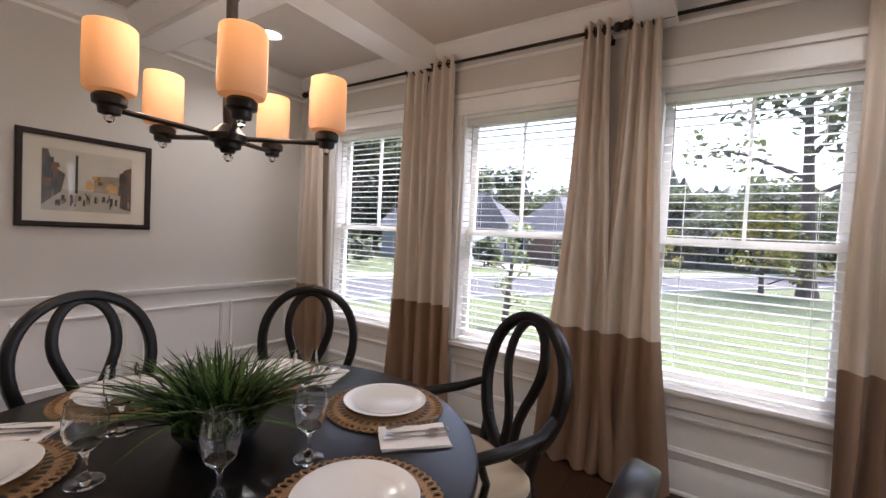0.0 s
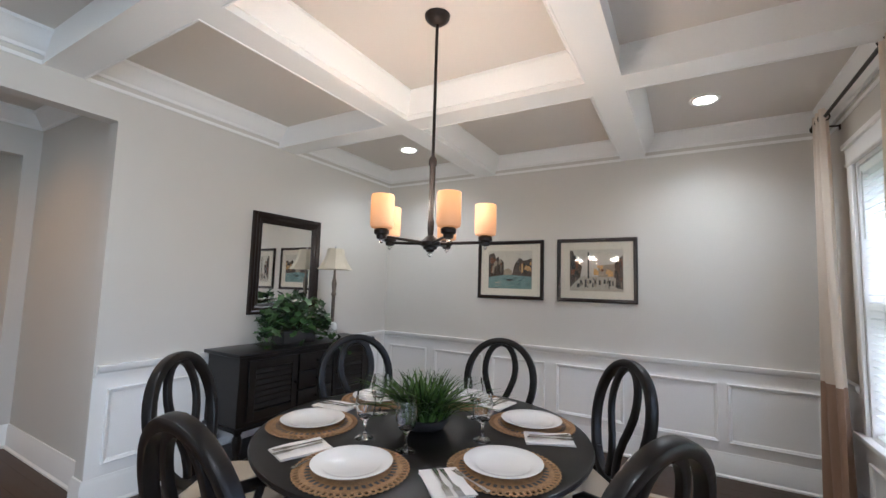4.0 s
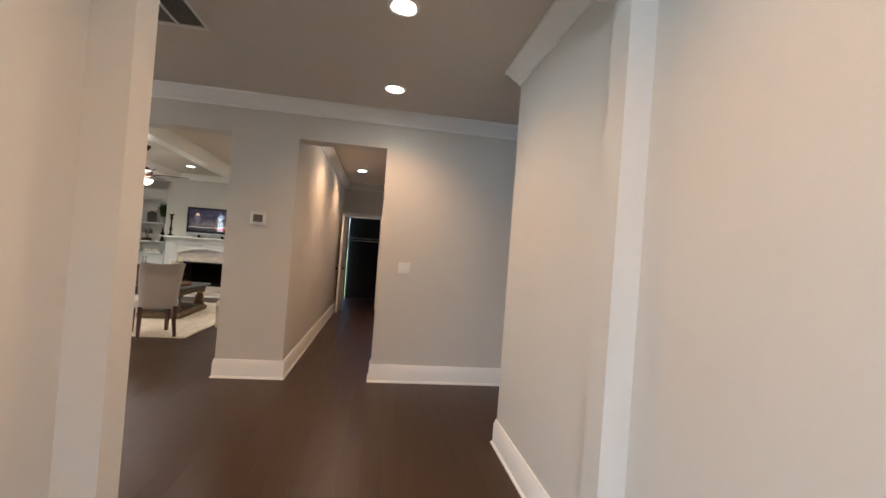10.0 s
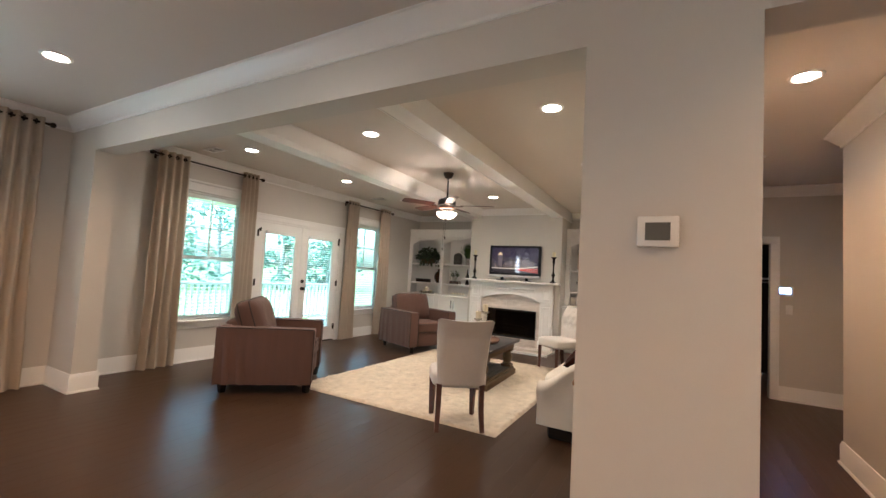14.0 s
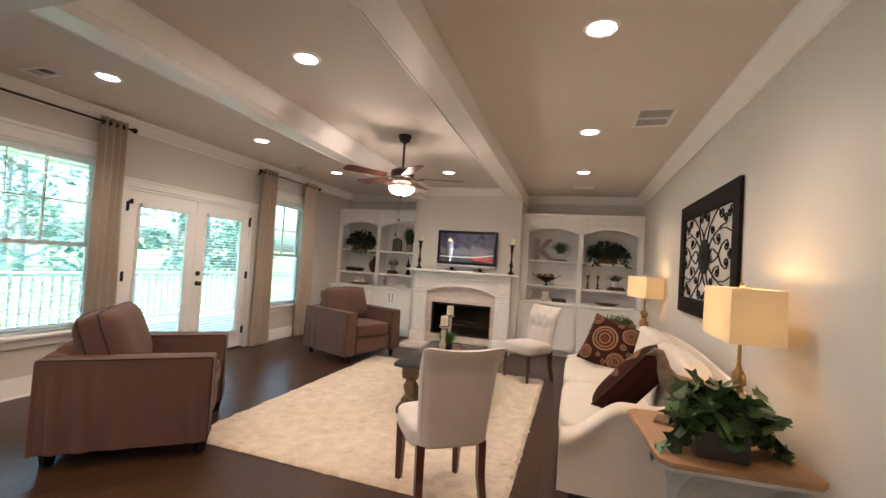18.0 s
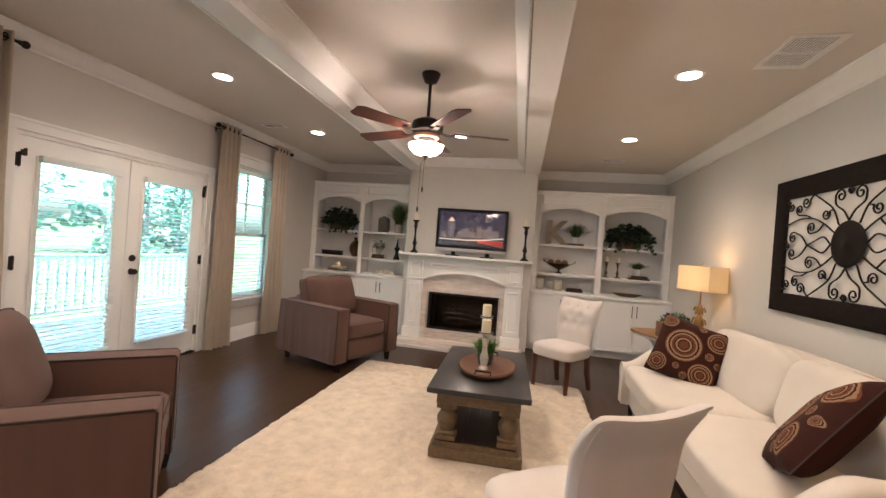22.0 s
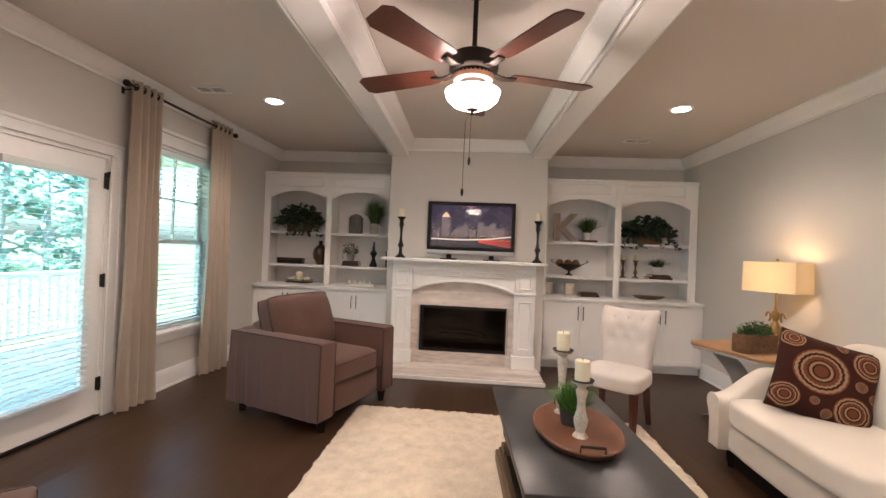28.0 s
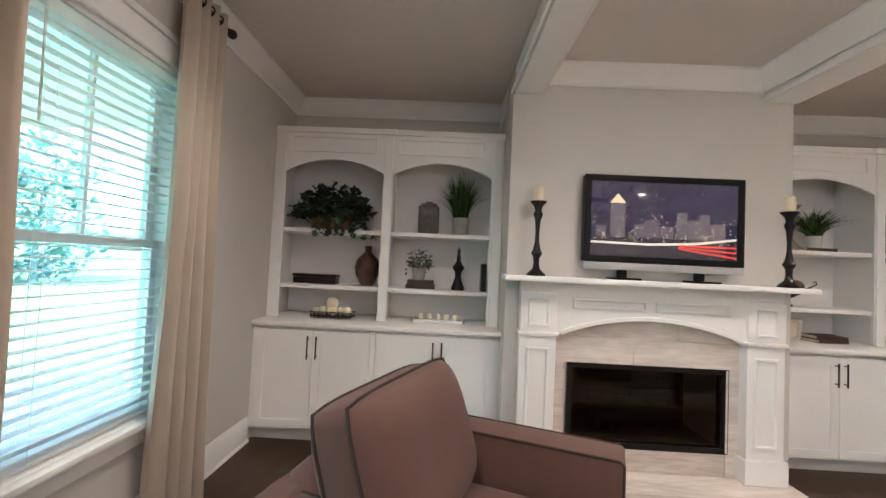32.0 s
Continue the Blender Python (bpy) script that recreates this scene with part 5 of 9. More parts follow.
def grass(t, rng, n, r0, h, spread, zc, width=0.005, material=None):
    b = Build()
    for i in range(n):
        a, k = rng.uniform(0, 6.28), math.sqrt(rng.random())
        p0 = Vector((math.cos(a) * r0 * k, math.sin(a) * r0 * k, zc))
        l = h * rng.uniform(0.6, 1.1)
        w = a + rng.gauss(0, 0.8)
        out = Vector((math.cos(w), math.sin(w), 0)) * spread * (0.2 + 0.8 * k) * rng.uniform(0.3, 1.25)
        side = Vector((-math.sin(w), math.cos(w), rng.uniform(-0.5, 0.5))) * width * rng.uniform(0.6, 1.2)
        m = 5
        base = len(b.v)
        for j in range(m):
            u = j / (m - 1)
            c = p0 + out * u ** 1.7 + Vector((0, 0, l * (u - 0.35 * (out.length / max(spread, 0.01)) * u ** 2.4)))
            wd = side * (1 - u ** 2) * 0.9 + side * 0.06
            b.v += [tuple(c - wd), tuple(c + wd)]
        for j in range(m - 1):
            b.f.append((base + 2 * j, base + 2 * j + 1, base + 2 * j + 3, base + 2 * j + 2))
    part("grass_tuft", b, material or BLADE, t, smooth=0)


# ---- dining room ----
TC = Vector((-0.85, 1.06))
rug = thing("dining_rug", pose(-0.85, 1.06, 0), "flat tan woven jute rug under the dining table", "rug")
part("weave", Build().box(-1.70, -1.30, 0.0005, 1.68, 1.32, 0.009), WICKER, rug, bevel=0.003, seg=1)
part("border", Build().sweep([(0, 0.0005), (0.06, 0.0005), (0.055, 0.012), (0.005, 0.012)], [(-1.70, -1.30), (1.68, -1.30), (1.68, 1.32), (-1.70, 1.32)], True), CUSHION, rug, "pale bound border")
table = thing("dining_table", pose(TC.x, TC.y, 0.009), "round black wooden pedestal dining table", "table")
part("tabletop", Build().lathe([(0.70, 0.712), (0.735, 0.716), (0.756, 0.728), (0.76, 0.738), (0.756, 0.748), (0.748, 0.751)], 72), BLACKWOOD, table)
part("apron", Build().lathe([(0.60, 0.64), (0.61, 0.645), (0.61, 0.712), (0.60, 0.712)], 48), BLACKWOOD, table)
part("pedestal", Build().lathe([(0.16, 0.09), (0.15, 0.14), (0.085, 0.20), (0.075, 0.26), (0.12, 0.34), (0.13, 0.42), (0.09, 0.50), (0.07, 0.54), (0.10, 0.60), (0.22, 0.64)], 32), BLACKWOOD, table)
for k in range(4):
    a = k * math.pi / 2 + 0.6
    ft = Build().bar([(math.cos(a) * r, math.sin(a) * r, z) for r, z in ((0.10, 0.15), (0.22, 0.14), (0.34, 0.075), (0.44, 0.035))], 0.07, 0.07)
    part("foot", ft, BLACKWOOD, table, bevel=0.012, seg=2)


def dining_chair(m, arms, label):
    """A loop-back chair; it faces +y, the back stands at the rear."""
    c = thing("dining_chair", m, label, "chair", "chairs round the dining table")
    n = 28
    ring = [(0.25 * math.copysign(abs(math.cos(a)) ** 0.6, math.cos(a)), 0.235 * math.copysign(abs(math.sin(a)) ** 0.6, math.sin(a))) for a in (math.tau * i / n for i in range(n))]
    part("seat_frame", Build().prism(ring, 0.40, 0.445, "z"), BLACKWOOD, c, bevel=0.008)
    cu = Build()
    puff(cu, (0, 0.005, 0.462), (0.47, 0.44, 0.075), 4.5, 10)
    weld(part("seat_cushion", cu, CUSHION, c, "tan upholstered seat", smooth=60))
    for sx in (-1, 1):
        part("front_leg", Build().tube([(sx * 0.20, 0.19, 0.41), (sx * 0.215, 0.215, 0.30), (sx * 0.205, 0.205, 0.15), (sx * 0.215, 0.225, 0.0)], [0.028, 0.027, 0.02, 0.018], 10), BLACKWOOD, c)
        part("rear_leg", Build().tube([(sx * 0.17, -0.20, 0.44), (sx * 0.18, -0.215, 0.25), (sx * 0.20, -0.28, 0.0)], [0.026, 0.024, 0.018], 10), BLACKWOOD, c)

    def lean(x, z):
        return (x, -0.215 - (z - 0.44) * 0.20, z)

    loop = []
    for i in range(41):
        a = math.pi * (1.5 - 2 * i / 40 * 1.0)
        a = -math.pi / 2 + math.tau * (i / 40)
        s = math.sin(a)
        wx = 0.262 * math.cos(a) * (0.80 + 0.20 * (s + 1) / 2)
        loop.append(lean(wx, 0.765 + 0.285 * s))
    part("back_frame", Build().bar(loop[:-1], 0.042, 0.046, True, (0, 1, 0.2)), BLACKWOOD, c, bevel=0.009, seg=2)
    # inner keyhole loop: two ribbons that meet at the seat and part into a ring
    for sx in (-1, 1):
        pts = [lean(sx * x, z) for x, z in ((0.050, 0.455), (0.034, 0.50), (0.026, 0.56), (0.030, 0.62), (0.052, 0.69), (0.074, 0.735))]
        pts += [lean(sx * 0.108 * math.cos(a), 0.868 + 0.165 * math.sin(a)) for a in (radians(-34 + 124 * k / 12) for k in range(13))]
        part("back_splat", Build().bar(pts, 0.039, 0.024, False, (0, 1, 0.2)), BLACKWOOD, c, bevel=0.006, seg=2)
    for sx in (-1, 1):
        part("back_post", Build().bar([(sx * 0.16, -0.205, 0.40), (sx * 0.155, -0.215, 0.48), lean(sx * 0.165, 0.60)], 0.040, 0.028, False, (0, 1, 0.1)), BLACKWOOD, c, bevel=0.007)
    if arms:
        for sx in (-1, 1):
            part("armrest", Build().tube([lean(sx * 0.225, 0.72), (sx * 0.27, -0.16, 0.685), (sx * 0.285, 0.02, 0.675), (sx * 0.275, 0.14, 0.668), (sx * 0.255, 0.17, 0.655)], [0.017, 0.020, 0.023, 0.022, 0.014], 10), BLACKWOOD, c)
            part("arm_post", Build().tube([(sx * 0.265, 0.10, 0.662), (sx * 0.245, 0.05, 0.56), (sx * 0.240, 0.08, 0.43)], [0.016, 0.014, 0.018], 8), BLACKWOOD, c)
    return c


for ang, dist, arms in ((-2.6, 1.07, True), (62, 1.14, True), (127, 1.005, False), (181.5, 0.995, False), (241, 0.98, False), (301, 1.145, False)):
    a = radians(ang)
    k = dist - 0.30
    dining_chair(pose(TC.x + math.cos(a) * k, TC.y + math.sin(a) * k, 0.009, 0, 0, ang + 90), arms,
                 "black loop-back dining armchair with a tan seat" if arms else "black loop-back dining side chair with a tan seat")


def placemat(m):
    t = thing("placemat", m, "round woven seagrass placemat with a looped edge", "placemat", "placemats on the dining table")
    part("weave", Build().lathe([(0.166, 0), (0.169, 0.004), (0.163, 0.0060), (0.150, 0.0045), (0.143, 0.0062), (0.128, 0.0045), (0.120, 0.0062), (0, 0.006)], 48), WOVEN, t)
    gaps = Build()
    for i in range(40):
        a = math.tau * i / 40
        gaps.bar([(math.cos(a) * r, math.sin(a) * r, 0.0062) for r in (0.131, 0.140, 0.149)], 0.011, 0.0006)
    part("weave_gap", gaps, POTDARK, t, "dark gaps in the open weave")
    loop_me = mesh_of("edge_loop", Build().tube([(0.176 + 0.0125 * math.cos(w), 0.0095 * math.sin(w), 0.004) for w in (math.tau * k / 8 for k in range(8))], 0.0034, 5, True), WOVEN)
    for i in range(54):
        again("edge_loop", loop_me, t, pose(0, 0, 0, 0, 0, 360 * i / 54))
    return t


def dinner_plate(m):
    t = thing("dinner_plate", m, "white china dinner plate", "plate", "dinner plates")
    part("plate", Build().lathe([(0.075, 0), (0.085, 0.004), (0.125, 0.016), (0.138, 0.021), (0.139, 0.023), (0.136, 0.0235), (0.098, 0.0135), (0.090, 0.008), (0.0, 0.0075)], 48), CHINA, t)
    return t


def goblet(m):
    t = thing("water_goblet", m, "clear stemmed water goblet", "goblet", "water goblets")
    part("glass", Build().lathe([(0.036, 0), (0.036, 0.003), (0.012, 0.008), (0.0055, 0.02), (0.005, 0.055), (0.010, 0.068), (0.030, 0.085), (0.040, 0.115), (0.041, 0.14), (0.035, 0.18), (0.0335, 0.18), (0.0395, 0.14),
                                  (0.0385, 0.115), (0.0285, 0.088), (0.0, 0.076)], 28), STEMGLASS, t)
    return t


def napkin(m):
    t = thing("napkin", m, "folded white cloth napkin", "napkin", "napkins on the dining table")
    rng_ = random.Random(3)
    b = Build()
    for lay in range(3):
        z = 0.0012 + lay * 0.0035
        o = 0.004 * lay
        b.grid(9, 7, lambda u, v: (-0.105 + 0.21 * u + o * (v - 0.5), -0.07 + 0.14 * v + 0.003 * math.sin(5 * u + lay), z + 0.0018 * math.sin(9 * u + 4 * v + lay) * u))
    ob = part("cloth", b, NAPKIN, t, smooth=60)
    solidify(ob.data, 0.0018)
    return t


def flatware(m, kind, label):
    t = thing(kind, m, label, "cutlery", "cutlery on the napkins")
    pr = [(-0.095, 0.009), (-0.06, 0.0075), (-0.02, 0.0045), (0.015, 0.0035), (0.035, 0.006), (0.05, 0.012), (0.068, 0.012)]
    b = Build()
    for (x0, w0), (x1, w1) in zip(pr, pr[1:]):
        b.add([(x0, -w0, 0.001), (x0, w0, 0.001), (x1, w1, 0.001), (x1, -w1, 0.001), (x0, -w0, 0.003), (x0, w0, 0.003), (x1, w1, 0.003), (x1, -w1, 0.003)],
              [(0, 1, 2, 3), (4, 7, 6, 5), (0, 4, 5, 1), (2, 6, 7, 3), (1, 5, 6, 2), (3, 7, 4, 0)])
    if kind == "fork":
        for k in range(4):
            y = -0.0095 + k * 0.0063
            b.box(0.068, y - 0.0014, 0.001, 0.105, y + 0.0014, 0.003)
    else:
        b.box(0.068, -0.010, 0.001, 0.095, 0.010, 0.003)
    part("blade" if kind == "knife" else "body", b, STEEL, t, smooth=30)
    return t


TZ = 0.7605
first = {}
for i, (ang, ga, na) in enumerate(((3, -28, -27), (66, 18, 40), (129, 90, 108), (185, 153, 166), (243, 210, 218), (300, 263, 270))):
    a = radians(ang)
    px, py = TC.x + 0.53 * math.cos(a), TC.y + 0.53 * math.sin(a)
    jobs = [("mat", placemat, pose(px, py, TZ, 0, 0, ang) @ Matrix.Diagonal((1.1, 1.1, 1, 1))), ("plate", dinner_plate, pose(px, py, TZ + 0.0068, 0, 0, ang) @ Matrix.Diagonal((1.06, 1.06, 1.06, 1)))]
    g = radians(ga)
    jobs.append(("goblet", goblet, pose(TC.x + 0.30 * math.cos(g), TC.y + 0.30 * math.sin(g), TZ) @ Matrix.Diagonal((1.1, 1.1, 1.1, 1))))
    w = radians(na)
    nx, ny = TC.x + 0.57 * math.cos(w), TC.y + 0.57 * math.sin(w)
    jobs.append(("napkin", napkin, pose(nx, ny, TZ, 0, 0, na + 8)))
    for key, fn, m in jobs:
        if key in first:
            copy_thing(first[key], m @ Matrix.Diagonal([1 / k for k in first[key].scale] + [1]))
        else:
            first[key] = fn(m)
    fork_m = pose(nx, ny, TZ + 0.0125, 0, 0, na + 6)
    knife_m = pose(px, py, TZ + 0.0066, 0, 0, ang) @ pose(0.02, -0.174, 0, 0, 0, 180)
    for kind, m in (("fork", fork_m @ pose(0, -0.018, 0)), ("fork", fork_m @ pose(0.012, 0.012, 0, 0, 0, 4)), ("knife", knife_m)):
        if kind not in first:
            first[kind] = flatware(m, kind, "polished steel dinner fork on a napkin" if kind == "fork" else "polished steel dinner knife beside a plate")
        else:
            copy_thing(first[kind], m)

cen = thing("centerpiece", pose(TC.x, TC.y, TZ), "bushy artificial green grass centerpiece in a low dark bowl", "plant")
part("bowl", Build().lathe([(0.07, 0), (0.09, 0.005), (0.118, 0.042), (0.122, 0.056), (0.114, 0.056), (0.108, 0.046), (0.0, 0.044)], 28), POTDARK, cen)
grass(cen, random.Random(21), 430, 0.11, 0.21, 0.32, 0.050, 0.0062)

# chandelier
ch = thing("chandelier", pose(TC.x, TC.y, 0), "five-arm dark bronze chandelier with lit frosted glass shades", "chandelier")
part("canopy", Build().lathe([(0.012, H - 0.05), (0.035, H - 0.045), (0.062, H - 0.02), (0.066, H - 0.001)], 28), BRONZE, ch)
part("rod", Build().lathe([(0.008, 2.06), (0.008, H - 0.045)], 12), BRONZE, ch)
part("stem", Build().lathe([(0.013, 1.66), (0.016, 1.70), (0.017, 1.74), (0.013, 1.76), (0.015, 1.90), (0.015, 2.02), (0.021, 2.03), (0.021, 2.055), (0.014, 2.07), (0.008, 2.08)], 18), BRONZE, ch)
part("hub", Build().lathe([(0.0, 1.588), (0.018, 1.592), (0.022, 1.602), (0.034, 1.606), (0.036, 1.618), (0.050, 1.624), (0.052, 1.642), (0.040, 1.652), (0.020, 1.672)], 26), BRONZE, ch)
part("finial", Build().lathe([(0.0, 1.566), (0.011, 1.572), (0.015, 1.580), (0.010, 1.588)], 14), STEMGLASS, ch, "clear glass finial")
for k in range(5):
    a = radians(264.5 + 72 * k)
    d = Vector((math.cos(a), math.sin(a), 0))
    arm = part("arm", Build().tube([tuple(d * 0.04 + Vector((0, 0, 1.636))), tuple(d * 0.27 + Vector((0, 0, 1.648)))], 0.0075, 8), BRONZE, ch)
    c = (d.x * 0.27, d.y * 0.27)
    part("cup", Build().lathe([(0.010, 1.630), (0.022, 1.634), (0.024, 1.650), (0.034, 1.656), (0.035, 1.672), (0.024, 1.684)], 20, c), BRONZE, ch)
    part("drop", Build().lathe([(0.0, 1.612), (0.009, 1.618), (0.011, 1.626), (0.008, 1.631)], 12, c), STEMGLASS, ch, "small clear glass drop")
    part("shade", Build().lathe([(0.036, 1.680), (0.049, 1.684), (0.053, 1.697), (0.0535, 1.76), (0.0525, 1.832), (0.050, 1.836), (0.0495, 1.832), (0.050, 1.70), (0.036, 1.686)], 30, c), SHADEGLASS, ch, "lit frosted amber-white glass shade")
    lamp("chandelier_bulb", "POINT", (TC.x + c[0], TC.y + c[1], 1.865), CHANDELIER_WATTS, (1.0, 0.74, 0.52), 0.05)


# ---- pictures, mirror, sideboard ----
def picture(m, w, h, label, scene_fn):
    t = thing("framed_picture", m, label, "picture", "framed pictures")
    turn = Matrix(((1, 0, 0, 0), (0, 0, -1, 0), (0, 1, 0, 0), (0, 0, 0, 1)))
    fr = Build().sweep([(0, 0.0), (0.035, 0.0), (0.034, 0.020), (0.026, 0.026), (0.010, 0.028), (0, 0.022)], [(0, 0), (w, 0), (w, h), (0, h)], True).moved(turn)
    part("frame", fr, ESPRESSO, t, "dark espresso wooden frame", smooth=30)
    part("mount", Build().box(0.03, -0.010, 0.03, w - 0.03, -0.004, h - 0.03), MATBOARD, t, "cream mat board")
    part("bevel", Build().sweep([(0, 0.010), (0.006, 0.010), (0.006, 0.012), (0, 0.0125)], [(0.115, 0.10), (w - 0.115, 0.10), (w - 0.115, h - 0.10), (0.115, h - 0.10)], True).moved(turn), PAPER, t)
    scene_fn(t, 0.121, 0.106, w - 0.121, h - 0.106)
    g = part("glazing", Build().box(0.033, -0.0165, 0.033, w - 0.033, -0.0145, h - 0.033), PICGLASS, t, "clear picture glass", smooth=0)
    g.visible_shadow = False
    return t


def paint(name, col, var=0.25, scale=14):
    return mat(name, col, 0.7, var=var, scale=scale, fine=90, bump=0.05)


P_SKY, P_WATER, P_BUILD, P_PALE, P_DARK, P_STREET = (paint("painted sky", (0.52, 0.48, 0.41), 0.08), paint("painted canal water", (0.16, 0.25, 0.24)), paint("painted brown buildings", (0.075, 0.055, 0.04), 0.6),
                                                     paint("painted pale facade", (0.30, 0.24, 0.17), 0.4), paint("painted dark strokes", (0.03, 0.028, 0.026), 0.4), paint("painted wet street", (0.42, 0.37, 0.30), 0.15))


P_RUST, P_GLOW, P_TEAL = paint("painted rust facade", (0.16, 0.065, 0.03), 0.4), paint("painted lit windows", (0.55, 0.32, 0.12), 0.3), paint("painted teal ripples", (0.07, 0.13, 0.13), 0.4)


def dabs(t, rng, n, x0, z0, x1, z1, sizes, mats, y=-0.0131):
    """Loose brush strokes of several paints inside a rectangle."""
    for k in range(n):
        w, h = rng.uniform(*sizes[:2]), rng.uniform(*sizes[2:])
        x, z = rng.uniform(x0, x1 - w), rng.uniform(z0, z1 - h)
        c = rng.uniform(-0.15, 0.15)
        part("painted_stroke", Build().prism([(x, z), (x + w, z + c * h), (x + w * 0.9, z + h), (x + w * 0.1, z + h * (0.9 + c))], y - 0.0002 * (k % 6), -0.0113), rng.choice(mats), t)


def canal(t, x0, z0, x1, z1):
    w, h = x1 - x0, z1 - z0
    part("painted_sky", Build().box(x0, -0.0112, z0 + h * 0.40, x1, -0.0102, z1), P_SKY, t)
    part("painted_water", Build().box(x0, -0.0112, z0, x1, -0.0102, z0 + h * 0.398), P_WATER, t)
    part("painted_buildings", Build().prism([(x0, z0 + h * 0.30), (x0 + w * 0.36, z0 + h * 0.36), (x0 + w * 0.36, z0 + h * 0.70), (x0 + w * 0.30, z0 + h * 0.78), (x0 + w * 0.20, z0 + h * 0.76), (x0 + w * 0.12, z0 + h * 0.96), (x0, z0 + h * 0.9)], -0.0122, -0.0113), P_BUILD, t)
    part("painted_buildings", Build().prism([(x0 + w * 0.55, z0 + h * 0.36), (x1, z0 + h * 0.32), (x1, z0 + h * 0.80), (x0 + w * 0.82, z0 + h * 0.74), (x0 + w * 0.72, z0 + h * 0.82), (x0 + w * 0.62, z0 + h * 0.66)], -0.0122, -0.0113), P_BUILD, t)
    part("painted_bridge", Build().prism([(x0 + w * 0.36, z0 + h * 0.36), (x0 + w * 0.55, z0 + h * 0.36), (x0 + w * 0.55, z0 + h * 0.48), (x0 + w * 0.46, z0 + h * 0.54), (x0 + w * 0.36, z0 + h * 0.50)], -0.0122, -0.0113), P_PALE, t)
    r = random.Random(31)
    dabs(t, r, 22, x0, z0 + h * 0.34, x0 + w * 0.34, z0 + h * 0.86, (0.012, 0.05, 0.02, 0.09), (P_RUST, P_DARK, P_BUILD, P_PALE))
    dabs(t, r, 22, x0 + w * 0.60, z0 + h * 0.36, x1, z0 + h * 0.74, (0.012, 0.05, 0.02, 0.09), (P_RUST, P_DARK, P_BUILD, P_GLOW))
    dabs(t, r, 26, x0, z0, x1, z0 + h * 0.30, (0.02, 0.08, 0.003, 0.008), (P_TEAL, P_DARK, P_STREET, P_WATER))
    part("painted_boat", Build().prism([(x0 + w * 0.44, z0 + h * 0.2), (x0 + w * 0.52, z0 + h * 0.2), (x0 + w * 0.56, z0 + h * 0.26), (x0 + w * 0.42, z0 + h * 0.25)], -0.0124, -0.0114), P_DARK, t)


def plaza(t, x0, z0, x1, z1):
    w, h = x1 - x0, z1 - z0
    part("painted_sky", Build().box(x0, -0.0112, z0 + h * 0.36, x1, -0.0102, z1), P_SKY, t)
    part("painted_street", Build().box(x0, -0.0112, z0, x1, -0.0102, z0 + h * 0.358), P_STREET, t)
    part("painted_buildings", Build().prism([(x0, z0 + h * 0.08), (x0 + w * 0.2, z0 + h * 0.32), (x0 + w * 0.24, z0 + h * 0.60), (x0 + w * 0.12, z0 + h * 0.72), (x0 + w * 0.06, z0 + h * 0.98), (x0, z0 + h * 0.98)], -0.0122, -0.0113), P_BUILD, t)
    part("painted_arch", Build().prism([(x0 + w * 0.55, z0 + h * 0.34), (x0 + w * 0.92, z0 + h * 0.34), (x0 + w * 0.92, z0 + h * 0.66), (x0 + w * 0.55, z0 + h * 0.62)], -0.0122, -0.0113), P_PALE, t)
    part("painted_buildings", Build().prism([(x0 + w * 0.86, z0 + h * 0.10), (x1, z0 + h * 0.05), (x1, z0 + h * 0.85), (x0 + w * 0.90, z0 + h * 0.78)], -0.0124, -0.0113), P_BUILD, t)
    r = random.Random(32)
    dabs(t, r, 20, x0, z0 + h * 0.30, x0 + w * 0.2, z0 + h * 0.9, (0.012, 0.045, 0.02, 0.08), (P_RUST, P_DARK, P_BUILD))
    dabs(t, r, 18, x0 + w * 0.45, z0 + h * 0.34, x0 + w * 0.92, z0 + h * 0.62, (0.015, 0.05, 0.02, 0.06), (P_GLOW, P_PALE, P_RUST))
    dabs(t, r, 18, x0 + w * 0.84, z0 + h * 0.15, x1, z0 + h * 0.8, (0.012, 0.035, 0.02, 0.08), (P_RUST, P_DARK, P_BUILD))
    dabs(t, r, 26, x0 + w * 0.1, z0 + h * 0.06, x1, z0 + h * 0.33, (0.006, 0.016, 0.015, 0.05), (P_DARK, P_DARK, P_BUILD, P_PALE))
    part("painted_column", Build().box(x0 + w * 0.345, -0.0122, z0 + h * 0.30, x0 + w * 0.375, -0.0113, z0 + h * 0.94), P_DARK, t)
    for k in range(7):
        u = 0.2 + 0.09 * k
        part("painted_stroke", Build().box(x0 + w * u, -0.0126, z0 + h * (0.12 + 0.03 * (k % 3)), x0 + w * (u + 0.035), -0.0113, z0 + h * (0.26 + 0.02 * (k % 2))), P_DARK, t)


PW_ = pose(DW, 0.215, 1.315, 0, 0, 90)
picture(PW_, 0.715, 0.60, "framed painting of a canal with brown houses on the wall", canal)
picture(pose(DW, 1.066, 1.315, 0, 0, 90), 0.715, 0.60, "framed painting of a pale city plaza on the wall", plaza)

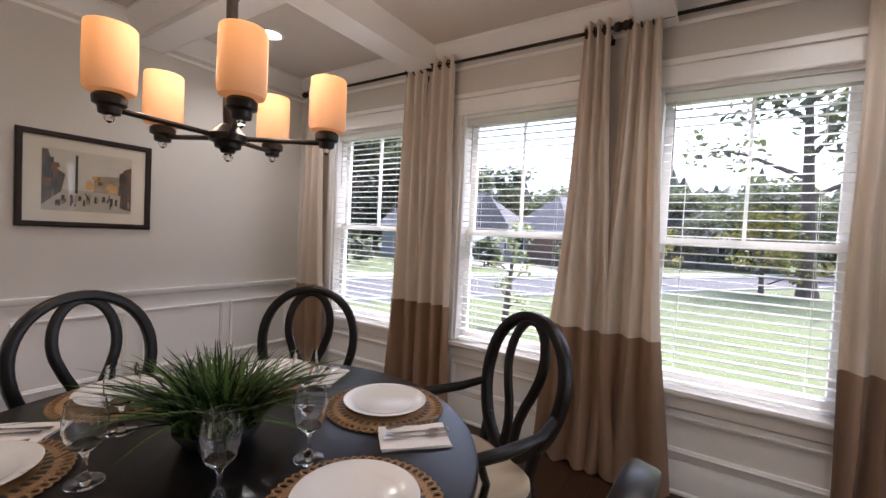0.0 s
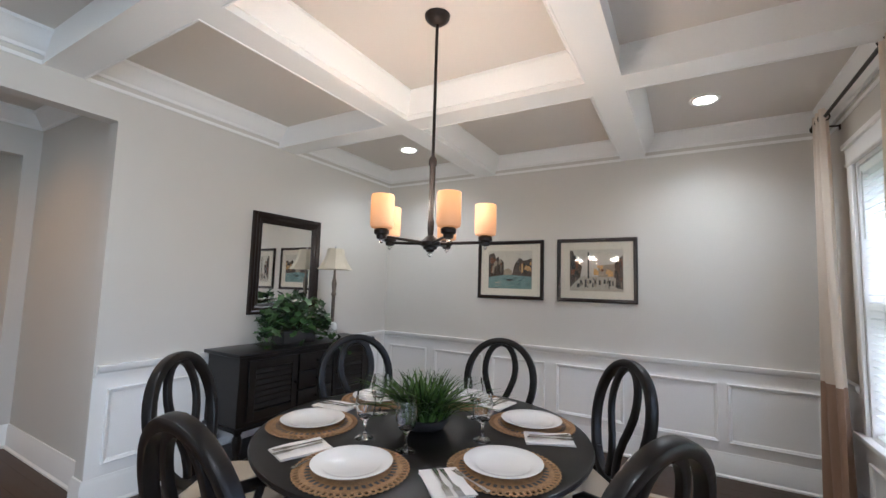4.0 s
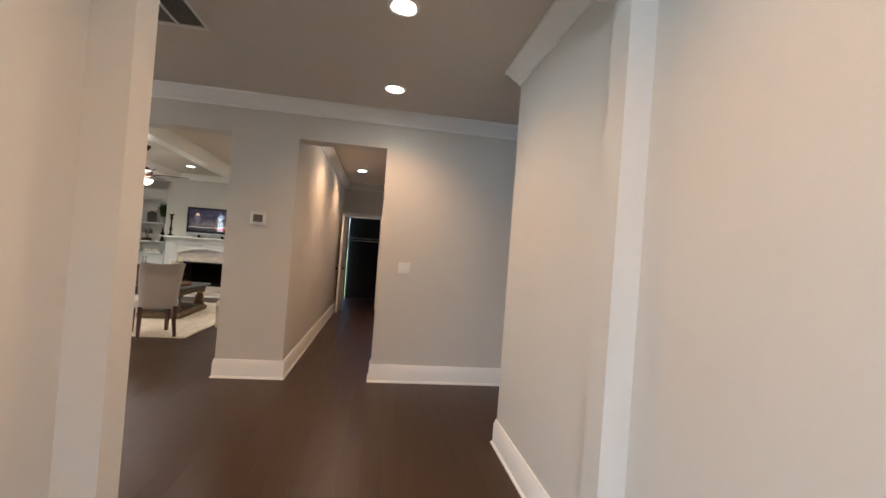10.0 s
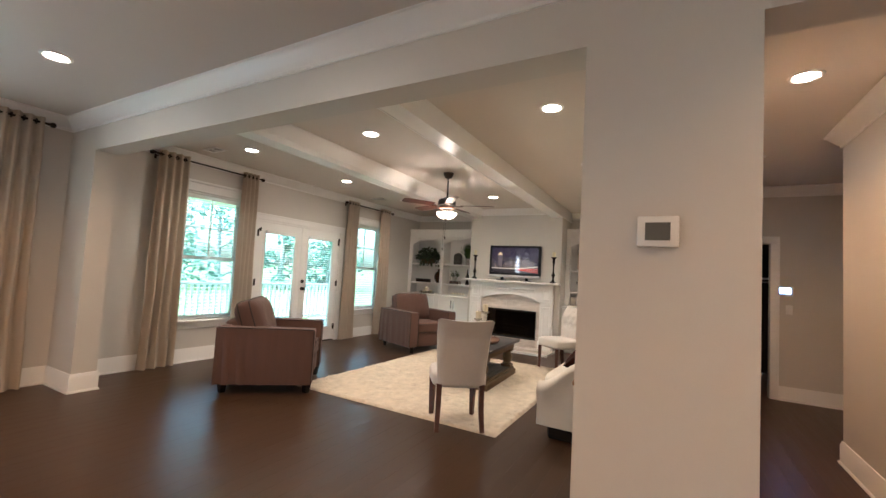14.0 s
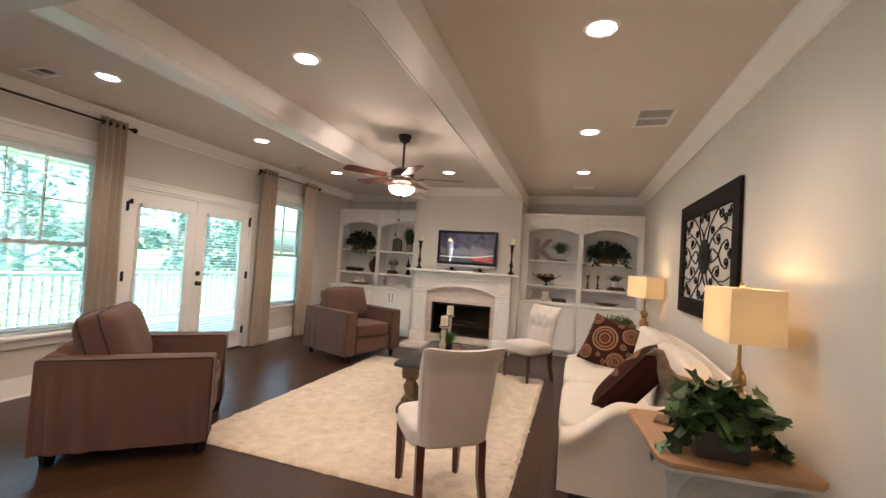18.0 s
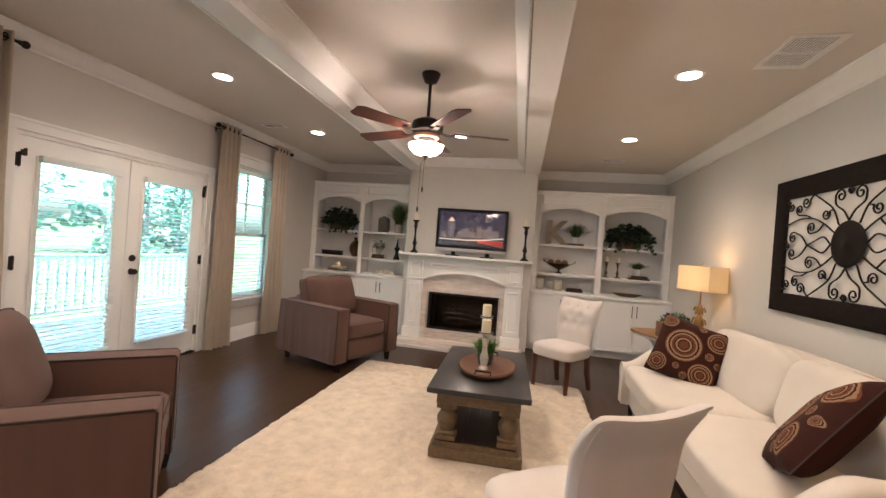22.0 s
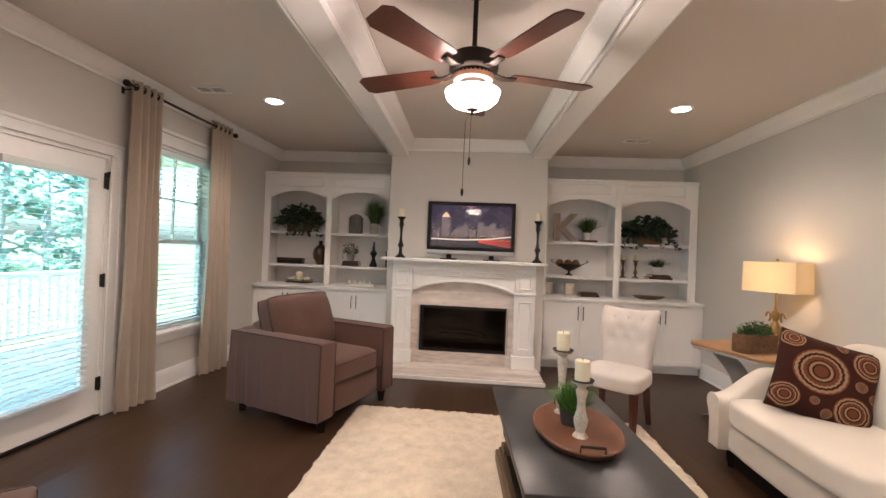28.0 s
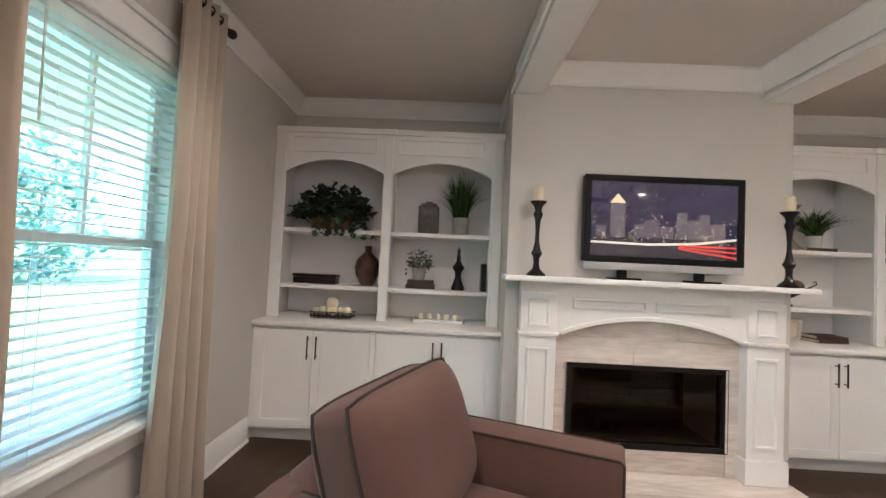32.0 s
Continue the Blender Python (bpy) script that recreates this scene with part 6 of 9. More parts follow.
mir = thing("wall_mirror", pose(-1.335, DS, 1.14, 0, 0, 180), "rectangular mirror in a dark reeded wooden frame", "mirror")
turn = Matrix(((1, 0, 0, 0), (0, 0, -1, 0), (0, 1, 0, 0), (0, 0, 0, 1)))
part("frame", Build().sweep([(0, 0.0), (0.095, 0.0), (0.094, 0.012), (0.082, 0.020), (0.070, 0.018), (0.055, 0.028), (0.035, 0.024), (0.020, 0.034), (0.0, 0.030)], [(0, 0), (0.745, 0), (0.745, 0.885), (0, 0.885)], True).moved(turn), ESPRESSO, mir, smooth=20)
part("mirror_glass", Build().box(0.09, -0.008, 0.09, 0.655, -0.004, 0.795), MIRROR, mir, "silvered mirror glass", smooth=0)

sb = thing("sideboard", pose(-1.73, -0.82, 0) @ Matrix.Diagonal((1, 1, 1.047, 1)), "black sideboard with louvered doors, three drawers and turned legs", "sideboard")
SW, SD = 1.42, 0.42
part("top", Build().box(-SW / 2 - 0.03, -SD / 2 + 0.012, 0.835, SW / 2 + 0.03, SD / 2 + 0.03, 0.86), BLACKWOOD, sb, bevel=0.006)
part("body", Build().box(-SW / 2, -SD / 2 + 0.03, 0.36, SW / 2, SD / 2 - 0.005, 0.834), BLACKWOOD, sb, bevel=0.003, seg=1)
part("base_molding", Build().box(-SW / 2 - 0.015, -SD / 2 + 0.03, 0.335, SW / 2 + 0.015, SD / 2 + 0.012, 0.359), BLACKWOOD, sb, bevel=0.005)
part("lower_shelf", Build().box(-SW / 2 + 0.01, -SD / 2 + 0.04, 0.115, SW / 2 - 0.01, SD / 2 - 0.01, 0.14), BLACKWOOD, sb, bevel=0.004, seg=1)
TURN_ = [(0.018, 0.0), (0.030, 0.012), (0.033, 0.03), (0.024, 0.055), (0.020, 0.075), (0.030, 0.09), (0.030, 0.10)]
TURN2 = [(0.026, 0.141), (0.021, 0.165), (0.030, 0.205), (0.036, 0.25), (0.030, 0.285), (0.022, 0.30), (0.032, 0.315), (0.034, 0.334)]
for sx in (-1, 1):
    for sy in (-1, 1):
        c = (sx * (SW / 2 - 0.05), sy * (SD / 2 - 0.06) + 0.01)
        part("leg", Build().lathe(TURN_ + [(0.030, 0.114)], 18, c).lathe(TURN2, 18, c), BLACKWOOD, sb)
yf = SD / 2 - 0.004
for x0, x1 in ((-0.64, -0.20), (0.20, 0.64)):
    d = Build().box(x0, yf, 0.39, x0 + 0.055, yf + 0.018, 0.805).box(x1 - 0.055, yf, 0.39, x1, yf + 0.018, 0.805).box(x0 + 0.055, yf, 0.39, x1 - 0.055, yf + 0.018, 0.45).box(x0 + 0.055, yf, 0.745, x1 - 0.055, yf + 0.018, 0.805)
    dr = part("louvered_door", d, BLACKWOOD, sb, bevel=0.002, seg=1)
    me = mesh_of("louver", Build().prism([(yf + 0.001, 0.016), (yf + 0.004, 0.020), (yf + 0.016, -0.010), (yf + 0.013, -0.014)], x0 + 0.055, x1 - 0.055, "x"), BLACKWOOD, smooth=0)
    for k in range(7):
        again("louver", me, dr, pose(0, 0, 0.477 + k * 0.0405))
    kx = x1 - 0.028 if x0 < 0 else x0 + 0.028
    part("knob", Build().lathe([(0.006, 0), (0.006, 0.012), (0.013, 0.017), (0.012, 0.026), (0, 0.029)], 14).moved(pose(kx, yf + 0.018, 0.60, -90)), BLACKMET, dr)
for k in range(3):
    z0 = 0.39 + k * 0.14
    dw = part("drawer", Build().box(-0.185, yf, z0, 0.185, yf + 0.018, z0 + 0.13), BLACKWOOD, sb, bevel=0.004)
    part("knob", Build().lathe([(0.006, 0), (0.006, 0.012), (0.013, 0.017), (0.012, 0.026), (0, 0.029)], 14).moved(pose(0, yf + 0.018, z0 + 0.065, -90)), BLACKMET, dw)

pl = thing("ivy_plant", pose(-1.66, -0.82, 0.9015), "bushy trailing ivy in a dark planter on the sideboard", "plant")
part("planter", Build().box(-0.17, -0.08, 0, 0.17, 0.08, 0.11), POTDARK, pl, bevel=0.008)
ivy(pl, random.Random(4), 0.36, 0.20, 0.30, 330, 0.042, 0.13, 12, 0.20, IVYLEAF, 0, (0.0, 0.18))


def buffet_lamp(m):
    t = thing("buffet_lamp", m, "slim pewter buffet lamp with a cream bell shade", "lamp", "buffet lamps")
    part("base", Build().lathe([(0.06, 0), (0.062, 0.008), (0.055, 0.02), (0.03, 0.028), (0.018, 0.04)], 22), CHINA, t, "white porcelain base")
    part("ball", Build().lathe([(0.02, 0.04), (0.045, 0.06), (0.055, 0.095), (0.045, 0.13), (0.02, 0.15)], 22), CHINA, t, "round white porcelain ball")
    part("column", Build().lathe([(0.016, 0.15), (0.019, 0.16), (0.016, 0.18), (0.017, 0.40), (0.025, 0.41), (0.025, 0.42), (0.016, 0.44), (0.023, 0.50), (0.025, 0.52), (0.012, 0.58), (0.009, 0.72)], 18), PEWTER, t, "antique pewter column")
    sh = [(0.172, 0.655), (0.150, 0.68), (0.118, 0.73), (0.092, 0.79), (0.078, 0.86)]
    part("shade", Build().lathe([(0.170, 0.655)] + sh, 8), SHADEOFF, t, "cream bell shade", smooth=20)
    part("finial", Build().lathe([(0.004, 0.86), (0.009, 0.872), (0.005, 0.885), (0, 0.893)], 10), SILVERPL, t)
    return t


buffet_lamp(pose(-2.12, -0.83, 0.9015))


# ---- living room: fireplace wall ----
FX = 4.635
hearth = thing("fireplace", pose(FX, -11.95, 0), "fireplace with beige marble surround, black firebox and raised marble hearth", "fireplace", kind="structure")
for y0, y1 in ((0.0, 0.2998), (0.3002, 0.592)):
    part("hearth_slab", Build().box(-0.94, y0, 0.0, 0.94, y1, 0.04), MARBLE, hearth, "polished beige marble", bevel=0.0015, seg=1)
part("hearth_edge", Build().box(-0.945, 0.5925, 0.0, 0.945, 0.604, 0.042), TRIM, hearth, "white hearth edge", bevel=0.003, seg=1)
sur = [(-0.63, -0.5475), (0.5475, 0.63)]
for x0, x1 in sur:
    for za, zb in ((0.0401, 0.397), (0.398, 0.755)):
        part("marble_slab", Build().box(x0, 0.001, za, x1, 0.022, zb), MARBLE, hearth, bevel=0.0015, seg=1)
for x0, x1, za, zb in ((-0.63, 0.08, 0.7555, 0.93), (0.081, 0.63, 0.7555, 0.93), (-0.63, -0.22, 0.931, 1.10), (-0.219, 0.63, 0.931, 1.10)):
    part("marble_slab", Build().box(x0, 0.001, za, x1, 0.022, zb), MARBLE, hearth, bevel=0.0015, seg=1)
part("marble_slab", Build().box(-0.5470, 0.001, 0.0401, 0.5470, 0.022, 0.19), MARBLE, hearth, bevel=0.002, seg=1)
fb = Build().box(-0.565, -0.55, 0.189, 0.525, -0.53, 0.755).box(-0.565, -0.53, 0.185, 0.525, 0, 0.195).box(-0.565, -0.53, 0.74, 0.525, 0, 0.752)
part("firebox", fb, FIREBRICK, hearth, "sooty dark firebox")
me = mesh_of("fire_brick", Build().box(-0.10, -0.004, -0.03, 0.10, 0.012, 0.03), FIREBRICK, bevel=0.003, seg=1)
for r in range(8):
    for c in range(6):
        again("fire_brick", me, hearth, pose(-0.53 + 0.21 * c + (0.10 if r % 2 else 0) - 0.02, -0.53, 0.225 + r * 0.066))
part("firebox_frame", Build().sweep([(0, 0.0), (0.035, 0.0), (0.035, 0.012), (0, 0.02)], [(-0.565, 0.19), (0.525, 0.19), (0.525, 0.755), (-0.565, 0.755)], True).moved(Matrix(((1, 0, 0, 0), (0, 0, 1, 0), (0, 1, 0, 0), (0, 0, 0, 1)))).moved(pose(0, 0.003, 0)), BLACKMET, hearth, "black metal firebox frame")
g = part("firebox_glass", Build().box(-0.535, -0.012, 0.22, 0.495, -0.008, 0.725), FIREGLASS, hearth, smooth=0)
gr = Build()
for k in range(6):
    x = -0.30 + k * 0.11
    gr.tube([(x, -0.32, 0.20), (x, -0.30, 0.28), (x, -0.12, 0.28), (x, -0.10, 0.33)], 0.008, 6)
gr.tube([(-0.34, -0.22, 0.28), (0.30, -0.22, 0.28)], 0.008, 6)
part("grate", gr, CASTIRON, hearth)
part("screen_rail", Build().box(-0.525, -0.030, 0.228, 0.478, -0.016, 0.240).box(0.462, -0.030, 0.2405, 0.478, -0.016, 0.715).box(-0.525, -0.030, 0.2405, -0.513, -0.016, 0.715), PEWTER, hearth, "thin pale metal screen rail", smooth=0)
for x0, y0, x1, y1, z, r in ((-0.32, -0.25, 0.25, -0.18, 0.325, 0.04), (-0.20, -0.18, 0.30, -0.26, 0.39, 0.032), (-0.28, -0.15, 0.1, -0.28, 0.385, 0.03)):
    part("log", Build().tube([(x0, y0, z), ((x0 + x1) / 2, (y0 + y1) / 2, z + 0.012), (x1, y1, z)], [r, r * 1.1, r * 0.9], 10), LOG, hearth, "charred ceramic log")

mantel = thing("mantel", pose(FX, -11.95, 0.0), "white painted mantelpiece with arched frieze and panelled pilasters", "mantel", kind="structure")
for s in (-1, 1):
    x0, x1 = sorted((s * 0.63, s * 0.875))
    pil = part("pilaster", Build().box(x0, 0.001, 0.20, x1, 0.10, 0.935), TRIM, mantel, bevel=0.003, seg=1)
    part("plinth", Build().box(x0 - 0.018, 0.001, 0.041, x1 + 0.018, 0.122, 0.199), TRIM, mantel, bevel=0.004, seg=1)
    part("plinth_cap", Build().sweep([(0, 0.2), (0, 0.228), (0.014, 0.222), (0.018, 0.2)], [(x1, 0.10), (x1, 0.101), (x0, 0.101), (x0, 0.10)][1:3]), TRIM, pil)
    mm = Matrix(((1, 0, 0, 0), (0, 0, 1, 0), (0, 1, 0, 0), (0, 0, 0, 1)))
    for za, zb in ((0.27, 0.86),):
        part("panel_molding", Build().sweep([(0, 0), (0.022, 0), (0.016, 0.012), (0.004, 0.014)], [(x0 + 0.045, za), (x1 - 0.045, za), (x1 - 0.045, zb), (x0 + 0.045, zb)], True).moved(mm).moved(pose(0, 0.10, 0)), TRIM, pil, smooth=25)
    part("capital", Build().box(x0 - 0.012, 0.001, 0.9351, x1 + 0.012, 0.118, 0.962), TRIM, mantel, bevel=0.006)
    blk = part("corner_block", Build().box(x0, 0.001, 0.9621, x1, 0.108, 1.225), TRIM, mantel, bevel=0.003, seg=1)
    part("panel_molding", Build().sweep([(0, 0), (0.02, 0), (0.015, 0.011), (0.004, 0.013)], [(x0 + 0.05, 1.0), (x1 - 0.05, 1.0), (x1 - 0.05, 1.185), (x0 + 0.05, 1.185)], True).moved(mm).moved(pose(0, 0.108, 0)), TRIM, blk, smooth=25)
arch = [(-0.629, 1.225), (-0.629, 0.945)] + [(-0.60 + 1.2 * i / 24, 0.95 + 0.125 * math.sin(math.pi * i / 24) ** 0.75) for i in range(25)] + [(0.629, 0.945), (0.629, 1.225)]
fr = part("frieze", Build().prism(arch, 0.023, 0.085), TRIM, mantel, smooth=30)
rim = [(-0.60 + 1.2 * i / 24, 0.085, 0.953 + 0.125 * math.sin(math.pi * i / 24) ** 0.75) for i in range(25)]
part("arch_molding", Build().bar(rim, 0.03, 0.016, False, (0, 1, 0)), TRIM, fr, bevel=0.004, seg=1)
for x0, x1 in ((-0.52, -0.03), (0.03, 0.52)):
    part("panel_molding", Build().sweep([(0, 0), (0.018, 0), (0.014, 0.010), (0.004, 0.012)], [(x0, 1.125), (x1, 1.125), (x1, 1.195), (x0, 1.195)], True).moved(mm).moved(pose(0, 0.085, 0)), TRIM, fr, smooth=25)
CAPP = [(0, 1.2251), (0.03, 1.2251), (0.034, 1.245), (0.055, 1.262), (0.062, 1.285), (0.095, 1.292), (0.098, 1.3), (0, 1.3)]
part("bed_molding", Build().sweep(CAPP, [(0.875, 0.001), (0.875, 0.085), (-0.875, 0.085), (-0.875, 0.001)]), TRIM, mantel, smooth=25)
part("mantel_shelf", Build().box(-1.0, 0.001, 1.3001, 1.0, 0.225, 1.335), TRIM, mantel, bevel=0.007)


def cutout_panel(b, x0, x1, z0, z1, ox0, ox1, spring, rise, y0, y1):
    """A face board with an arched opening that reaches down to z0."""
    n = 20
    left = [(x0, z0), (ox0, z0), (ox0, spring)]
    curve = [(ox0 + (ox1 - ox0) * i / n, spring + rise * math.sin(math.pi * i / n) ** 0.8) for i in range(n + 1)]
    b.box(x0, y0, z0, ox0, y1, z1).box(ox1, y0, z0, x1, y1, z1)
    for (xa, za), (xb, zb) in zip(curve, curve[1:]):
        b.add([(xa, y0, za), (xb, y0, zb), (xb, y0, z1), (xa, y0, z1), (xa, y1, za), (xb, y1, zb), (xb, y1, z1), (xa, y1, z1)],
              [(0, 1, 2, 3), (7, 6, 5, 4), (0, 4, 5, 1), (3, 2, 6, 7)])
    return b


def bookcase(x0, x1, label):
    """A built-in unit: lower cabinet with doors, worktop, arched upper shelves. It stands against the south wall and faces +y."""
    w = x1 - x0
    up = thing("bookcase", pose(x0, LS, 0.905), label, "bookcase", "built-in bookcases")
    D = 0.40
    mid = w / 2
    zt = 1.545
    ops = [(0.095, mid - 0.04), (mid + 0.04, w - 0.095)]
    part("back_panel", Build().box(0.002, 0.002, 0.001, w - 0.002, 0.016, zt), CABW, up)
    for xa, xb in ((0.002, 0.022), (mid - 0.012, mid + 0.012), (w - 0.022, w - 0.002)):
        part("side_panel", Build().box(xa, 0.0161, 0.001, xb, D - 0.022, zt), CABW, up, smooth=0)
    part("top_panel", Build().box(0.0221, 0.0161, zt - 0.02, w - 0.0221, D - 0.022, zt), CABW, up, smooth=0)
    b = Build()
    cutout_panel(b, 0.002, mid, 0.001, zt, *ops[0], 1.18, 0.11, D - 0.0219, D)
    cutout_panel(b, mid, w - 0.002, 0.001, zt, *ops[1], 1.18, 0.11, D - 0.0219, D)
    face = part("face_frame", b, CABW, up, smooth=30)
    mmx = Matrix(((1, 0, 0, 0), (0, 0, 1, 0), (0, 1, 0, 0), (0, 0, 0, 1)))
    for xa, xb in ops:
        part("panel_molding", Build().sweep([(0, 0), (0.014, 0), (0.010, 0.008), (0.003, 0.009)], [(xa + 0.06, 1.345), (xb - 0.03, 1.345), (xb - 0.03, 1.475), (xa + 0.06, 1.475)], True).moved(mmx).moved(pose(0, D, 0)), CABW, face, smooth=25)
    for xa in (0.004, mid - 0.038, w - 0.09):
        part("stile_trim", Build().box(xa + 0.004, D, 0.001, xa + 0.072, D + 0.010, zt - 0.05), CABW, face, bevel=0.003, seg=1)
    part("cornice", Build().box(0.002, D, zt - 0.045, w - 0.002, D + 0.022, zt).box(mid - 0.06, D + 0.0221, zt - 0.045, mid + 0.06, D + 0.032, zt), CABW, up, bevel=0.004, seg=1)
    for z in (0.235, 0.69):
        for xa, xb in ((0.0225, mid - 0.0125), (mid + 0.0125, w - 0.0225)):
            part("shelf", Build().box(xa, 0.0165, z, xb, D - 0.0225, z + 0.032), CABW, up, bevel=0.002, seg=1)
    wt = tagged(part("worktop", Build().box(x0 + 0.001, LS + 0.001, 0.868, x1 - 0.001, LS + 0.645, 0.904), CABW, bevel=0.006), "continuous white painted worktop under the shelves", "worktop")
    for half in (0, 1):
        c0 = x0 + half * w / 2
        cw = w / 2
        cab = thing("base_cabinet", pose(c0, LS, 0), "white shaker base cabinet with two doors and black bar handles", "cabinet", "built-in base cabinets")
        part("carcass", Build().box(0.002, 0.002, 0.10, cw - 0.002, 0.58, 0.867), CABW, cab, smooth=0)
        part("toe_kick", Build().box(0.002, 0.002, 0.0, cw - 0.002, 0.53, 0.0999), CABW, cab, smooth=0)
        part("face_frame", Build().box(0.002, 0.5801, 0.10, 0.05, 0.60, 0.867).box(cw - 0.05, 0.5801, 0.10, cw - 0.002, 0.60, 0.867).box(0.05, 0.5801, 0.10, cw - 0.05, 0.60, 0.13).box(0.05, 0.5801, 0.83, cw - 0.05, 0.60, 0.867), CABW, cab, smooth=0)
        dw = (cw - 0.085) / 2
        for k in (0, 1):
            a = 0.0405 + k * (dw + 0.004)
            door = part("door", Build().box(a, 0.601, 0.12, a + dw, 0.613, 0.845), CABW, cab, smooth=0)
            st = Build().box(a, 0.6131, 0.12, a + 0.06, 0.621, 0.845).box(a + dw - 0.06, 0.6131, 0.12, a + dw, 0.621, 0.845).box(a + 0.06, 0.6131, 0.12, a + dw - 0.06, 0.621, 0.18).box(a + 0.06, 0.6131, 0.785, a + dw - 0.06, 0.621, 0.845)
            part("shaker_frame", st, CABW, door, smooth=0)
            hx = a + dw - 0.03 if k == 0 else a + 0.03
            hb = Build().tube([(hx, 0.65, 0.635), (hx, 0.65, 0.805)], 0.0055, 8).tube([(hx, 0.621, 0.655), (hx, 0.65, 0.655)], 0.004, 6).tube([(hx, 0.621, 0.785), (hx, 0.65, 0.785)], 0.004, 6)
            part("bar_handle", hb, BLACKMET, door, "black bar handle")
    return up


bookcase(5.60, LE, "white built-in bookcase with arched tops and filled shelves")
bookcase(LW, 3.65, "white built-in bookcase with arched tops and filled shelves")

# television on the mantel
tv = thing("television", pose(4.565, -11.87, 1.336), "flat black television on the mantel showing a city skyline at night", "television")
part("bezel", Build().sweep([(0, 0), (0.046, 0), (0.044, 0.010), (0.004, 0.014), (0, 0.010)], [(-0.535, 0.115), (0.535, 0.115), (0.535, 0.71), (-0.535, 0.71)], True).moved(Matrix(((1, 0, 0, 0), (0, 0, 1, 0), (0, 1, 0, 0), (0, 0, 0, 1)))), BLACKPL, tv, "glossy black bezel")
part("housing", Build().box(-0.533, -0.065, 0.117, 0.533, 0.0, 0.708), BLACKPL, tv, bevel=0.006)
part("speaker_bar", Build().box(-0.535, -0.05, 0.065, 0.535, 0.012, 0.114), SILVERPL, tv, "silver speaker bar", bevel=0.006)
for sx in (-1, 1):
    part("foot", Build().box(sx * 0.26 - 0.10, -0.05, 0.0, sx * 0.26 + 0.10, 0.06, 0.014).box(sx * 0.26 - 0.03, -0.045, 0.014, sx * 0.26 + 0.03, -0.01, 0.0649), BLACKPL, tv, bevel=0.004, seg=1)


def glow(name, col, s):
    return mat(name, tuple(min(c, 0.9) for c in col), 0.25, var=0.12, scale=25, fine=90, bump=0, emit=s, emit_col=col)


SCR = mat("screen dusk sky", (0.008, 0.007, 0.009), 0.12, var=0.2, scale=6, fine=40, bump=0, spec=0.3, emit=0.0045, emit_col=(0.45, 0.33, 0.55))
SCRD = glow("screen dark city", (0.02, 0.016, 0.022), 0.040)
SCRB = glow("screen building", (0.10, 0.080, 0.085), 0.040)
SCRG = glow("screen warm light", (0.85, 0.62, 0.36), 0.030)
SCRR = glow("screen red light trail", (0.75, 0.06, 0.04), 0.022)
SCRW = glow("screen white light trail", (0.8, 0.7, 0.55), 0.030)
# screen picture, in plan: x runs to the viewer's left
part("screen", Build().box(-0.490, 0.0, 0.160, 0.490, 0.003, 0.666), SCR, tv, "dusky purple night sky picture", smooth=0)
part("screen_city", Build().box(-0.489, 0.0031, 0.161, 0.489, 0.0036, 0.30), SCRD, tv, smooth=0)
rng = random.Random(8)
for x, w, z in ((0.31, 0.10, 0.52), (0.16, 0.08, 0.38), (0.08, 0.10, 0.41), (-0.02, 0.09, 0.37), (-0.12, 0.07, 0.47), (-0.20, 0.08, 0.42), (-0.27, 0.07, 0.46), (-0.36, 0.10, 0.40), (0.42, 0.07, 0.36)):
    part("screen_building", Build().box(x - w / 2, 0.0037, 0.29, x + w / 2, 0.0041, z), SCRB, tv, smooth=0)
part("screen_spire", Build().prism([(0.255, 0.52), (0.365, 0.52), (0.31, 0.585)], 0.0037, 0.0042), SCRG, tv, smooth=0)
lt = Build()
for i in range(110):
    x, z = rng.uniform(-0.475, 0.475), rng.choice((rng.uniform(0.25, 0.32), rng.uniform(0.27, 0.45)))
    lt.box(x - 0.004, 0.0042, z - 0.003, x + 0.004, 0.0045, z + 0.003)
tagged(part("screen_light", lt, SCRG, tv, smooth=0), kind="stuff")
part("screen_trail", Build().bar([(-0.485, 0.0044, 0.30), (-0.2, 0.0044, 0.26), (0.1, 0.0044, 0.245), (0.485, 0.0044, 0.25)], 0.014, 0.0006, False, (0, 1, 0)), SCRW, tv, smooth=0)
for dz in (0.0, 0.022, 0.044):
    part("screen_trail", Build().bar([(-0.485, 0.0044, 0.175 + dz * 1.6), (-0.3, 0.0044, 0.20 + dz), (-0.1, 0.0044, 0.225 + dz * 0.5)], 0.012, 0.0006, False, (0, 1, 0)), SCRR, tv, smooth=0)


g = part("screen_glass", Build().box(-0.489, 0.0055, 0.161, 0.489, 0.0075, 0.665), TVGLASS, tv, "shiny screen glass", smooth=0)
g.visible_shadow = False


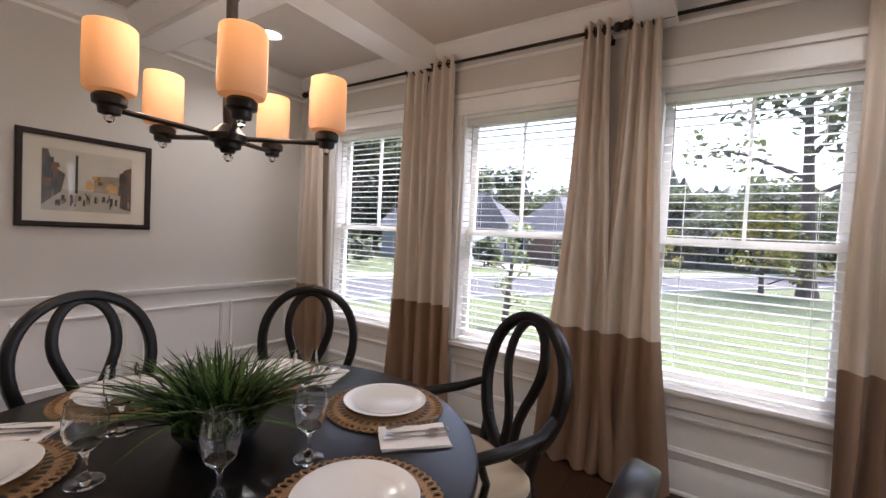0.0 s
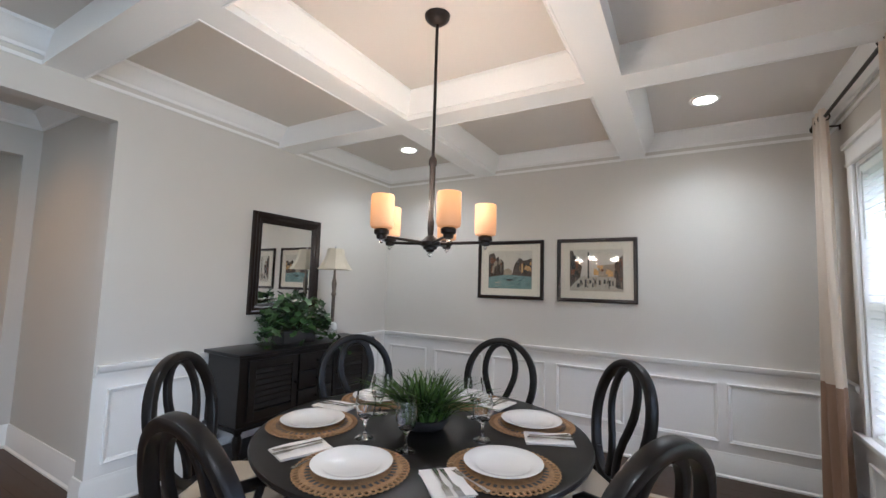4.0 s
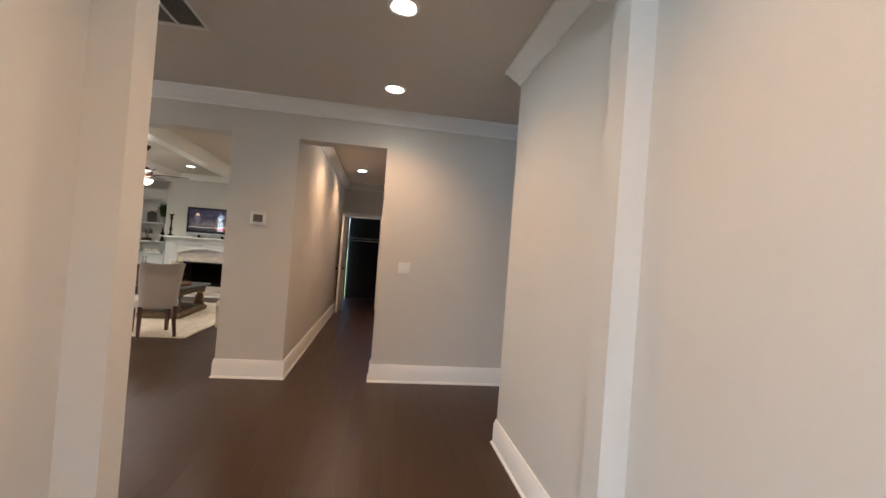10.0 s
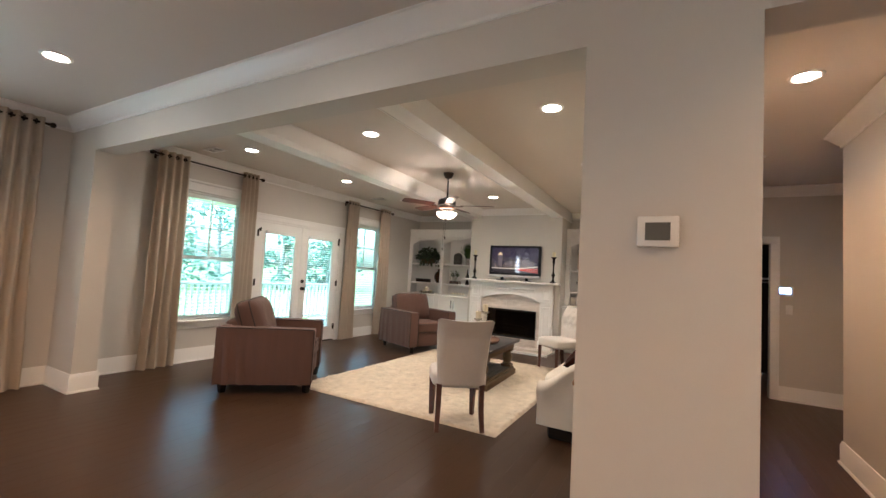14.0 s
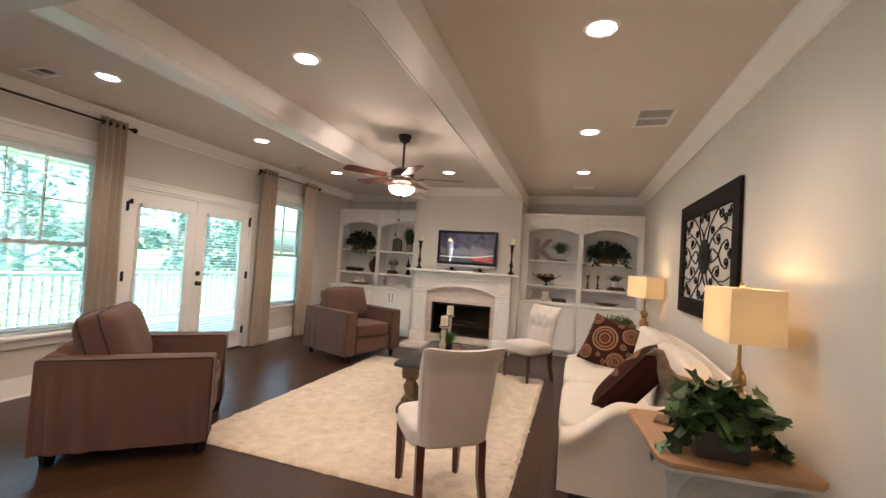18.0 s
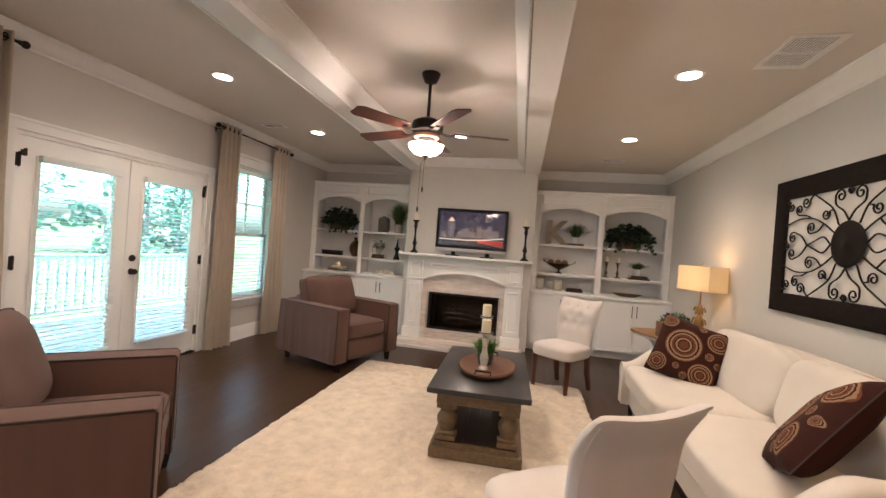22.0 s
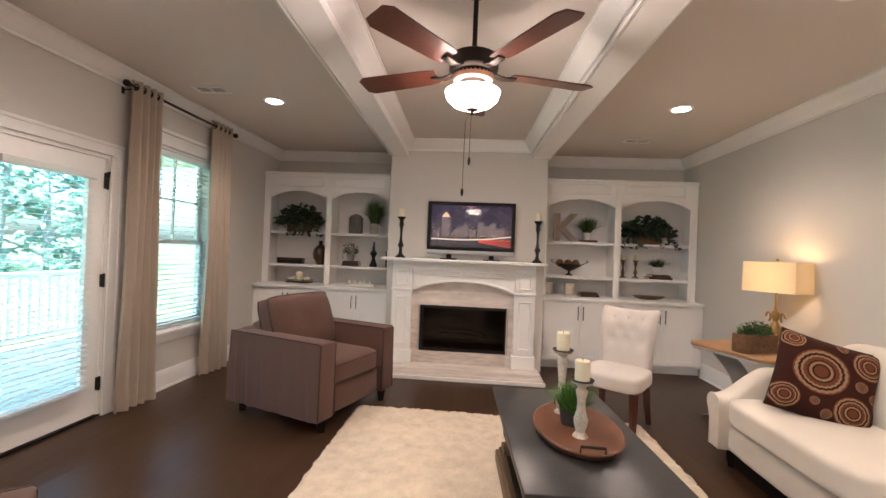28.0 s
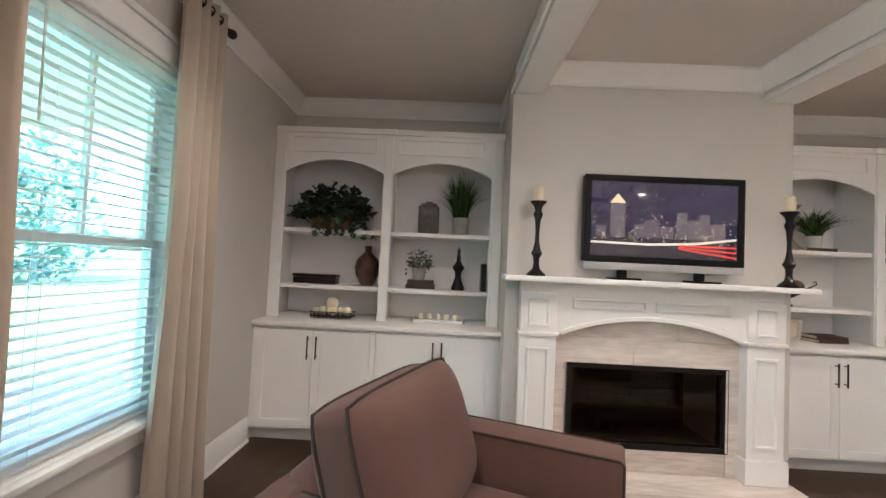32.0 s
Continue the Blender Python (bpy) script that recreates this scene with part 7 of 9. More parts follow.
def candlestick(m, h, label, group, material=BLACKWOOD, r=0.055, candle=0.10, cr=0.032):
    t = thing("candlestick", m, label, "candle holder", group)
    p = [(r, 0), (r * 1.02, 0.02), (r * 0.85, 0.04), (r * 0.42, 0.09), (r * 0.30, 0.16), (r * 0.34, 0.24), (r * 0.62, 0.30), (r * 0.40, 0.36), (r * 0.24, 0.46), (r * 0.22, 0.60), (r * 0.30, 0.74), (r * 0.52, 0.82), (r * 0.34, 0.88), (r * 0.50, 0.94), (r * 0.86, 0.985), (r * 0.88, 1.0)]
    part("stick", Build().lathe([(a, z * h) for a, z in p], 20), material, t)
    if candle:
        part("candle", Build().lathe([(cr, h + 0.0005), (cr, h + candle - 0.006), (cr * 0.9, h + candle), (cr * 0.5, h + candle - 0.004), (0, h + candle - 0.005)], 20), WAX, t, "ivory pillar candle")
        part("wick", Build().tube([(0, 0, h + candle - 0.006), (0.002, 0, h + candle + 0.008)], 0.0012, 5), BLACKMET, t)
    return t


for x in (3.76, 5.42):
    candlestick(pose(x, -11.83, 1.336), 0.50, "tall black turned candlestick with an ivory candle on the mantel", "mantel candlesticks", BLACKWOOD, 0.062)

# ---- things on the shelves ----
Z1, Z2, Z3 = 0.906, 1.173, 1.628
YB = LS + 0.21


def pot(t, r0, r1, h, material):
    part("pot", Build().lathe([(r0, 0), (r1, h), (r1 * 0.9, h), (r1 * 0.85, h * 0.85), (0, h * 0.84)], 22), material, t)


def ivy_box(m, seed, label):
    t = thing("shelf_ivy", m, label, "plant", "shelf plants")
    part("planter", Build().box(-0.16, -0.07, 0, 0.16, 0.07, 0.10), BASKET, t, "brown wooden planter", bevel=0.008)
    ivy(t, random.Random(seed), 0.345, 0.15, 0.25, 420, 0.046, 0.13, 12, 0.15, DARKLEAF, 0, (0, 0.10))
    return t


ivy_box(pose(7.02, YB, Z3), 31, "dark green ivy in a brown wooden planter")
ivy_box(pose(2.21, YB, Z3), 32, "dark green ivy spilling from a shelf planter")
urn = thing("tin_urn", pose(6.20, YB, Z3), "grey patterned lidded tin canister", "canister")
part("body", Build().box(-0.085, -0.06, 0, 0.085, 0.06, 0.24), RIVETED, urn, bevel=0.012)
part("lid", Build().box(-0.065, -0.045, 0.2401, 0.065, 0.045, 0.262).box(-0.03, -0.02, 0.262, 0.03, 0.02, 0.28), RIVETED, urn, bevel=0.005)
part("relief", Build().lathe([(0.05, 0), (0.05, 0.006), (0.035, 0.008), (0.030, 0.004), (0, 0.005)], 16).moved(pose(0, 0.06, 0.12, -90)), RIVETED, urn)
gp = thing("potted_grass", pose(5.93, YB, Z3), "tall green grass in a pale stone pot", "plant")
pot(gp, 0.060, 0.072, 0.15, STONE)
grass(gp, random.Random(41), 420, 0.06, 0.43, 0.20, 0.13, 0.0046)
bx = thing("keepsake_box", pose(7.13, YB, Z2), "long dark carved wooden box", "box")
part("body", Build().box(-0.18, -0.06, 0, 0.18, 0.06, 0.055), ESPRESSO, bx, bevel=0.006)
part("lid", Build().box(-0.186, -0.066, 0.0552, 0.186, 0.066, 0.08), ESPRESSO, bx, bevel=0.008)
vs = thing("vase", pose(6.70, YB, Z2), "tall glossy brown bottle vase", "vase")
part("body", Build().lathe([(0.05, 0), (0.058, 0.01), (0.098, 0.09), (0.108, 0.155), (0.092, 0.22), (0.045, 0.27), (0.026, 0.29), (0.027, 0.32), (0.034, 0.335), (0.026, 0.335), (0.02, 0.30)], 28), VASE, vs)


def book(m, w, d, h, material):
    t = thing("book", m, "closed hardback book lying flat", "book", "books on the shelves")
    part("cover", Build().box(-w / 2, -d / 2, 0, w / 2, d / 2, 0.003).box(-w / 2, -d / 2, h - 0.003, w / 2, d / 2, h).box(-w / 2, d / 2 - 0.003, 0.003, w / 2, d / 2, h - 0.003), material, t, bevel=0.001, seg=1)
    part("pages", Build().box(-w / 2 + 0.004, -d / 2 + 0.004, 0.0031, w / 2 - 0.004, d / 2 - 0.0031, h - 0.0031), PAPER, t, smooth=0)
    return t


def small_plant(m, label, potm, kind, seed, n=110, r=0.085, h=0.11, leafm=None, size=0.018):
    t = thing("potted_plant", m, label, "plant", "shelf plants")
    pot(t, 0.046, 0.060, 0.10, potm)
    if kind == "fern":
        grass(t, random.Random(seed), n, 0.045, h, r * 1.5, 0.085, 0.0075, leafm)
    else:
        ivy(t, random.Random(seed), r, r, h, n, size, 0.115, 0, 0.1, leafm or IVYLEAF, 1)
    return t


for i, (w, z) in enumerate(((0.24, 0), (0.22, 0.035))):
    book(pose(6.24, YB, Z2 + z), w, 0.16, 0.034, BOOKA)
small_plant(pose(6.26, YB, Z2 + 0.07), "leafy sage-coloured plant in a grey pot on books", STONE, "bush", 51, 130, 0.12, 0.15, mat("sage leaf", (0.10, 0.13, 0.07), 0.6, var=0.4, island=True, bump=0), 0.022)
fin = thing("finial_ornament", pose(5.93, YB, Z2), "black turned spire ornament", "ornament")
part("body", Build().lathe([(0.055, 0), (0.055, 0.02), (0.04, 0.06), (0.024, 0.11), (0.028, 0.15), (0.048, 0.18), (0.050, 0.195), (0.030, 0.22), (0.016, 0.25), (0.020, 0.28), (0.012, 0.30), (0.014, 0.33), (0, 0.37)], 20), BLACKWOOD, fin)
bk = thing("book", pose(5.72, YB, Z2), "dark book standing upright", "book", "books on the shelves")
part("cover", Build().box(-0.022, -0.075, 0, -0.019, 0.075, 0.23).box(0.019, -0.075, 0, 0.022, 0.075, 0.23).box(-0.019, 0.072, 0, 0.019, 0.075, 0.23), BLACKWOOD, bk)
part("pages", Build().box(-0.0188, -0.072, 0.003, 0.0188, 0.0718, 0.226), PAPER, bk)
wb_ = thing("wire_basket", pose(6.94, YB + 0.12, Z1), "brass wire tray holding white decorative balls", "tray")
part("tray", Build().box(-0.16, -0.06, 0.012, 0.16, 0.06, 0.018), BRONZE, wb_)
wr = Build()
for z in (0.02, 0.05):
    wr.tube([(-0.17, -0.065, z), (0.17, -0.065, z), (0.17, 0.065, z), (-0.17, 0.065, z)], 0.003, 6, True)
for i in range(11):
    for y in (-0.065, 0.065):
        wr.tube([(-0.16 + 0.032 * i, y, 0.0), (-0.16 + 0.032 * i, y, 0.05)], 0.002, 5)
part("wire", wr, BRONZE, wb_)
for x, y, z, r in ((-0.12, 0, 0.055, 0.036), (0.0, 0.01, 0.058, 0.04), (0.01, -0.01, 0.115, 0.05), (0.08, 0.0, 0.055, 0.037), (0.135, 0.01, 0.05, 0.032), (-0.06, -0.02, 0.052, 0.033)):
    o = thing("decorative_ball", wb_.matrix_basis @ pose(x, y, z), "white textured decorative ball in the wire tray", "ball", "decorative balls")
    bb = Build()
    bb.lathe([(r * math.sin(math.pi * k / 12), -r * math.cos(math.pi * k / 12)) for k in range(13)], 18)
    part("ball", bb, WHITEWASH if x > 0.1 else WAX, o)
ct = thing("candle_tray", pose(6.08, YB + 0.13, Z1), "long white ceramic tray", "tray")
part("tray", Build().prism([(-0.20, -0.06), (0.20, -0.06), (0.215, 0), (0.20, 0.06), (-0.20, 0.06), (-0.215, 0)], 0.0, 0.03, "z"), CHINA, ct, bevel=0.008)
for k in range(5):
    o = thing("small_candle", pose(6.08 - 0.14 + 0.07 * k, YB + 0.13, Z1 + 0.0302), "small cream tea candle on the white tray", "candle", "tea candles")
    part("wax", Build().lathe([(0.02, 0), (0.021, 0.028), (0.017, 0.04), (0, 0.042)], 14), WAX, o)

# right-hand shelves
kl = thing("letter_k", pose(3.30, YB + 0.02, Z3, 0, 0, 180), "large weathered pale wooden letter K", "letter")
kc = bpy.data.curves.new("letter", "FONT")
kc.body, kc.size, kc.extrude, kc.align_x, kc.bevel_depth = "K", 0.54, 0.022, "CENTER", 0.002
kc.offset = 0.012
ko = new("letter_source", kc)
dg = bpy.context.evaluated_depsgraph_get()
km = bpy.data.meshes.new_from_object(ko.evaluated_get(dg))
bpy.data.objects.remove(ko)
km.materials.clear()
km.materials.append(mat("weathered pale letter wood", (0.29, 0.24, 0.185), 0.7, var=0.3, scale=12, fine=60, bump=0.3))
km.transform(Matrix(((1.0, 0, 0, 0), (0, 0, -1, 0), (0, 1, 0, 0), (0, 0, 0, 1))))
again("letter_shape", km, kl)
for i, (x, y, z) in enumerate(((3.0, YB, Z3),)):
    book(pose(x, y, z), 0.24, 0.17, 0.03, BOOKA)
small_plant(pose(3.0, YB, Z3 + 0.031), "green fern in a white pot on a book", CHINA, "fern", 61, 240, 0.19, 0.26)
fbw = thing("fruit_bowl", pose(3.22, YB, Z2), "bronze footed bowl with curled handles", "bowl")
part("bowl", Build().lathe([(0.05, 0), (0.052, 0.012), (0.016, 0.03), (0.014, 0.055), (0.06, 0.078), (0.145, 0.125), (0.18, 0.155), (0.172, 0.155), (0.135, 0.13), (0.0, 0.09)], 26, sy=0.7), BRONZE, fbw)
for s in (-1, 1):
    part("handle", Build().tube([(s * 0.17, 0, 0.15), (s * 0.215, 0, 0.17), (s * 0.25, 0, 0.19), (s * 0.24, 0, 0.212), (s * 0.22, 0, 0.20)], 0.005, 6), BRONZE, fbw)
for x, y in ((-0.085, 0), (0.02, 0.012), (0.126, 0)):
    o = thing("decorative_ball", pose(3.22 + x, YB + y, Z2 + 0.165), "dark brown woven decorative ball in the bowl", "ball", "decorative balls")
    part("ball", Build().lathe([(0.053 * math.sin(math.pi * k / 10), -0.053 * math.cos(math.pi * k / 10)) for k in range(11)], 16), BASKET, o)
for x in (3.50, 3.22):
    f = thing("photo_frame", pose(x, YB + 0.06, Z1, -8, 0, 0), "small white empty photo frame", "photo frame", "photo frames")
    part("frame", Build().sweep([(0, 0), (0.028, 0), (0.024, 0.012), (0, 0.014)], [(-0.06, 0), (0.06, 0), (0.06, 0.17), (-0.06, 0.17)], True).moved(Matrix(((1, 0, 0, 0), (0, 0, 1, 0), (0, 1, 0, 0), (0, 0, 0, 1)))), WHITEWASH, f)
    part("backing", Build().box(-0.034, -0.001, 0.026, 0.034, 0.004, 0.144), PAPER, f)
for i, z in enumerate((0, 0.028)):
    book(pose(2.98, YB + 0.08, Z1 + z, 0, 0, 5 - 9 * i), 0.25 - 0.02 * i, 0.17, 0.027, BOOKA)
for x, h in ((2.51, 0.24), (2.345, 0.235)):
    candlestick(pose(x, YB, Z2), h, "short brown turned candlestick with an ivory candle", "shelf candlesticks", WEATHERED, 0.048, 0.075, 0.026)
for i, z in enumerate((0, 0.03)):
    book(pose(2.05, YB, Z2 + z, 0, 0, 4 * i), 0.30 - 0.06 * i, 0.18, 0.029, BOOKA)
small_plant(pose(2.06, YB, Z2 + 0.06), "small fern in a white pot on stacked books", CHINA, "fern", 62, 130, 0.12, 0.14)
dt = thing("dough_tray", pose(2.2, YB + 0.1, Z1), "long shallow grey wooden tray", "tray")
part("tray", Build().lathe([(0.10, 0), (0.14, 0.01), (0.22, 0.045), (0.212, 0.047), (0.13, 0.018), (0, 0.014)], 28, sy=0.35), WEATHERED, dt)


# ---- ceiling fan ----
fan = thing("ceiling_fan", pose(4.55, -8.90, 0), "bronze five-blade ceiling fan with a lit glass bowl", "ceiling fan")
part("canopy", Build().lathe([(0.02, H - 0.085), (0.05, H - 0.07), (0.072, H - 0.02), (0.074, H - 0.001)], 26), BRONZE, fan)
part("downrod", Build().lathe([(0.013, 2.47), (0.013, H - 0.08)], 12), BRONZE, fan)
part("motor", Build().lathe([(0.05, 2.33), (0.11, 2.345), (0.125, 2.36), (0.128, 2.40), (0.118, 2.43), (0.07, 2.455), (0.03, 2.47)], 32), BRONZE, fan)
part("vent_ring", Build().lathe([(0.075, 2.302), (0.10, 2.306), (0.105, 2.326), (0.07, 2.332)], 32), COPPER, fan, "pale copper vent ring")
part("light_kit", Build().lathe([(0.030, 2.16), (0.030, 2.27), (0.060, 2.285), (0.07, 2.301)], 24), BRONZE, fan)
me = mesh_of("rib", Build().bar([(0.062, 0, 2.304), (0.088, 0, 2.312), (0.104, 0, 2.332)], 0.007, 0.006), COPPER, smooth=30)
for k in range(30):
    again("rib", me, fan, pose(0, 0, 0, 0, 0, 12 * k))
bowl = part("glass_bowl", Build().lathe([(0.0, 2.160), (0.05, 2.165), (0.10, 2.185), (0.132, 2.215), (0.142, 2.25), (0.136, 2.25)], 32), FANGLASS, fan, "lit frosted glass bowl")
bowl.visible_shadow = False
part("bowl_finial", Build().lathe([(0.0, 2.13), (0.012, 2.138), (0.008, 2.15), (0.018, 2.1585), (0.0, 2.1595)], 14), BRONZE, fan)
for dx, z0 in ((0.035, 1.757), (0.006, 1.916)):
    ch_ = part("pull_chain", Build().tube([(dx * 0.35, 0.0, 2.133), (dx * 0.9, 0.0, 2.10), (dx, 0.0, z0)], 0.0016, 5), BRONZE, fan)
    part("pull", Build().lathe([(0.004, z0 - 0.04), (0.009, z0 - 0.02), (0.005, z0)], 10, (dx, 0.0)), BRONZE, ch_, "dark wooden pull")
for k in range(5):
    a = 72 * k + 54
    m = pose(0, 0, 2.375, 0, 0, a)
    part("blade_iron", Build().bar([(0.10, 0, -0.02), (0.16, 0, -0.035), (0.23, 0, -0.03)], 0.045, 0.008), BRONZE, fan, bevel=0.002, at=m)
    bl_ = Build().prism([(0.20, -0.055), (0.26, -0.064), (0.62, -0.075), (0.66, -0.05), (0.66, 0.05), (0.62, 0.075), (0.26, 0.064), (0.20, 0.055)], -0.003, 0.004, "z").moved(pose(0, 0, -0.02, 11, 0, 0))
    part("blade", bl_, CHERRY, fan, "dark cherry wooden blade", bevel=0.0015, seg=1, at=m)
lamp("fan_bulb", "POINT", (4.55, -8.90, 2.215), FAN_WATTS * 2.2, (1.0, 0.80, 0.62), 0.06)


# ---- living room: rug and seating ----
rg = thing("area_rug", pose(4.27, -8.87, 0), "thick cream shag area rug on the dark floor", "rug")
rb = Build()
rr = random.Random(77)
NX, NY = 120, 150
for j in range(NY + 1):
    for i in range(NX + 1):
        u, v = i / NX, j / NY
        x, y = (u - 0.5) * 2.46, (v - 0.5) * 3.16
        e = min(u, 1 - u, v, 1 - v)
        x += rr.uniform(-0.012, 0.012) if 0 < e else rr.uniform(-0.014, 0.014)
        y += rr.uniform(-0.012, 0.012) if 0 < e else rr.uniform(-0.014, 0.014)
        z = 0.006 if e == 0 else 0.026 + rr.uniform(-0.008, 0.008) + 0.003 * math.sin(9 * u + 4 * v)
        rb.v.append((x, y, z))
for j in range(NY):
    for i in range(NX):
        k = j * (NX + 1) + i
        rb.f.append((k, k + 1, k + NX + 2, k + NX + 1))
part("rug_surface", rb, RUG, rg, smooth=80)
part("backing", Build().box(-1.23, -1.58, 0.0005, 1.23, 1.58, 0.006), RUG, rg)


def armchair(m):
    """A track-arm club chair; it faces +y."""
    t = thing("armchair", m, "brown striped club armchair with dark piping and black feet", "armchair", "pair of club armchairs")
    W, D = 1.01, 1.03
    weld(part("base", puff(Build(), (0, -0.01, 0.22), (W - 0.30, D - 0.10, 0.24), 14, 6), BROWN, t, smooth=50))
    for sx in (-1, 1):
        ab = Build().box(sx * W / 2 - sx * 0.172, -D / 2 + 0.004, 0.105, sx * W / 2, D / 2 - 0.032, 0.695)
        ab.v = [(x + sx * 0.012 * (0.695 - z) / 0.59 if abs(x) > W / 2 - 0.01 else x, y, z) for x, y, z in ab.v]
        arm = part("arm", ab, BROWN, t, bevel=0.014, seg=3, smooth=50)
        sp = Build()
        sp.grid(61, 13, lambda u, v: (sx * (W / 2 + 0.010 * (1 - v) + 0.004 + (0.009 + 0.007 * math.sin(5 * u + sx)) * min(1, (1 - v) * 2.2) * math.sin(2.6 * math.sin(5.3 * u + 0.7) + 44 * u + 1.3 * v)),
                                      (D / 2 - 0.042) - (D - 0.060) * (u if sx < 0 else 1 - u), 0.108 + 0.575 * v))
        side = part("side_panel", sp, BROWN, arm, "loosely gathered side cloth", smooth=80)
        solidify(side.data, 0.003)
        xo, xi = sx * (W / 2 - 0.003), sx * (W / 2 - 0.169)
        for x in (xo, xi):
            part("piping", Build().tube([(x, -D / 2 + 0.02, 0.692), (x, D / 2 - 0.05, 0.692), (x, D / 2 - 0.036, 0.68), (x + (sx * 0.010 if x == xo else 0), D / 2 - 0.034, 0.12)], 0.006, 6), PIPING, arm)
    weld(part("back", puff(Build(), (0, -D / 2 + 0.13, 0.44), (W - 0.335, 0.20, 0.62), 12, 8), BROWN, t, smooth=50))
    weld(part("back_panel", puff(Build(), (0, -D / 2 + 0.06, 0.405), (W - 0.06, 0.12, 0.60), 14, 8), BROWN, t, smooth=50))
    sc = weld(part("seat_cushion", puff(Build(), (0, 0.11, 0.42), (W - 0.345, 0.72, 0.19), 7, 10), BROWN, t, smooth=60))
    for z in (0.35, 0.487):
        part("piping", Build().tube([(-W / 2 + 0.20, 0.463, z), (W / 2 - 0.20, 0.463, z)], 0.005, 6), PIPING, sc)
    for x in (-W / 2 + 0.185, W / 2 - 0.185):
        part("piping", Build().tube([(x, 0.475, 0.345), (x, 0.478, 0.12)], 0.005, 6), PIPING, sc)
    cm = pose(0, -0.235, 0.725, 19, 0.5, 0)
    hw, hh = (W - 0.27) / 2, 0.25
    cb = Build()

    def pad(u, v, s):
        a, c = 2 * u - 1, 2 * v - 1
        x, z = hw * a * (1 - 0.05 * abs(c) ** 5), hh * c * (1 - 0.06 * abs(a) ** 5)
        y = s * (0.062 + 0.098 * ((1 - a ** 4) * (1 - c ** 4)) ** 0.6) - 0.012 * math.exp(-((a - 0.25) / 0.3) ** 2 - (c / 0.5) ** 2)
        return cm @ Vector((x, y, z))

    n_ = 19
    cb.grid(n_, n_, lambda u, v: pad(u, v, 1)).grid(n_, n_, lambda u, v: pad(u, v, -1))
    k_ = n_ * n_
    for q in range(n_ - 1):
        for r0, r1 in ((q, q + 1), ((n_ - 1) * n_ + q, (n_ - 1) * n_ + q + 1), (q * n_, (q + 1) * n_), (q * n_ + n_ - 1, (q + 1) * n_ + n_ - 1)):
            cb.f.append((r0, r1, k_ + r1, k_ + r0))
    bc = part("back_cushion", cb, BROWN, t, smooth=60)
    rim = [(i / 12, 0) for i in range(12)] + [(1, i / 12) for i in range(12)] + [(1 - i / 12, 1) for i in range(12)] + [(0, 1 - i / 12) for i in range(12)]
    for s_ in (-1, 1):
        part("piping", Build().tube([tuple(pad(u, v, s_)) for u, v in rim], 0.0065, 6, True), PIPING, bc)
    for sx in (-1, 1):
        for y in (-D / 2 + 0.08, D / 2 - 0.09):
            part("foot", Build().lathe([(0.036, 0), (0.052, 0.105)], 4, (sx * (W / 2 - 0.10), y)), BLACKWOOD, t, smooth=0)
    return t


a1 = armchair(pose(5.816, -7.22, 0.0, 0, 0, 130))
copy_thing(a1, pose(5.89, -10.44, 0.0, 0, 0, 69))


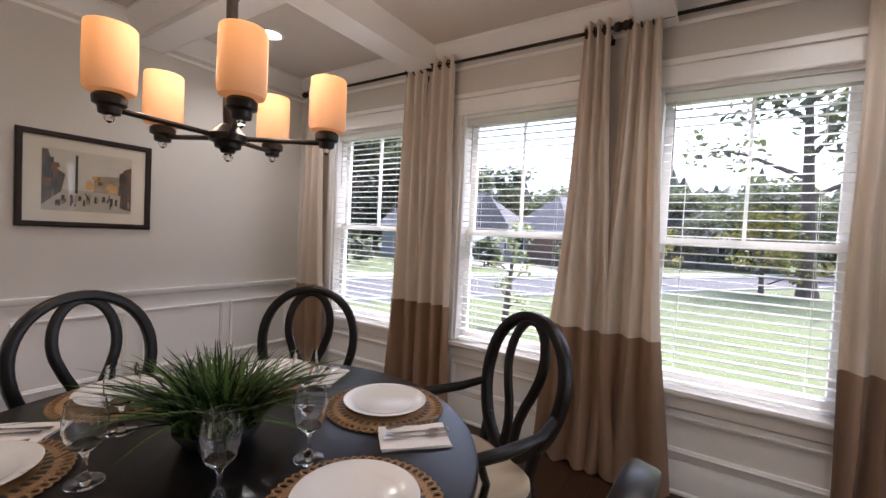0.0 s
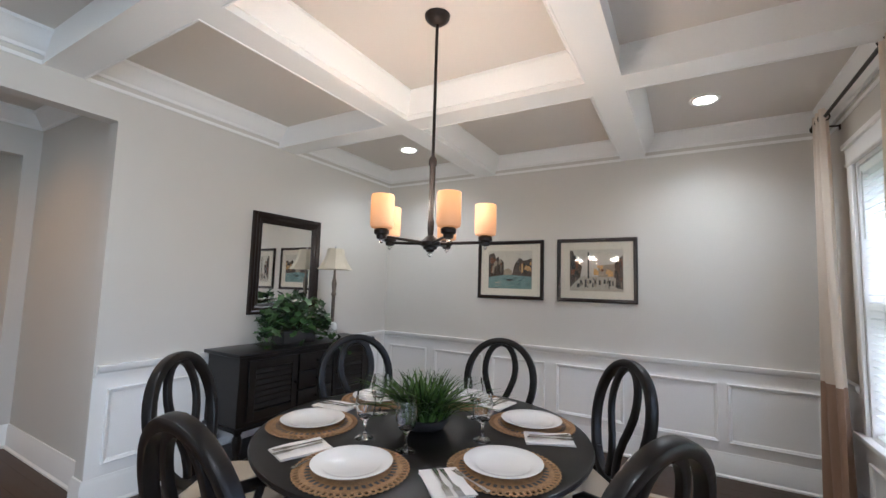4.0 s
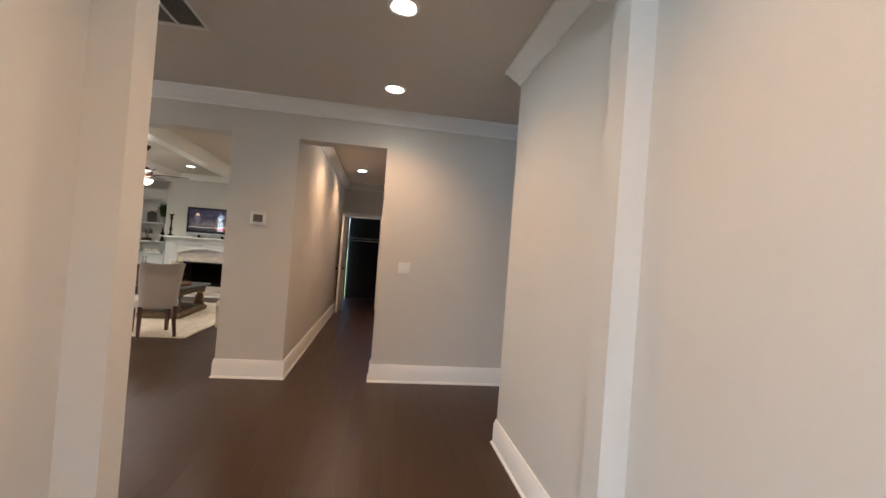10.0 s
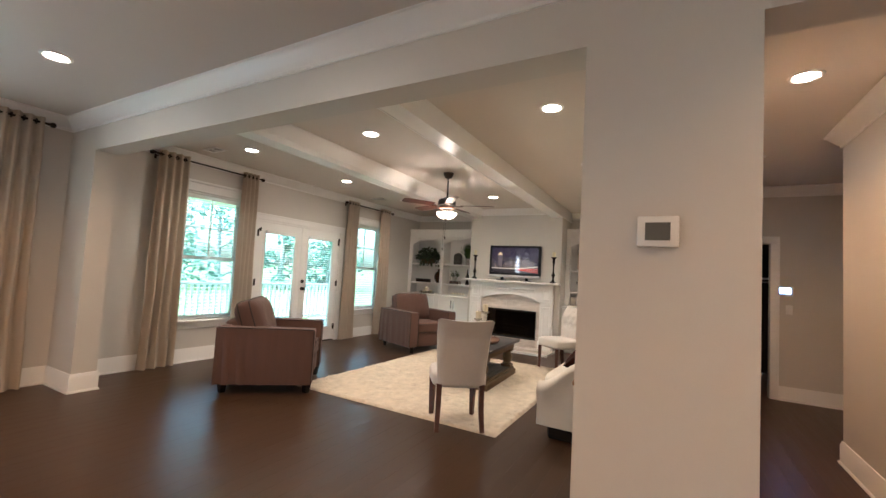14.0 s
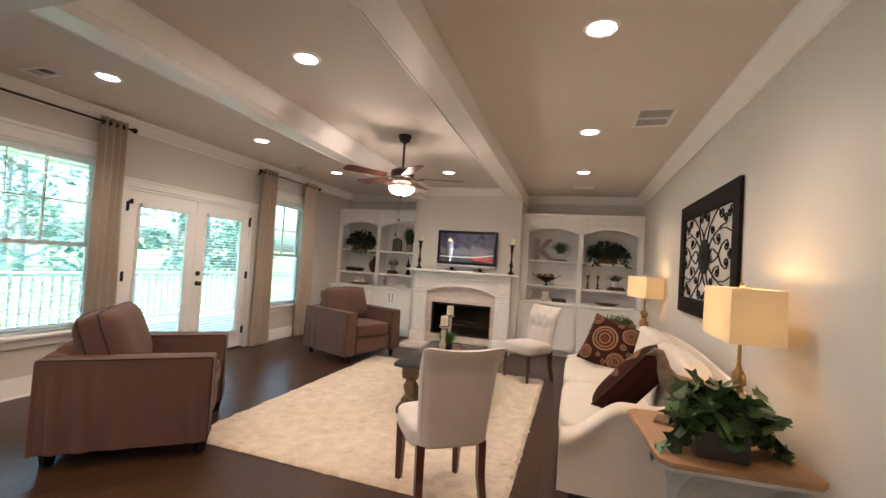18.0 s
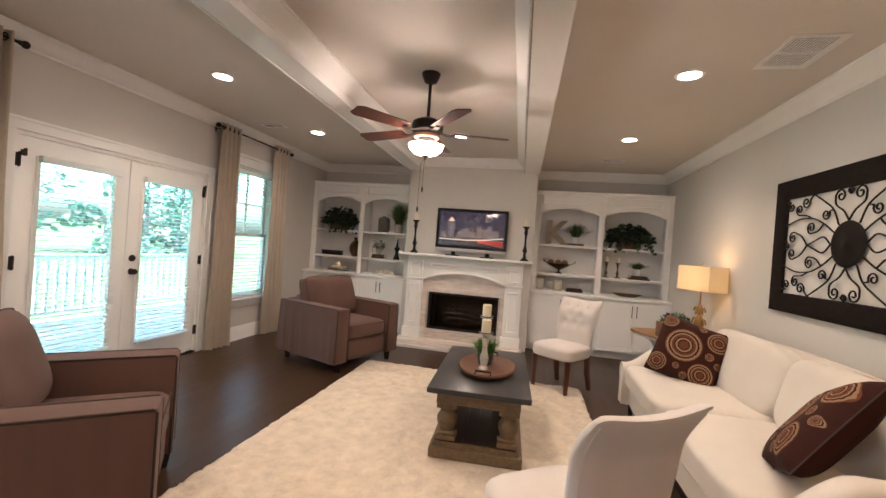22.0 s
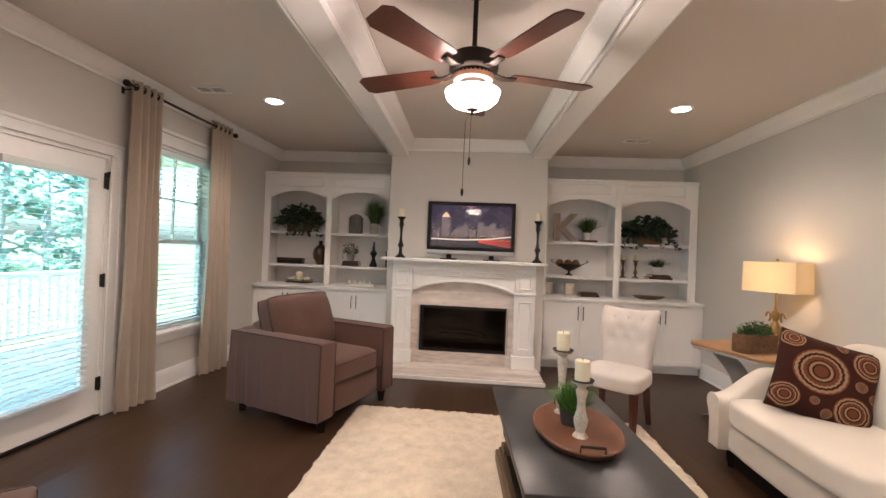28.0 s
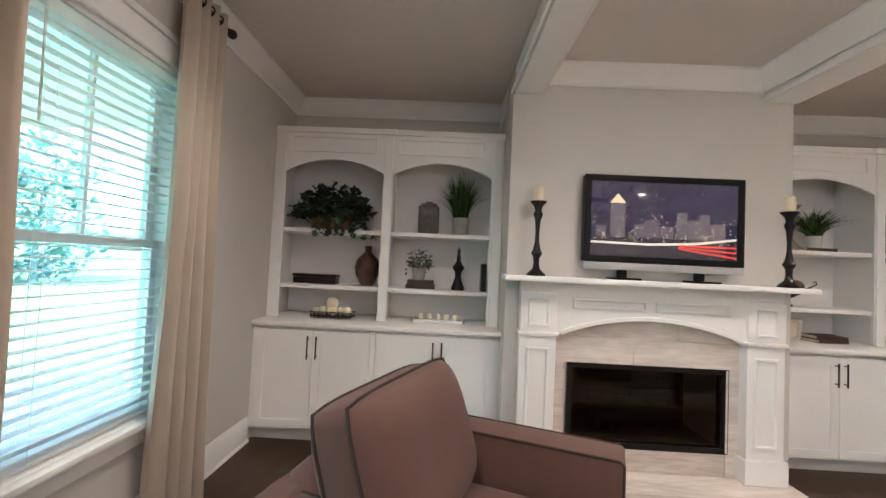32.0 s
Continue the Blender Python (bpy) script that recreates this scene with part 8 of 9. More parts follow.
def parsons(m, tufted):
    """An upholstered side chair with a rolled back; it faces +y."""
    t = thing("side_chair", m, "oatmeal linen side chair with %s back and dark legs" % ("a button-tufted" if tufted else "a plain rolled"), "chair", "upholstered side chairs")
    weld(part("seat", puff(Build(), (0, 0.03, 0.43), (0.50, 0.50, 0.15), 5, 10), LINEN, t, smooth=60))
    b = Build()

    def fn(u, v, side):
        x = (u - 0.5) * (0.42 + 0.05 * math.sin(math.pi * v * 0.5) + 0.025 * v ** 3)
        z = 0.40 + (0.59 - 0.028 * (1 - (2 * u - 1) ** 2) - 0.02 * abs(2 * u - 1) ** 12) * v
        y = -0.19 - 0.075 * v - 0.085 * max(0, v - 0.72) ** 1.5 * 6
        th = 0.045 * (1 - (2 * u - 1) ** 8) * (1 - v ** 14 * 0.7) + 0.006
        if side > 0 and tufted:
            for (bx, bz) in BT:
                d2 = ((x - bx) / 0.045) ** 2 + ((z - bz) / 0.045) ** 2
                th -= 0.022 * math.exp(-d2)
        return (x, y + side * th, z)

    BT = [(-0.12, 0.90), (0.0, 0.90), (0.12, 0.90), (-0.06, 0.80), (0.06, 0.80), (-0.12, 0.70), (0.0, 0.70), (0.12, 0.70)]
    n1, n2 = 33, 29
    b.grid(n1, n2, lambda u, v: fn(u, v, 1)).grid(n1, n2, lambda u, v: fn(u, v, -1))
    k = n1 * n2
    for j in range(n2 - 1):
        for i in (0, n1 - 1):
            b.f.append((j * n1 + i, (j + 1) * n1 + i, k + (j + 1) * n1 + i, k + j * n1 + i))
    for i in range(n1 - 1):
        for j in (0, n2 - 1):
            b.f.append((j * n1 + i, j * n1 + i + 1, k + j * n1 + i + 1, k + j * n1 + i))
    bk_ = part("backrest", b, LINEN, t, smooth=60)
    for u in (0.035, 0.965):
        pts = [Vector(fn(u, v / 20, -1)) - Vector((0, 0.001, 0)) for v in range(1, 20)]
        part("seam", Build().tube(pts, 0.0028, 5), LINEN, bk_)
    if tufted:
        for bx, bz in BT:
            v = (bz - 0.40) / 0.58
            y = fn(bx / (0.42 + 0.05 * math.sin(math.pi * v * 0.5) + 0.025 * v ** 3) + 0.5, v, 1)[1]
            part("button", Build().lathe([(0.009, 0), (0.008, 0.004), (0, 0.006)], 10).moved(pose(bx, y - 0.001, bz, -90)), LINEN, bk_)
    for sx in (-1, 1):
        part("front_leg", Build().lathe([(0.024, 0), (0.036, 0.37)], 4, (sx * 0.20, 0.23)), CHERRY, t, "dark cherry wooden leg", smooth=0)
        part("rear_leg", Build().tube([(sx * 0.19, -0.19, 0.40), (sx * 0.19, -0.20, 0.2), (sx * 0.20, -0.25, 0.0)], [0.033, 0.031, 0.025], 4), CHERRY, t, "dark cherry wooden leg", smooth=0)
    return t


parsons(pose(3.46, -7.34, 0.026, 0, 0, 216), False)
parsons(pose(3.25, -10.44, 0.0, 0, 0, -36), True)

# coffee table
ctb = thing("coffee_table", pose(3.97, -9.05, 0.028, 0, 0, 3) @ Matrix.Diagonal((1.03, 0.97, 1.075, 1)), "coffee table with slate-dark top on a weathered turned-leg base", "coffee table")
part("top", Build().box(-0.335, -0.655, 0.415, 0.335, 0.655, 0.45), BLUESTONE, ctb, "dark slate-coloured top", bevel=0.006)
part("apron", Build().box(-0.275, -0.585, 0.335, 0.275, 0.585, 0.4149), WEATHERED, ctb, bevel=0.005)
part("apron_molding", Build().sweep([(0, 0.40), (-0.02, 0.40), (-0.026, 0.414), (0, 0.414)], [(-0.276, -0.586), (0.276, -0.586), (0.276, 0.586), (-0.276, 0.586)], True), WEATHERED, ctb)
part("base_shelf", Build().box(-0.305, -0.615, 0.0, 0.305, 0.615, 0.070), WEATHERED, ctb, bevel=0.008)
part("base_step", Build().box(-0.285, -0.595, 0.0701, 0.285, 0.595, 0.095), WEATHERED, ctb, bevel=0.006)
for k in range(6):
    part("shelf_slat", Build().box(-0.255 + k * 0.086, -0.57, 0.0951, -0.171 + k * 0.086, 0.57, 0.103), ESPRESSO, ctb, bevel=0.002, seg=1)
for sx in (-1, 1):
    for sy in (-1, 1):
        c = (sx * 0.205, sy * 0.51)
        part("leg_block", Build().cbox((c[0], c[1], 0.1185), (0.135, 0.135, 0.031)), WEATHERED, ctb, bevel=0.004, seg=1)
        part("leg", Build().lathe([(0.062, 0.1345), (0.066, 0.142), (0.048, 0.155), (0.052, 0.172), (0.066, 0.205), (0.068, 0.235), (0.050, 0.268), (0.044, 0.282), (0.060, 0.292), (0.062, 0.302)], 24, c), WEATHERED, ctb, "bulbous turned leg")
        part("leg_block", Build().cbox((c[0], c[1], 0.3185), (0.135, 0.135, 0.032)), WEATHERED, ctb, bevel=0.004, seg=1)
CZ = 0.028 + 0.484
tr = thing("serving_tray", pose(3.944, -8.99, CZ), "oval carved reddish wooden tray on the coffee table", "tray")
part("tray", Build().lathe([(0.21, 0), (0.235, 0.006), (0.255, 0.034), (0.248, 0.038), (0.225, 0.016), (0, 0.012)], 48, sx=0.86, sy=1.28), TERRA, tr)
part("rim_bead", Build().lathe([(0.249, 0.0381), (0.257, 0.042), (0.249, 0.046), (0.242, 0.042)], 48, sx=0.86, sy=1.28), TERRA, tr)
for sy in (-1, 1):
    part("handle", Build().tube([(-0.055, sy * 0.305, 0.040), (-0.055, sy * 0.305, 0.068), (0.055, sy * 0.305, 0.068), (0.055, sy * 0.305, 0.040)], 0.007, 8), BRONZE, tr, "dark bronze tray handle")


def pillar_holder(m, h, label):
    t = thing("pillar_holder", m, label, "candle holder", "whitewashed pillar holders")
    part("stand", Build().lathe([(0.055, 0), (0.058, 0.012), (0.04, 0.025), (0.022, 0.05), (0.030, 0.08), (0.035, 0.11), (0.022, 0.15), (0.018, 0.19), (0.028, h - 0.05), (0.018, h - 0.035), (0.03, h - 0.02), (0.05, h - 0.012), (0.052, h)], 22), WHITEWASH, t)
    part("plate", Build().lathe([(0.056, h + 0.0003), (0.058, h + 0.006), (0.05, h + 0.003), (0, h + 0.003)], 22), BRONZE, t)
    part("candle", Build().lathe([(0.036, h + 0.0035), (0.036, h + 0.095), (0.03, h + 0.10), (0.018, h + 0.095), (0, h + 0.094)], 20), WAX, t, "ivory pillar candle")
    part("wick", Build().tube([(0, 0, h + 0.093), (0.002, 0, h + 0.11)], 0.0014, 5), BLACKMET, t)
    return t


pillar_holder(pose(3.958, -8.86, CZ + 0.0145), 0.30, "whitewashed turned candle holder with an ivory candle on the tray")
pillar_holder(pose(3.99, -9.16, CZ + 0.0145), 0.375, "taller whitewashed candle holder with an ivory candle on the tray")
for x, y in ((3.965, -9.01),):
    pg = thing("potted_grass", pose(x, y, CZ + 0.0145), "short green grass in a small dark pot on the tray", "plant")
    pot(pg, 0.052, 0.066, 0.105, POTDARK)
    grass(pg, random.Random(int(x * 100)), 420, 0.058, 0.17, 0.105, 0.085, 0.0036, mat("bright grass", (0.06, 0.17, 0.02), 0.5, var=0.4, island=True, bump=0))

# sofa along the west wall; built facing +y, turned to face east
sofa = thing("sofa", pose(2.25, -8.74, 0, 0, 0, -90), "ivory sloped-arm sofa with two seat cushions and dark feet", "sofa")
SWD = 2.46
# black block between the feet gives the sofa its underside shadow
part("plinth", Build().box(-SWD / 2 + 0.05, -0.38, 0.012, SWD / 2 - 0.05, 0.40, 0.115), BLACKWOOD, sofa, "recessed dark block standing in for the shadow under the sofa")
weld(part("base", puff(Build(), (0, 0.02, 0.21), (SWD - 0.06, 0.86, 0.20), 16, 8), IVORY, sofa, smooth=50))
for sx in (-1, 1):
    def arm_skin(u, v):
        """u runs round the cross-section from the inner foot over the rolled top to the outer foot, v from front to back."""
        y = 0.50 - 0.95 * v
        e = max(0.0, min(1.0, (v - 0.02) / 0.36))
        top = 0.49 + 0.205 * e * e * (3 - 2 * e) + 0.15 * max(0, (v - 0.5) / 0.5) ** 2
        roll = 0.052 + 0.016 * (1 - e)
        if u < 0.3:
            x, z = -0.065, 0.12 + (top - roll - 0.12) * u / 0.3
        elif u < 0.72:
            a = math.pi * (1 - (u - 0.3) / 0.42 * 1.12)
            x, z = -0.065 + roll * 1.25 * (1 + math.cos(a)), top - roll + roll * math.sin(a)
        else:
            k = (u - 0.72) / 0.28
            a = math.pi * -0.12
            x0, z0 = -0.065 + roll * 1.25 * (1 + math.cos(a)), top - roll + roll * math.sin(a)
            x, z = x0 + (0.062 - x0) * min(1, k * 3.0) ** 0.8, z0 + (0.12 - z0) * k
        front = 1 - max(0.0, 0.05 - v) / 0.05
        return (sx * (SWD / 2 - 0.068 + x * (0.88 + 0.12 * front)), y, z)

    b = Build().grid(36, 30, arm_skin)
    for row_ in (0, 29):
        b.f.append(tuple(row_ * 36 + i for i in range(36)))
    part("arm", b, IVORY, sofa, smooth=50)
    part("piping", Build().tube([arm_skin(u / 24, 0.0) for u in range(25)], 0.005, 6), IVORY, sofa)
bb = Build()


def back_curve(u, v, s):
    x = (u - 0.5) * (SWD - 0.02)
    top = 0.86 + 0.06 * (1 - (2 * u - 1) ** 2)
    z = 0.15 + (top - 0.15) * v
    y = -0.36 - 0.10 * v - (0.055 if s < 0 else -0.055) * (1 - v ** 8 * 0.8) * (1 if s else 0)
    return (x, y, z)


bb.grid(25, 13, lambda u, v: back_curve(u, v, 1)).grid(25, 13, lambda u, v: back_curve(u, v, -1))
k = 25 * 13
for i in range(24):
    for j in (0, 12):
        bb.f.append((j * 25 + i, j * 25 + i + 1, k + j * 25 + i + 1, k + j * 25 + i))
for j in range(12):
    for i in (0, 24):
        bb.f.append((j * 25 + i, (j + 1) * 25 + i, k + (j + 1) * 25 + i, k + j * 25 + i))
part("back", bb, IVORY, sofa, smooth=60)
for sx in (-1, 1):
    weld(part("seat_cushion", puff(Build(), (sx * 0.54, 0.10, 0.42), (1.075, 0.84, 0.19), 7, 14), IVORY, sofa, smooth=60))
    weld(part("back_cushion", puff(Build(), (0, 0, 0), (1.07, 0.22, 0.50), 4.5, 14, pose(sx * 0.54, -0.25, 0.70, 14, 0, 0)), IVORY, sofa, smooth=60))
for x in (-SWD / 2 + 0.12, SWD / 2 - 0.12):
    for y in (-0.36, 0.40):
        part("foot", Build().lathe([(0.026, 0), (0.036, 0.115)], 4, (x, y)), BLACKWOOD, sofa, smooth=0)


def medallion(name, base, rust, pale, rings):
    """Woven cloth with round medallions: rings holds (x, z, radius, petals) in metres on the cushion's face."""
    m = mat(name, base, 0.9, var=0.25, scale=10, fine=300, bump=0.25, spec=0.15)
    nd, lk = m.node_tree.nodes, m.node_tree.links
    p = nd["Principled BSDF"]
    col = p.inputs["Base Color"].links[0].from_socket
    sep = nd.new("ShaderNodeSeparateXYZ")
    lk.new(nd["Texture Coordinate"].outputs["Object"], sep.inputs[0])

    def calc(op, a, b):
        n = nd.new("ShaderNodeMath")
        n.operation = op
        for i, v in enumerate((a, b)):
            if isinstance(v, (int, float)):
                n.inputs[i].default_value = v
            else:
                lk.new(v, n.inputs[i])
        return n.outputs[0]

    for x, z, r, petals in rings:
        dx, dz = calc("SUBTRACT", sep.outputs[0], x), calc("SUBTRACT", sep.outputs[2], z)
        d = calc("DIVIDE", calc("SQRT", calc("ADD", calc("MULTIPLY", dx, dx), calc("MULTIPLY", dz, dz)), 0), r)
        wave = calc("MULTIPLY", calc("SINE", calc("MULTIPLY", calc("ARCTAN2", dz, dx), petals), 0), 0.014)
        ramp = nd.new("ShaderNodeValToRGB")
        ramp.color_ramp.interpolation = "CONSTANT"
        el = ramp.color_ramp.elements
        stops = ((0.0, rust), (0.26, base), (0.33, pale), (0.43, base), (0.50, rust), (0.64, pale), (0.72, base), (0.82, pale), (0.93, rust))
        el[0].position, el[0].color = stops[0][0], (*stops[0][1], 1)
        el[1].position, el[1].color = stops[1][0], (*stops[1][1], 1)
        for at_, c in stops[2:]:
            el.new(at_).color = (*c, 1)
        lk.new(calc("ADD", d, wave), ramp.inputs[0])
        mx = nd.new("ShaderNodeMix")
        mx.data_type = "RGBA"
        lk.new(calc("LESS_THAN", d, 1.0), mx.inputs[0])
        lk.new(col, mx.inputs[6])
        lk.new(ramp.outputs[0], mx.inputs[7])
        col = mx.outputs[2]
    lk.new(col, p.inputs["Base Color"])
    return m


PLAINBROWN = mat("plain dark brown cloth", (0.034, 0.010, 0.0065), 0.9, var=0.15, scale=8, fine=350, bump=0.25, spec=0.15)
PILLOW = medallion("brown medallion cloth", (0.038, 0.0120, 0.008), (0.130, 0.042, 0.020), (0.27, 0.165, 0.095),
                   ((-0.05, 0.03, 0.135, 22), (0.17, 0.15, 0.085, 14), (0.13, -0.15, 0.09, 14), (-0.19, -0.17, 0.075, 12), (-0.20, 0.20, 0.06, 10), (0.145, 0.015, 0.032, 8), (0.02, -0.20, 0.028, 8), (0.22, -0.03, 0.03, 8), (0.04, 0.22, 0.03, 8), (-0.05, -0.15, 0.025, 8)))


def throw_pillow(m, s, label):
    t = thing("throw_pillow", m, label, "pillow", "patterned throw pillows")
    b = Build()
    n = 22
    for sg, nm, mm in ((-1, "cover", PILLOW), (1, "back_cover", PLAINBROWN)):
        b = Build()
        b.grid(n, n, lambda u, v: ((u - 0.5) * s * (1 - 0.06 * math.sin(math.pi * v)), sg * 0.095 * ((1 - (2 * u - 1) ** 4) * (1 - (2 * v - 1) ** 4)) ** 0.55, (v - 0.5) * s * (1 - 0.06 * math.sin(math.pi * u))))
        part(nm, b, mm, t, "plain dark brown back" if sg > 0 else "", smooth=70)
    part("edge_seam", Build().tube([((u - 0.5) * s * (1 - 0.06 * math.sin(math.pi * v)), 0, (v - 0.5) * s * (1 - 0.06 * math.sin(math.pi * u))) for u, v in [(i / 10, 0) for i in range(10)] + [(1, i / 10) for i in range(10)] + [(1 - i / 10, 1) for i in range(10)] + [(0, 1 - i / 10) for i in range(10)]], 0.004, 6, True), PIPING, t)
    return t


throw_pillow(pose(2.33, -9.52, 0.722, -22, 15, 158), 0.52, "brown medallion-patterned throw pillow on the sofa")
zp = Vector((-0.66, -0.10, 0.74)).normalized()
yp = Vector((0.64, -0.44, 0.60))
yp = -(yp - zp * yp.dot(zp)).normalized()
leaning = Matrix((yp.cross(zp), yp, zp)).transposed().to_4x4()
leaning.translation = (2.31, -7.945, 0.735)
throw_pillow(leaning, 0.56, "brown medallion-patterned throw pillow leaning back on the sofa")


# end tables with lamps
def end_table(m, w, d, h, label, sides=(0, 1, 2, 3), band=0.10, clip=0.13, reach=0.80):
    """A clipped-corner top on four bent flat bands that touch back to back at mid height."""
    t = thing("end_table", m, label, "end table", "end tables")
    k = clip
    ring = [(-w / 2 + k, -d / 2), (w / 2 - k, -d / 2), (w / 2, -d / 2 + k), (w / 2, d / 2 - k), (w / 2 - k, d / 2), (-w / 2 + k, d / 2), (-w / 2, d / 2 - k), (-w / 2, -d / 2 + k)]
    part("top", Build().prism(ring, h - 0.026, h, "z"), OAKTOP, t, "honey brown plank top", bevel=0.006)
    part("top_edge", Build().prism([(x * 0.96, y * 0.96) for x, y in ring], h - 0.048, h - 0.0261, "z"), GREYPAINT, t, bevel=0.006)
    for i in sides:
        a = math.pi / 2 * i
        out = Vector((math.cos(a) * w / 2 * reach, math.sin(a) * d / 2 * reach))
        side = Vector((-math.sin(a), math.cos(a)))
        pts = []
        for j in range(17):
            u = j / 16
            r = 1 - 0.86 * math.sin(math.pi * u) ** 0.85
            pts.append((out.x * r, out.y * r, (h - 0.048) * (1 - u) + 0.004 * u))
        part("leg", Build().bar(pts, 0.010, band, False, (side.x, side.y, 0)), GREYPAINT, t, "bent grey-washed metal band leg", bevel=0.003, seg=1)
    return t


end_table(pose(2.034, -7.198, 0, 0, 0, 5), 0.64, 0.71, 0.688, "end table with honey wood top and two curved grey legs", (1, 3), 0.34, 0.045, 0.92)
end_table(pose(2.12, -10.53, 0, 0, 0, 19), 0.62, 0.76, 0.70, "brown end table with two wide curved grey legs beside the sofa", (1, 3), 0.22, 0.07, 0.95)


def drum_lamp(m, label):
    t = thing("table_lamp", m, label, "lamp", "lit table lamps")
    part("base", Build().lathe([(0.075, 0), (0.078, 0.012), (0.05, 0.025), (0.03, 0.045)], 20), GOLD, t)
    sc = Build()
    sc.lathe([(0.022, 0.045), (0.04, 0.09), (0.052, 0.14), (0.036, 0.20), (0.018, 0.235), (0.028, 0.265), (0.034, 0.30), (0.016, 0.335), (0.010, 0.36), (0.008, 0.50)], 20)
    part("stem", sc, GOLD, t, "ornate antique gold stem")
    for s in (-1, 1):
        for z, r in ((0.14, 0.055), (0.27, 0.04)):
            part("scroll", Build().tube([(s * (0.03 + r * 0.9 * (1 - math.cos(a)) * 0.5 + 0.012), 0, z + r * math.sin(a)) for a in [i * 0.55 - 1.2 for i in range(9)]], 0.009, 7), GOLD, t)
    z0, z1, w0, w1 = 0.488, 0.752, 0.222, 0.218
    sh = Build()
    for a, c, e, f in ((w0, z0, w1, z1),):
        ring0 = [(-w0, -0.115, z0), (w0, -0.115, z0), (w0, 0.115, z0), (-w0, 0.115, z0)]
        ring1 = [(-w1, -0.112, z1), (w1, -0.112, z1), (w1, 0.112, z1), (-w1, 0.112, z1)]
        sh.add(ring0 + ring1, [(0, 1, 5, 4), (1, 2, 6, 5), (2, 3, 7, 6), (3, 0, 4, 7)])
    shade = part("shade", sh, SHADELIT, t, "glowing amber rectangular shade", smooth=0)
    solidify(shade.data, 0.003)
    shade.data.polygons.foreach_set("use_smooth", [False] * len(shade.data.polygons))
    part("finial", Build().lathe([(0.004, 0.48), (0.004, 0.755), (0.013, 0.762), (0.010, 0.775), (0, 0.782)], 12), GOLD, t)
    p = m.translation
    lamp("table_lamp_bulb", "POINT", (p.x, p.y, p.z + 0.69), TABLE_WATTS, (1.0, 0.66, 0.30), 0.03)
    return t


drum_lamp(pose(1.882, -7.335, 0.689, 0, 0, 90), "antique gold table lamp with a lit amber shade")
drum_lamp(pose(1.865, -10.62, 0.701, 0, 0, 112), "antique gold table lamp with a lit amber shade")

ip = thing("ivy_plant", pose(2.06, -7.0, 0.689), "large green ivy in a dark square pot on the end table", "plant")
part("planter", Build().box(-0.105, -0.075, 0, 0.105, 0.075, 0.125), POTDARK, ip, bevel=0.008)
ivy(ip, random.Random(14), 0.20, 0.17, 0.20, 120, 0.066, 0.15, 7, 0.13, IVYLEAF, 0, (-0.05, 0.03))
bird = thing("bird_figurine", pose(2.165, -7.335, 0.689, 0, 0, -110), "weathered wooden shorebird figurine on thin legs", "figurine")
bb = Build()
bb.tube([(0, -0.135, 0.225), (0, -0.10, 0.215), (0, -0.05, 0.205), (0, 0.0, 0.205), (0, 0.04, 0.235), (0, 0.062, 0.285), (0, 0.07, 0.33), (0, 0.085, 0.362), (0, 0.108, 0.368), (0, 0.128, 0.355), (0, 0.15, 0.342)],
        [0.010, 0.040, 0.058, 0.062, 0.052, 0.034, 0.026, 0.027, 0.024, 0.012, 0.004], 16)
for x, y in ((-0.022, 0.01), (0.022, -0.015)):
    bb.tube([(x, y - 0.01, 0.16), (x, y, 0.02)], 0.004, 6)
bb.box(-0.06, -0.09, 0, 0.06, 0.09, 0.018)
part("figure", bb, mat("weathered figurine wood", (0.15, 0.098, 0.055), 0.6, var=0.5, scale=16, fine=90, bump=0.3), bird, smooth=50)
ml = thing("moss_box", pose(2.158, -10.42, 0.701, 0, 0, 22), "round-ended wooden box of green moss on the end table", "plant")
side_ = [(0.15 + 0.045 * math.sin(a), 0.075 * math.cos(a)) for a in (math.pi * i / 8 for i in range(9))]
part("box", Build().prism(side_ + [(-x, -y) for x, y in side_], 0.0, 0.15, "z"), BASKET, ml, "reddish brown wooden box", bevel=0.006)
# dark disc on the solid box, coloured like the shade inside a hole
part("finger_hole_shade", Build().prism([(0.012 * math.cos(a), 0.06 + 0.02 * math.sin(a)) for a in (math.tau * i / 12 for i in range(12))], 0.0745, 0.0775), POTDARK, ml)
ivy(ml, random.Random(15), 0.17, 0.085, 0.10, 560, 0.015, 0.155, 0, 0.1, mat("moss leaf", (0.03, 0.09, 0.012), 0.7, var=0.5, island=True, bump=0), 1)

# iron wall art on the west wall
art = thing("wall_art", pose(LW, -8.045, 1.14, 0, 0, 90), "wide scrolled iron wall panel in a distressed dark frame", "wall art")
AW, AH = 1.65, 1.05
part("frame", Build().sweep([(0, 0.004), (0.15, 0.004), (0.145, 0.022), (0.12, 0.03), (0.03, 0.032), (0, 0.026)], [(-AW, 0), (0, 0), (0, AH), (-AW, AH)], True).moved(Matrix(((1, 0, 0, 0), (0, 0, -1, 0), (0, 1, 0, 0), (0, 0, 0, 1)))), mat("distressed black wood", (0.012, 0.0085, 0.007), 0.7, var=0.7, scale=9, fine=70, bump=0.5, stretch=(3, 1, 3), spec=0.12), art, "distressed black wooden frame", smooth=25)
cx, cz = -AW / 2, AH / 2


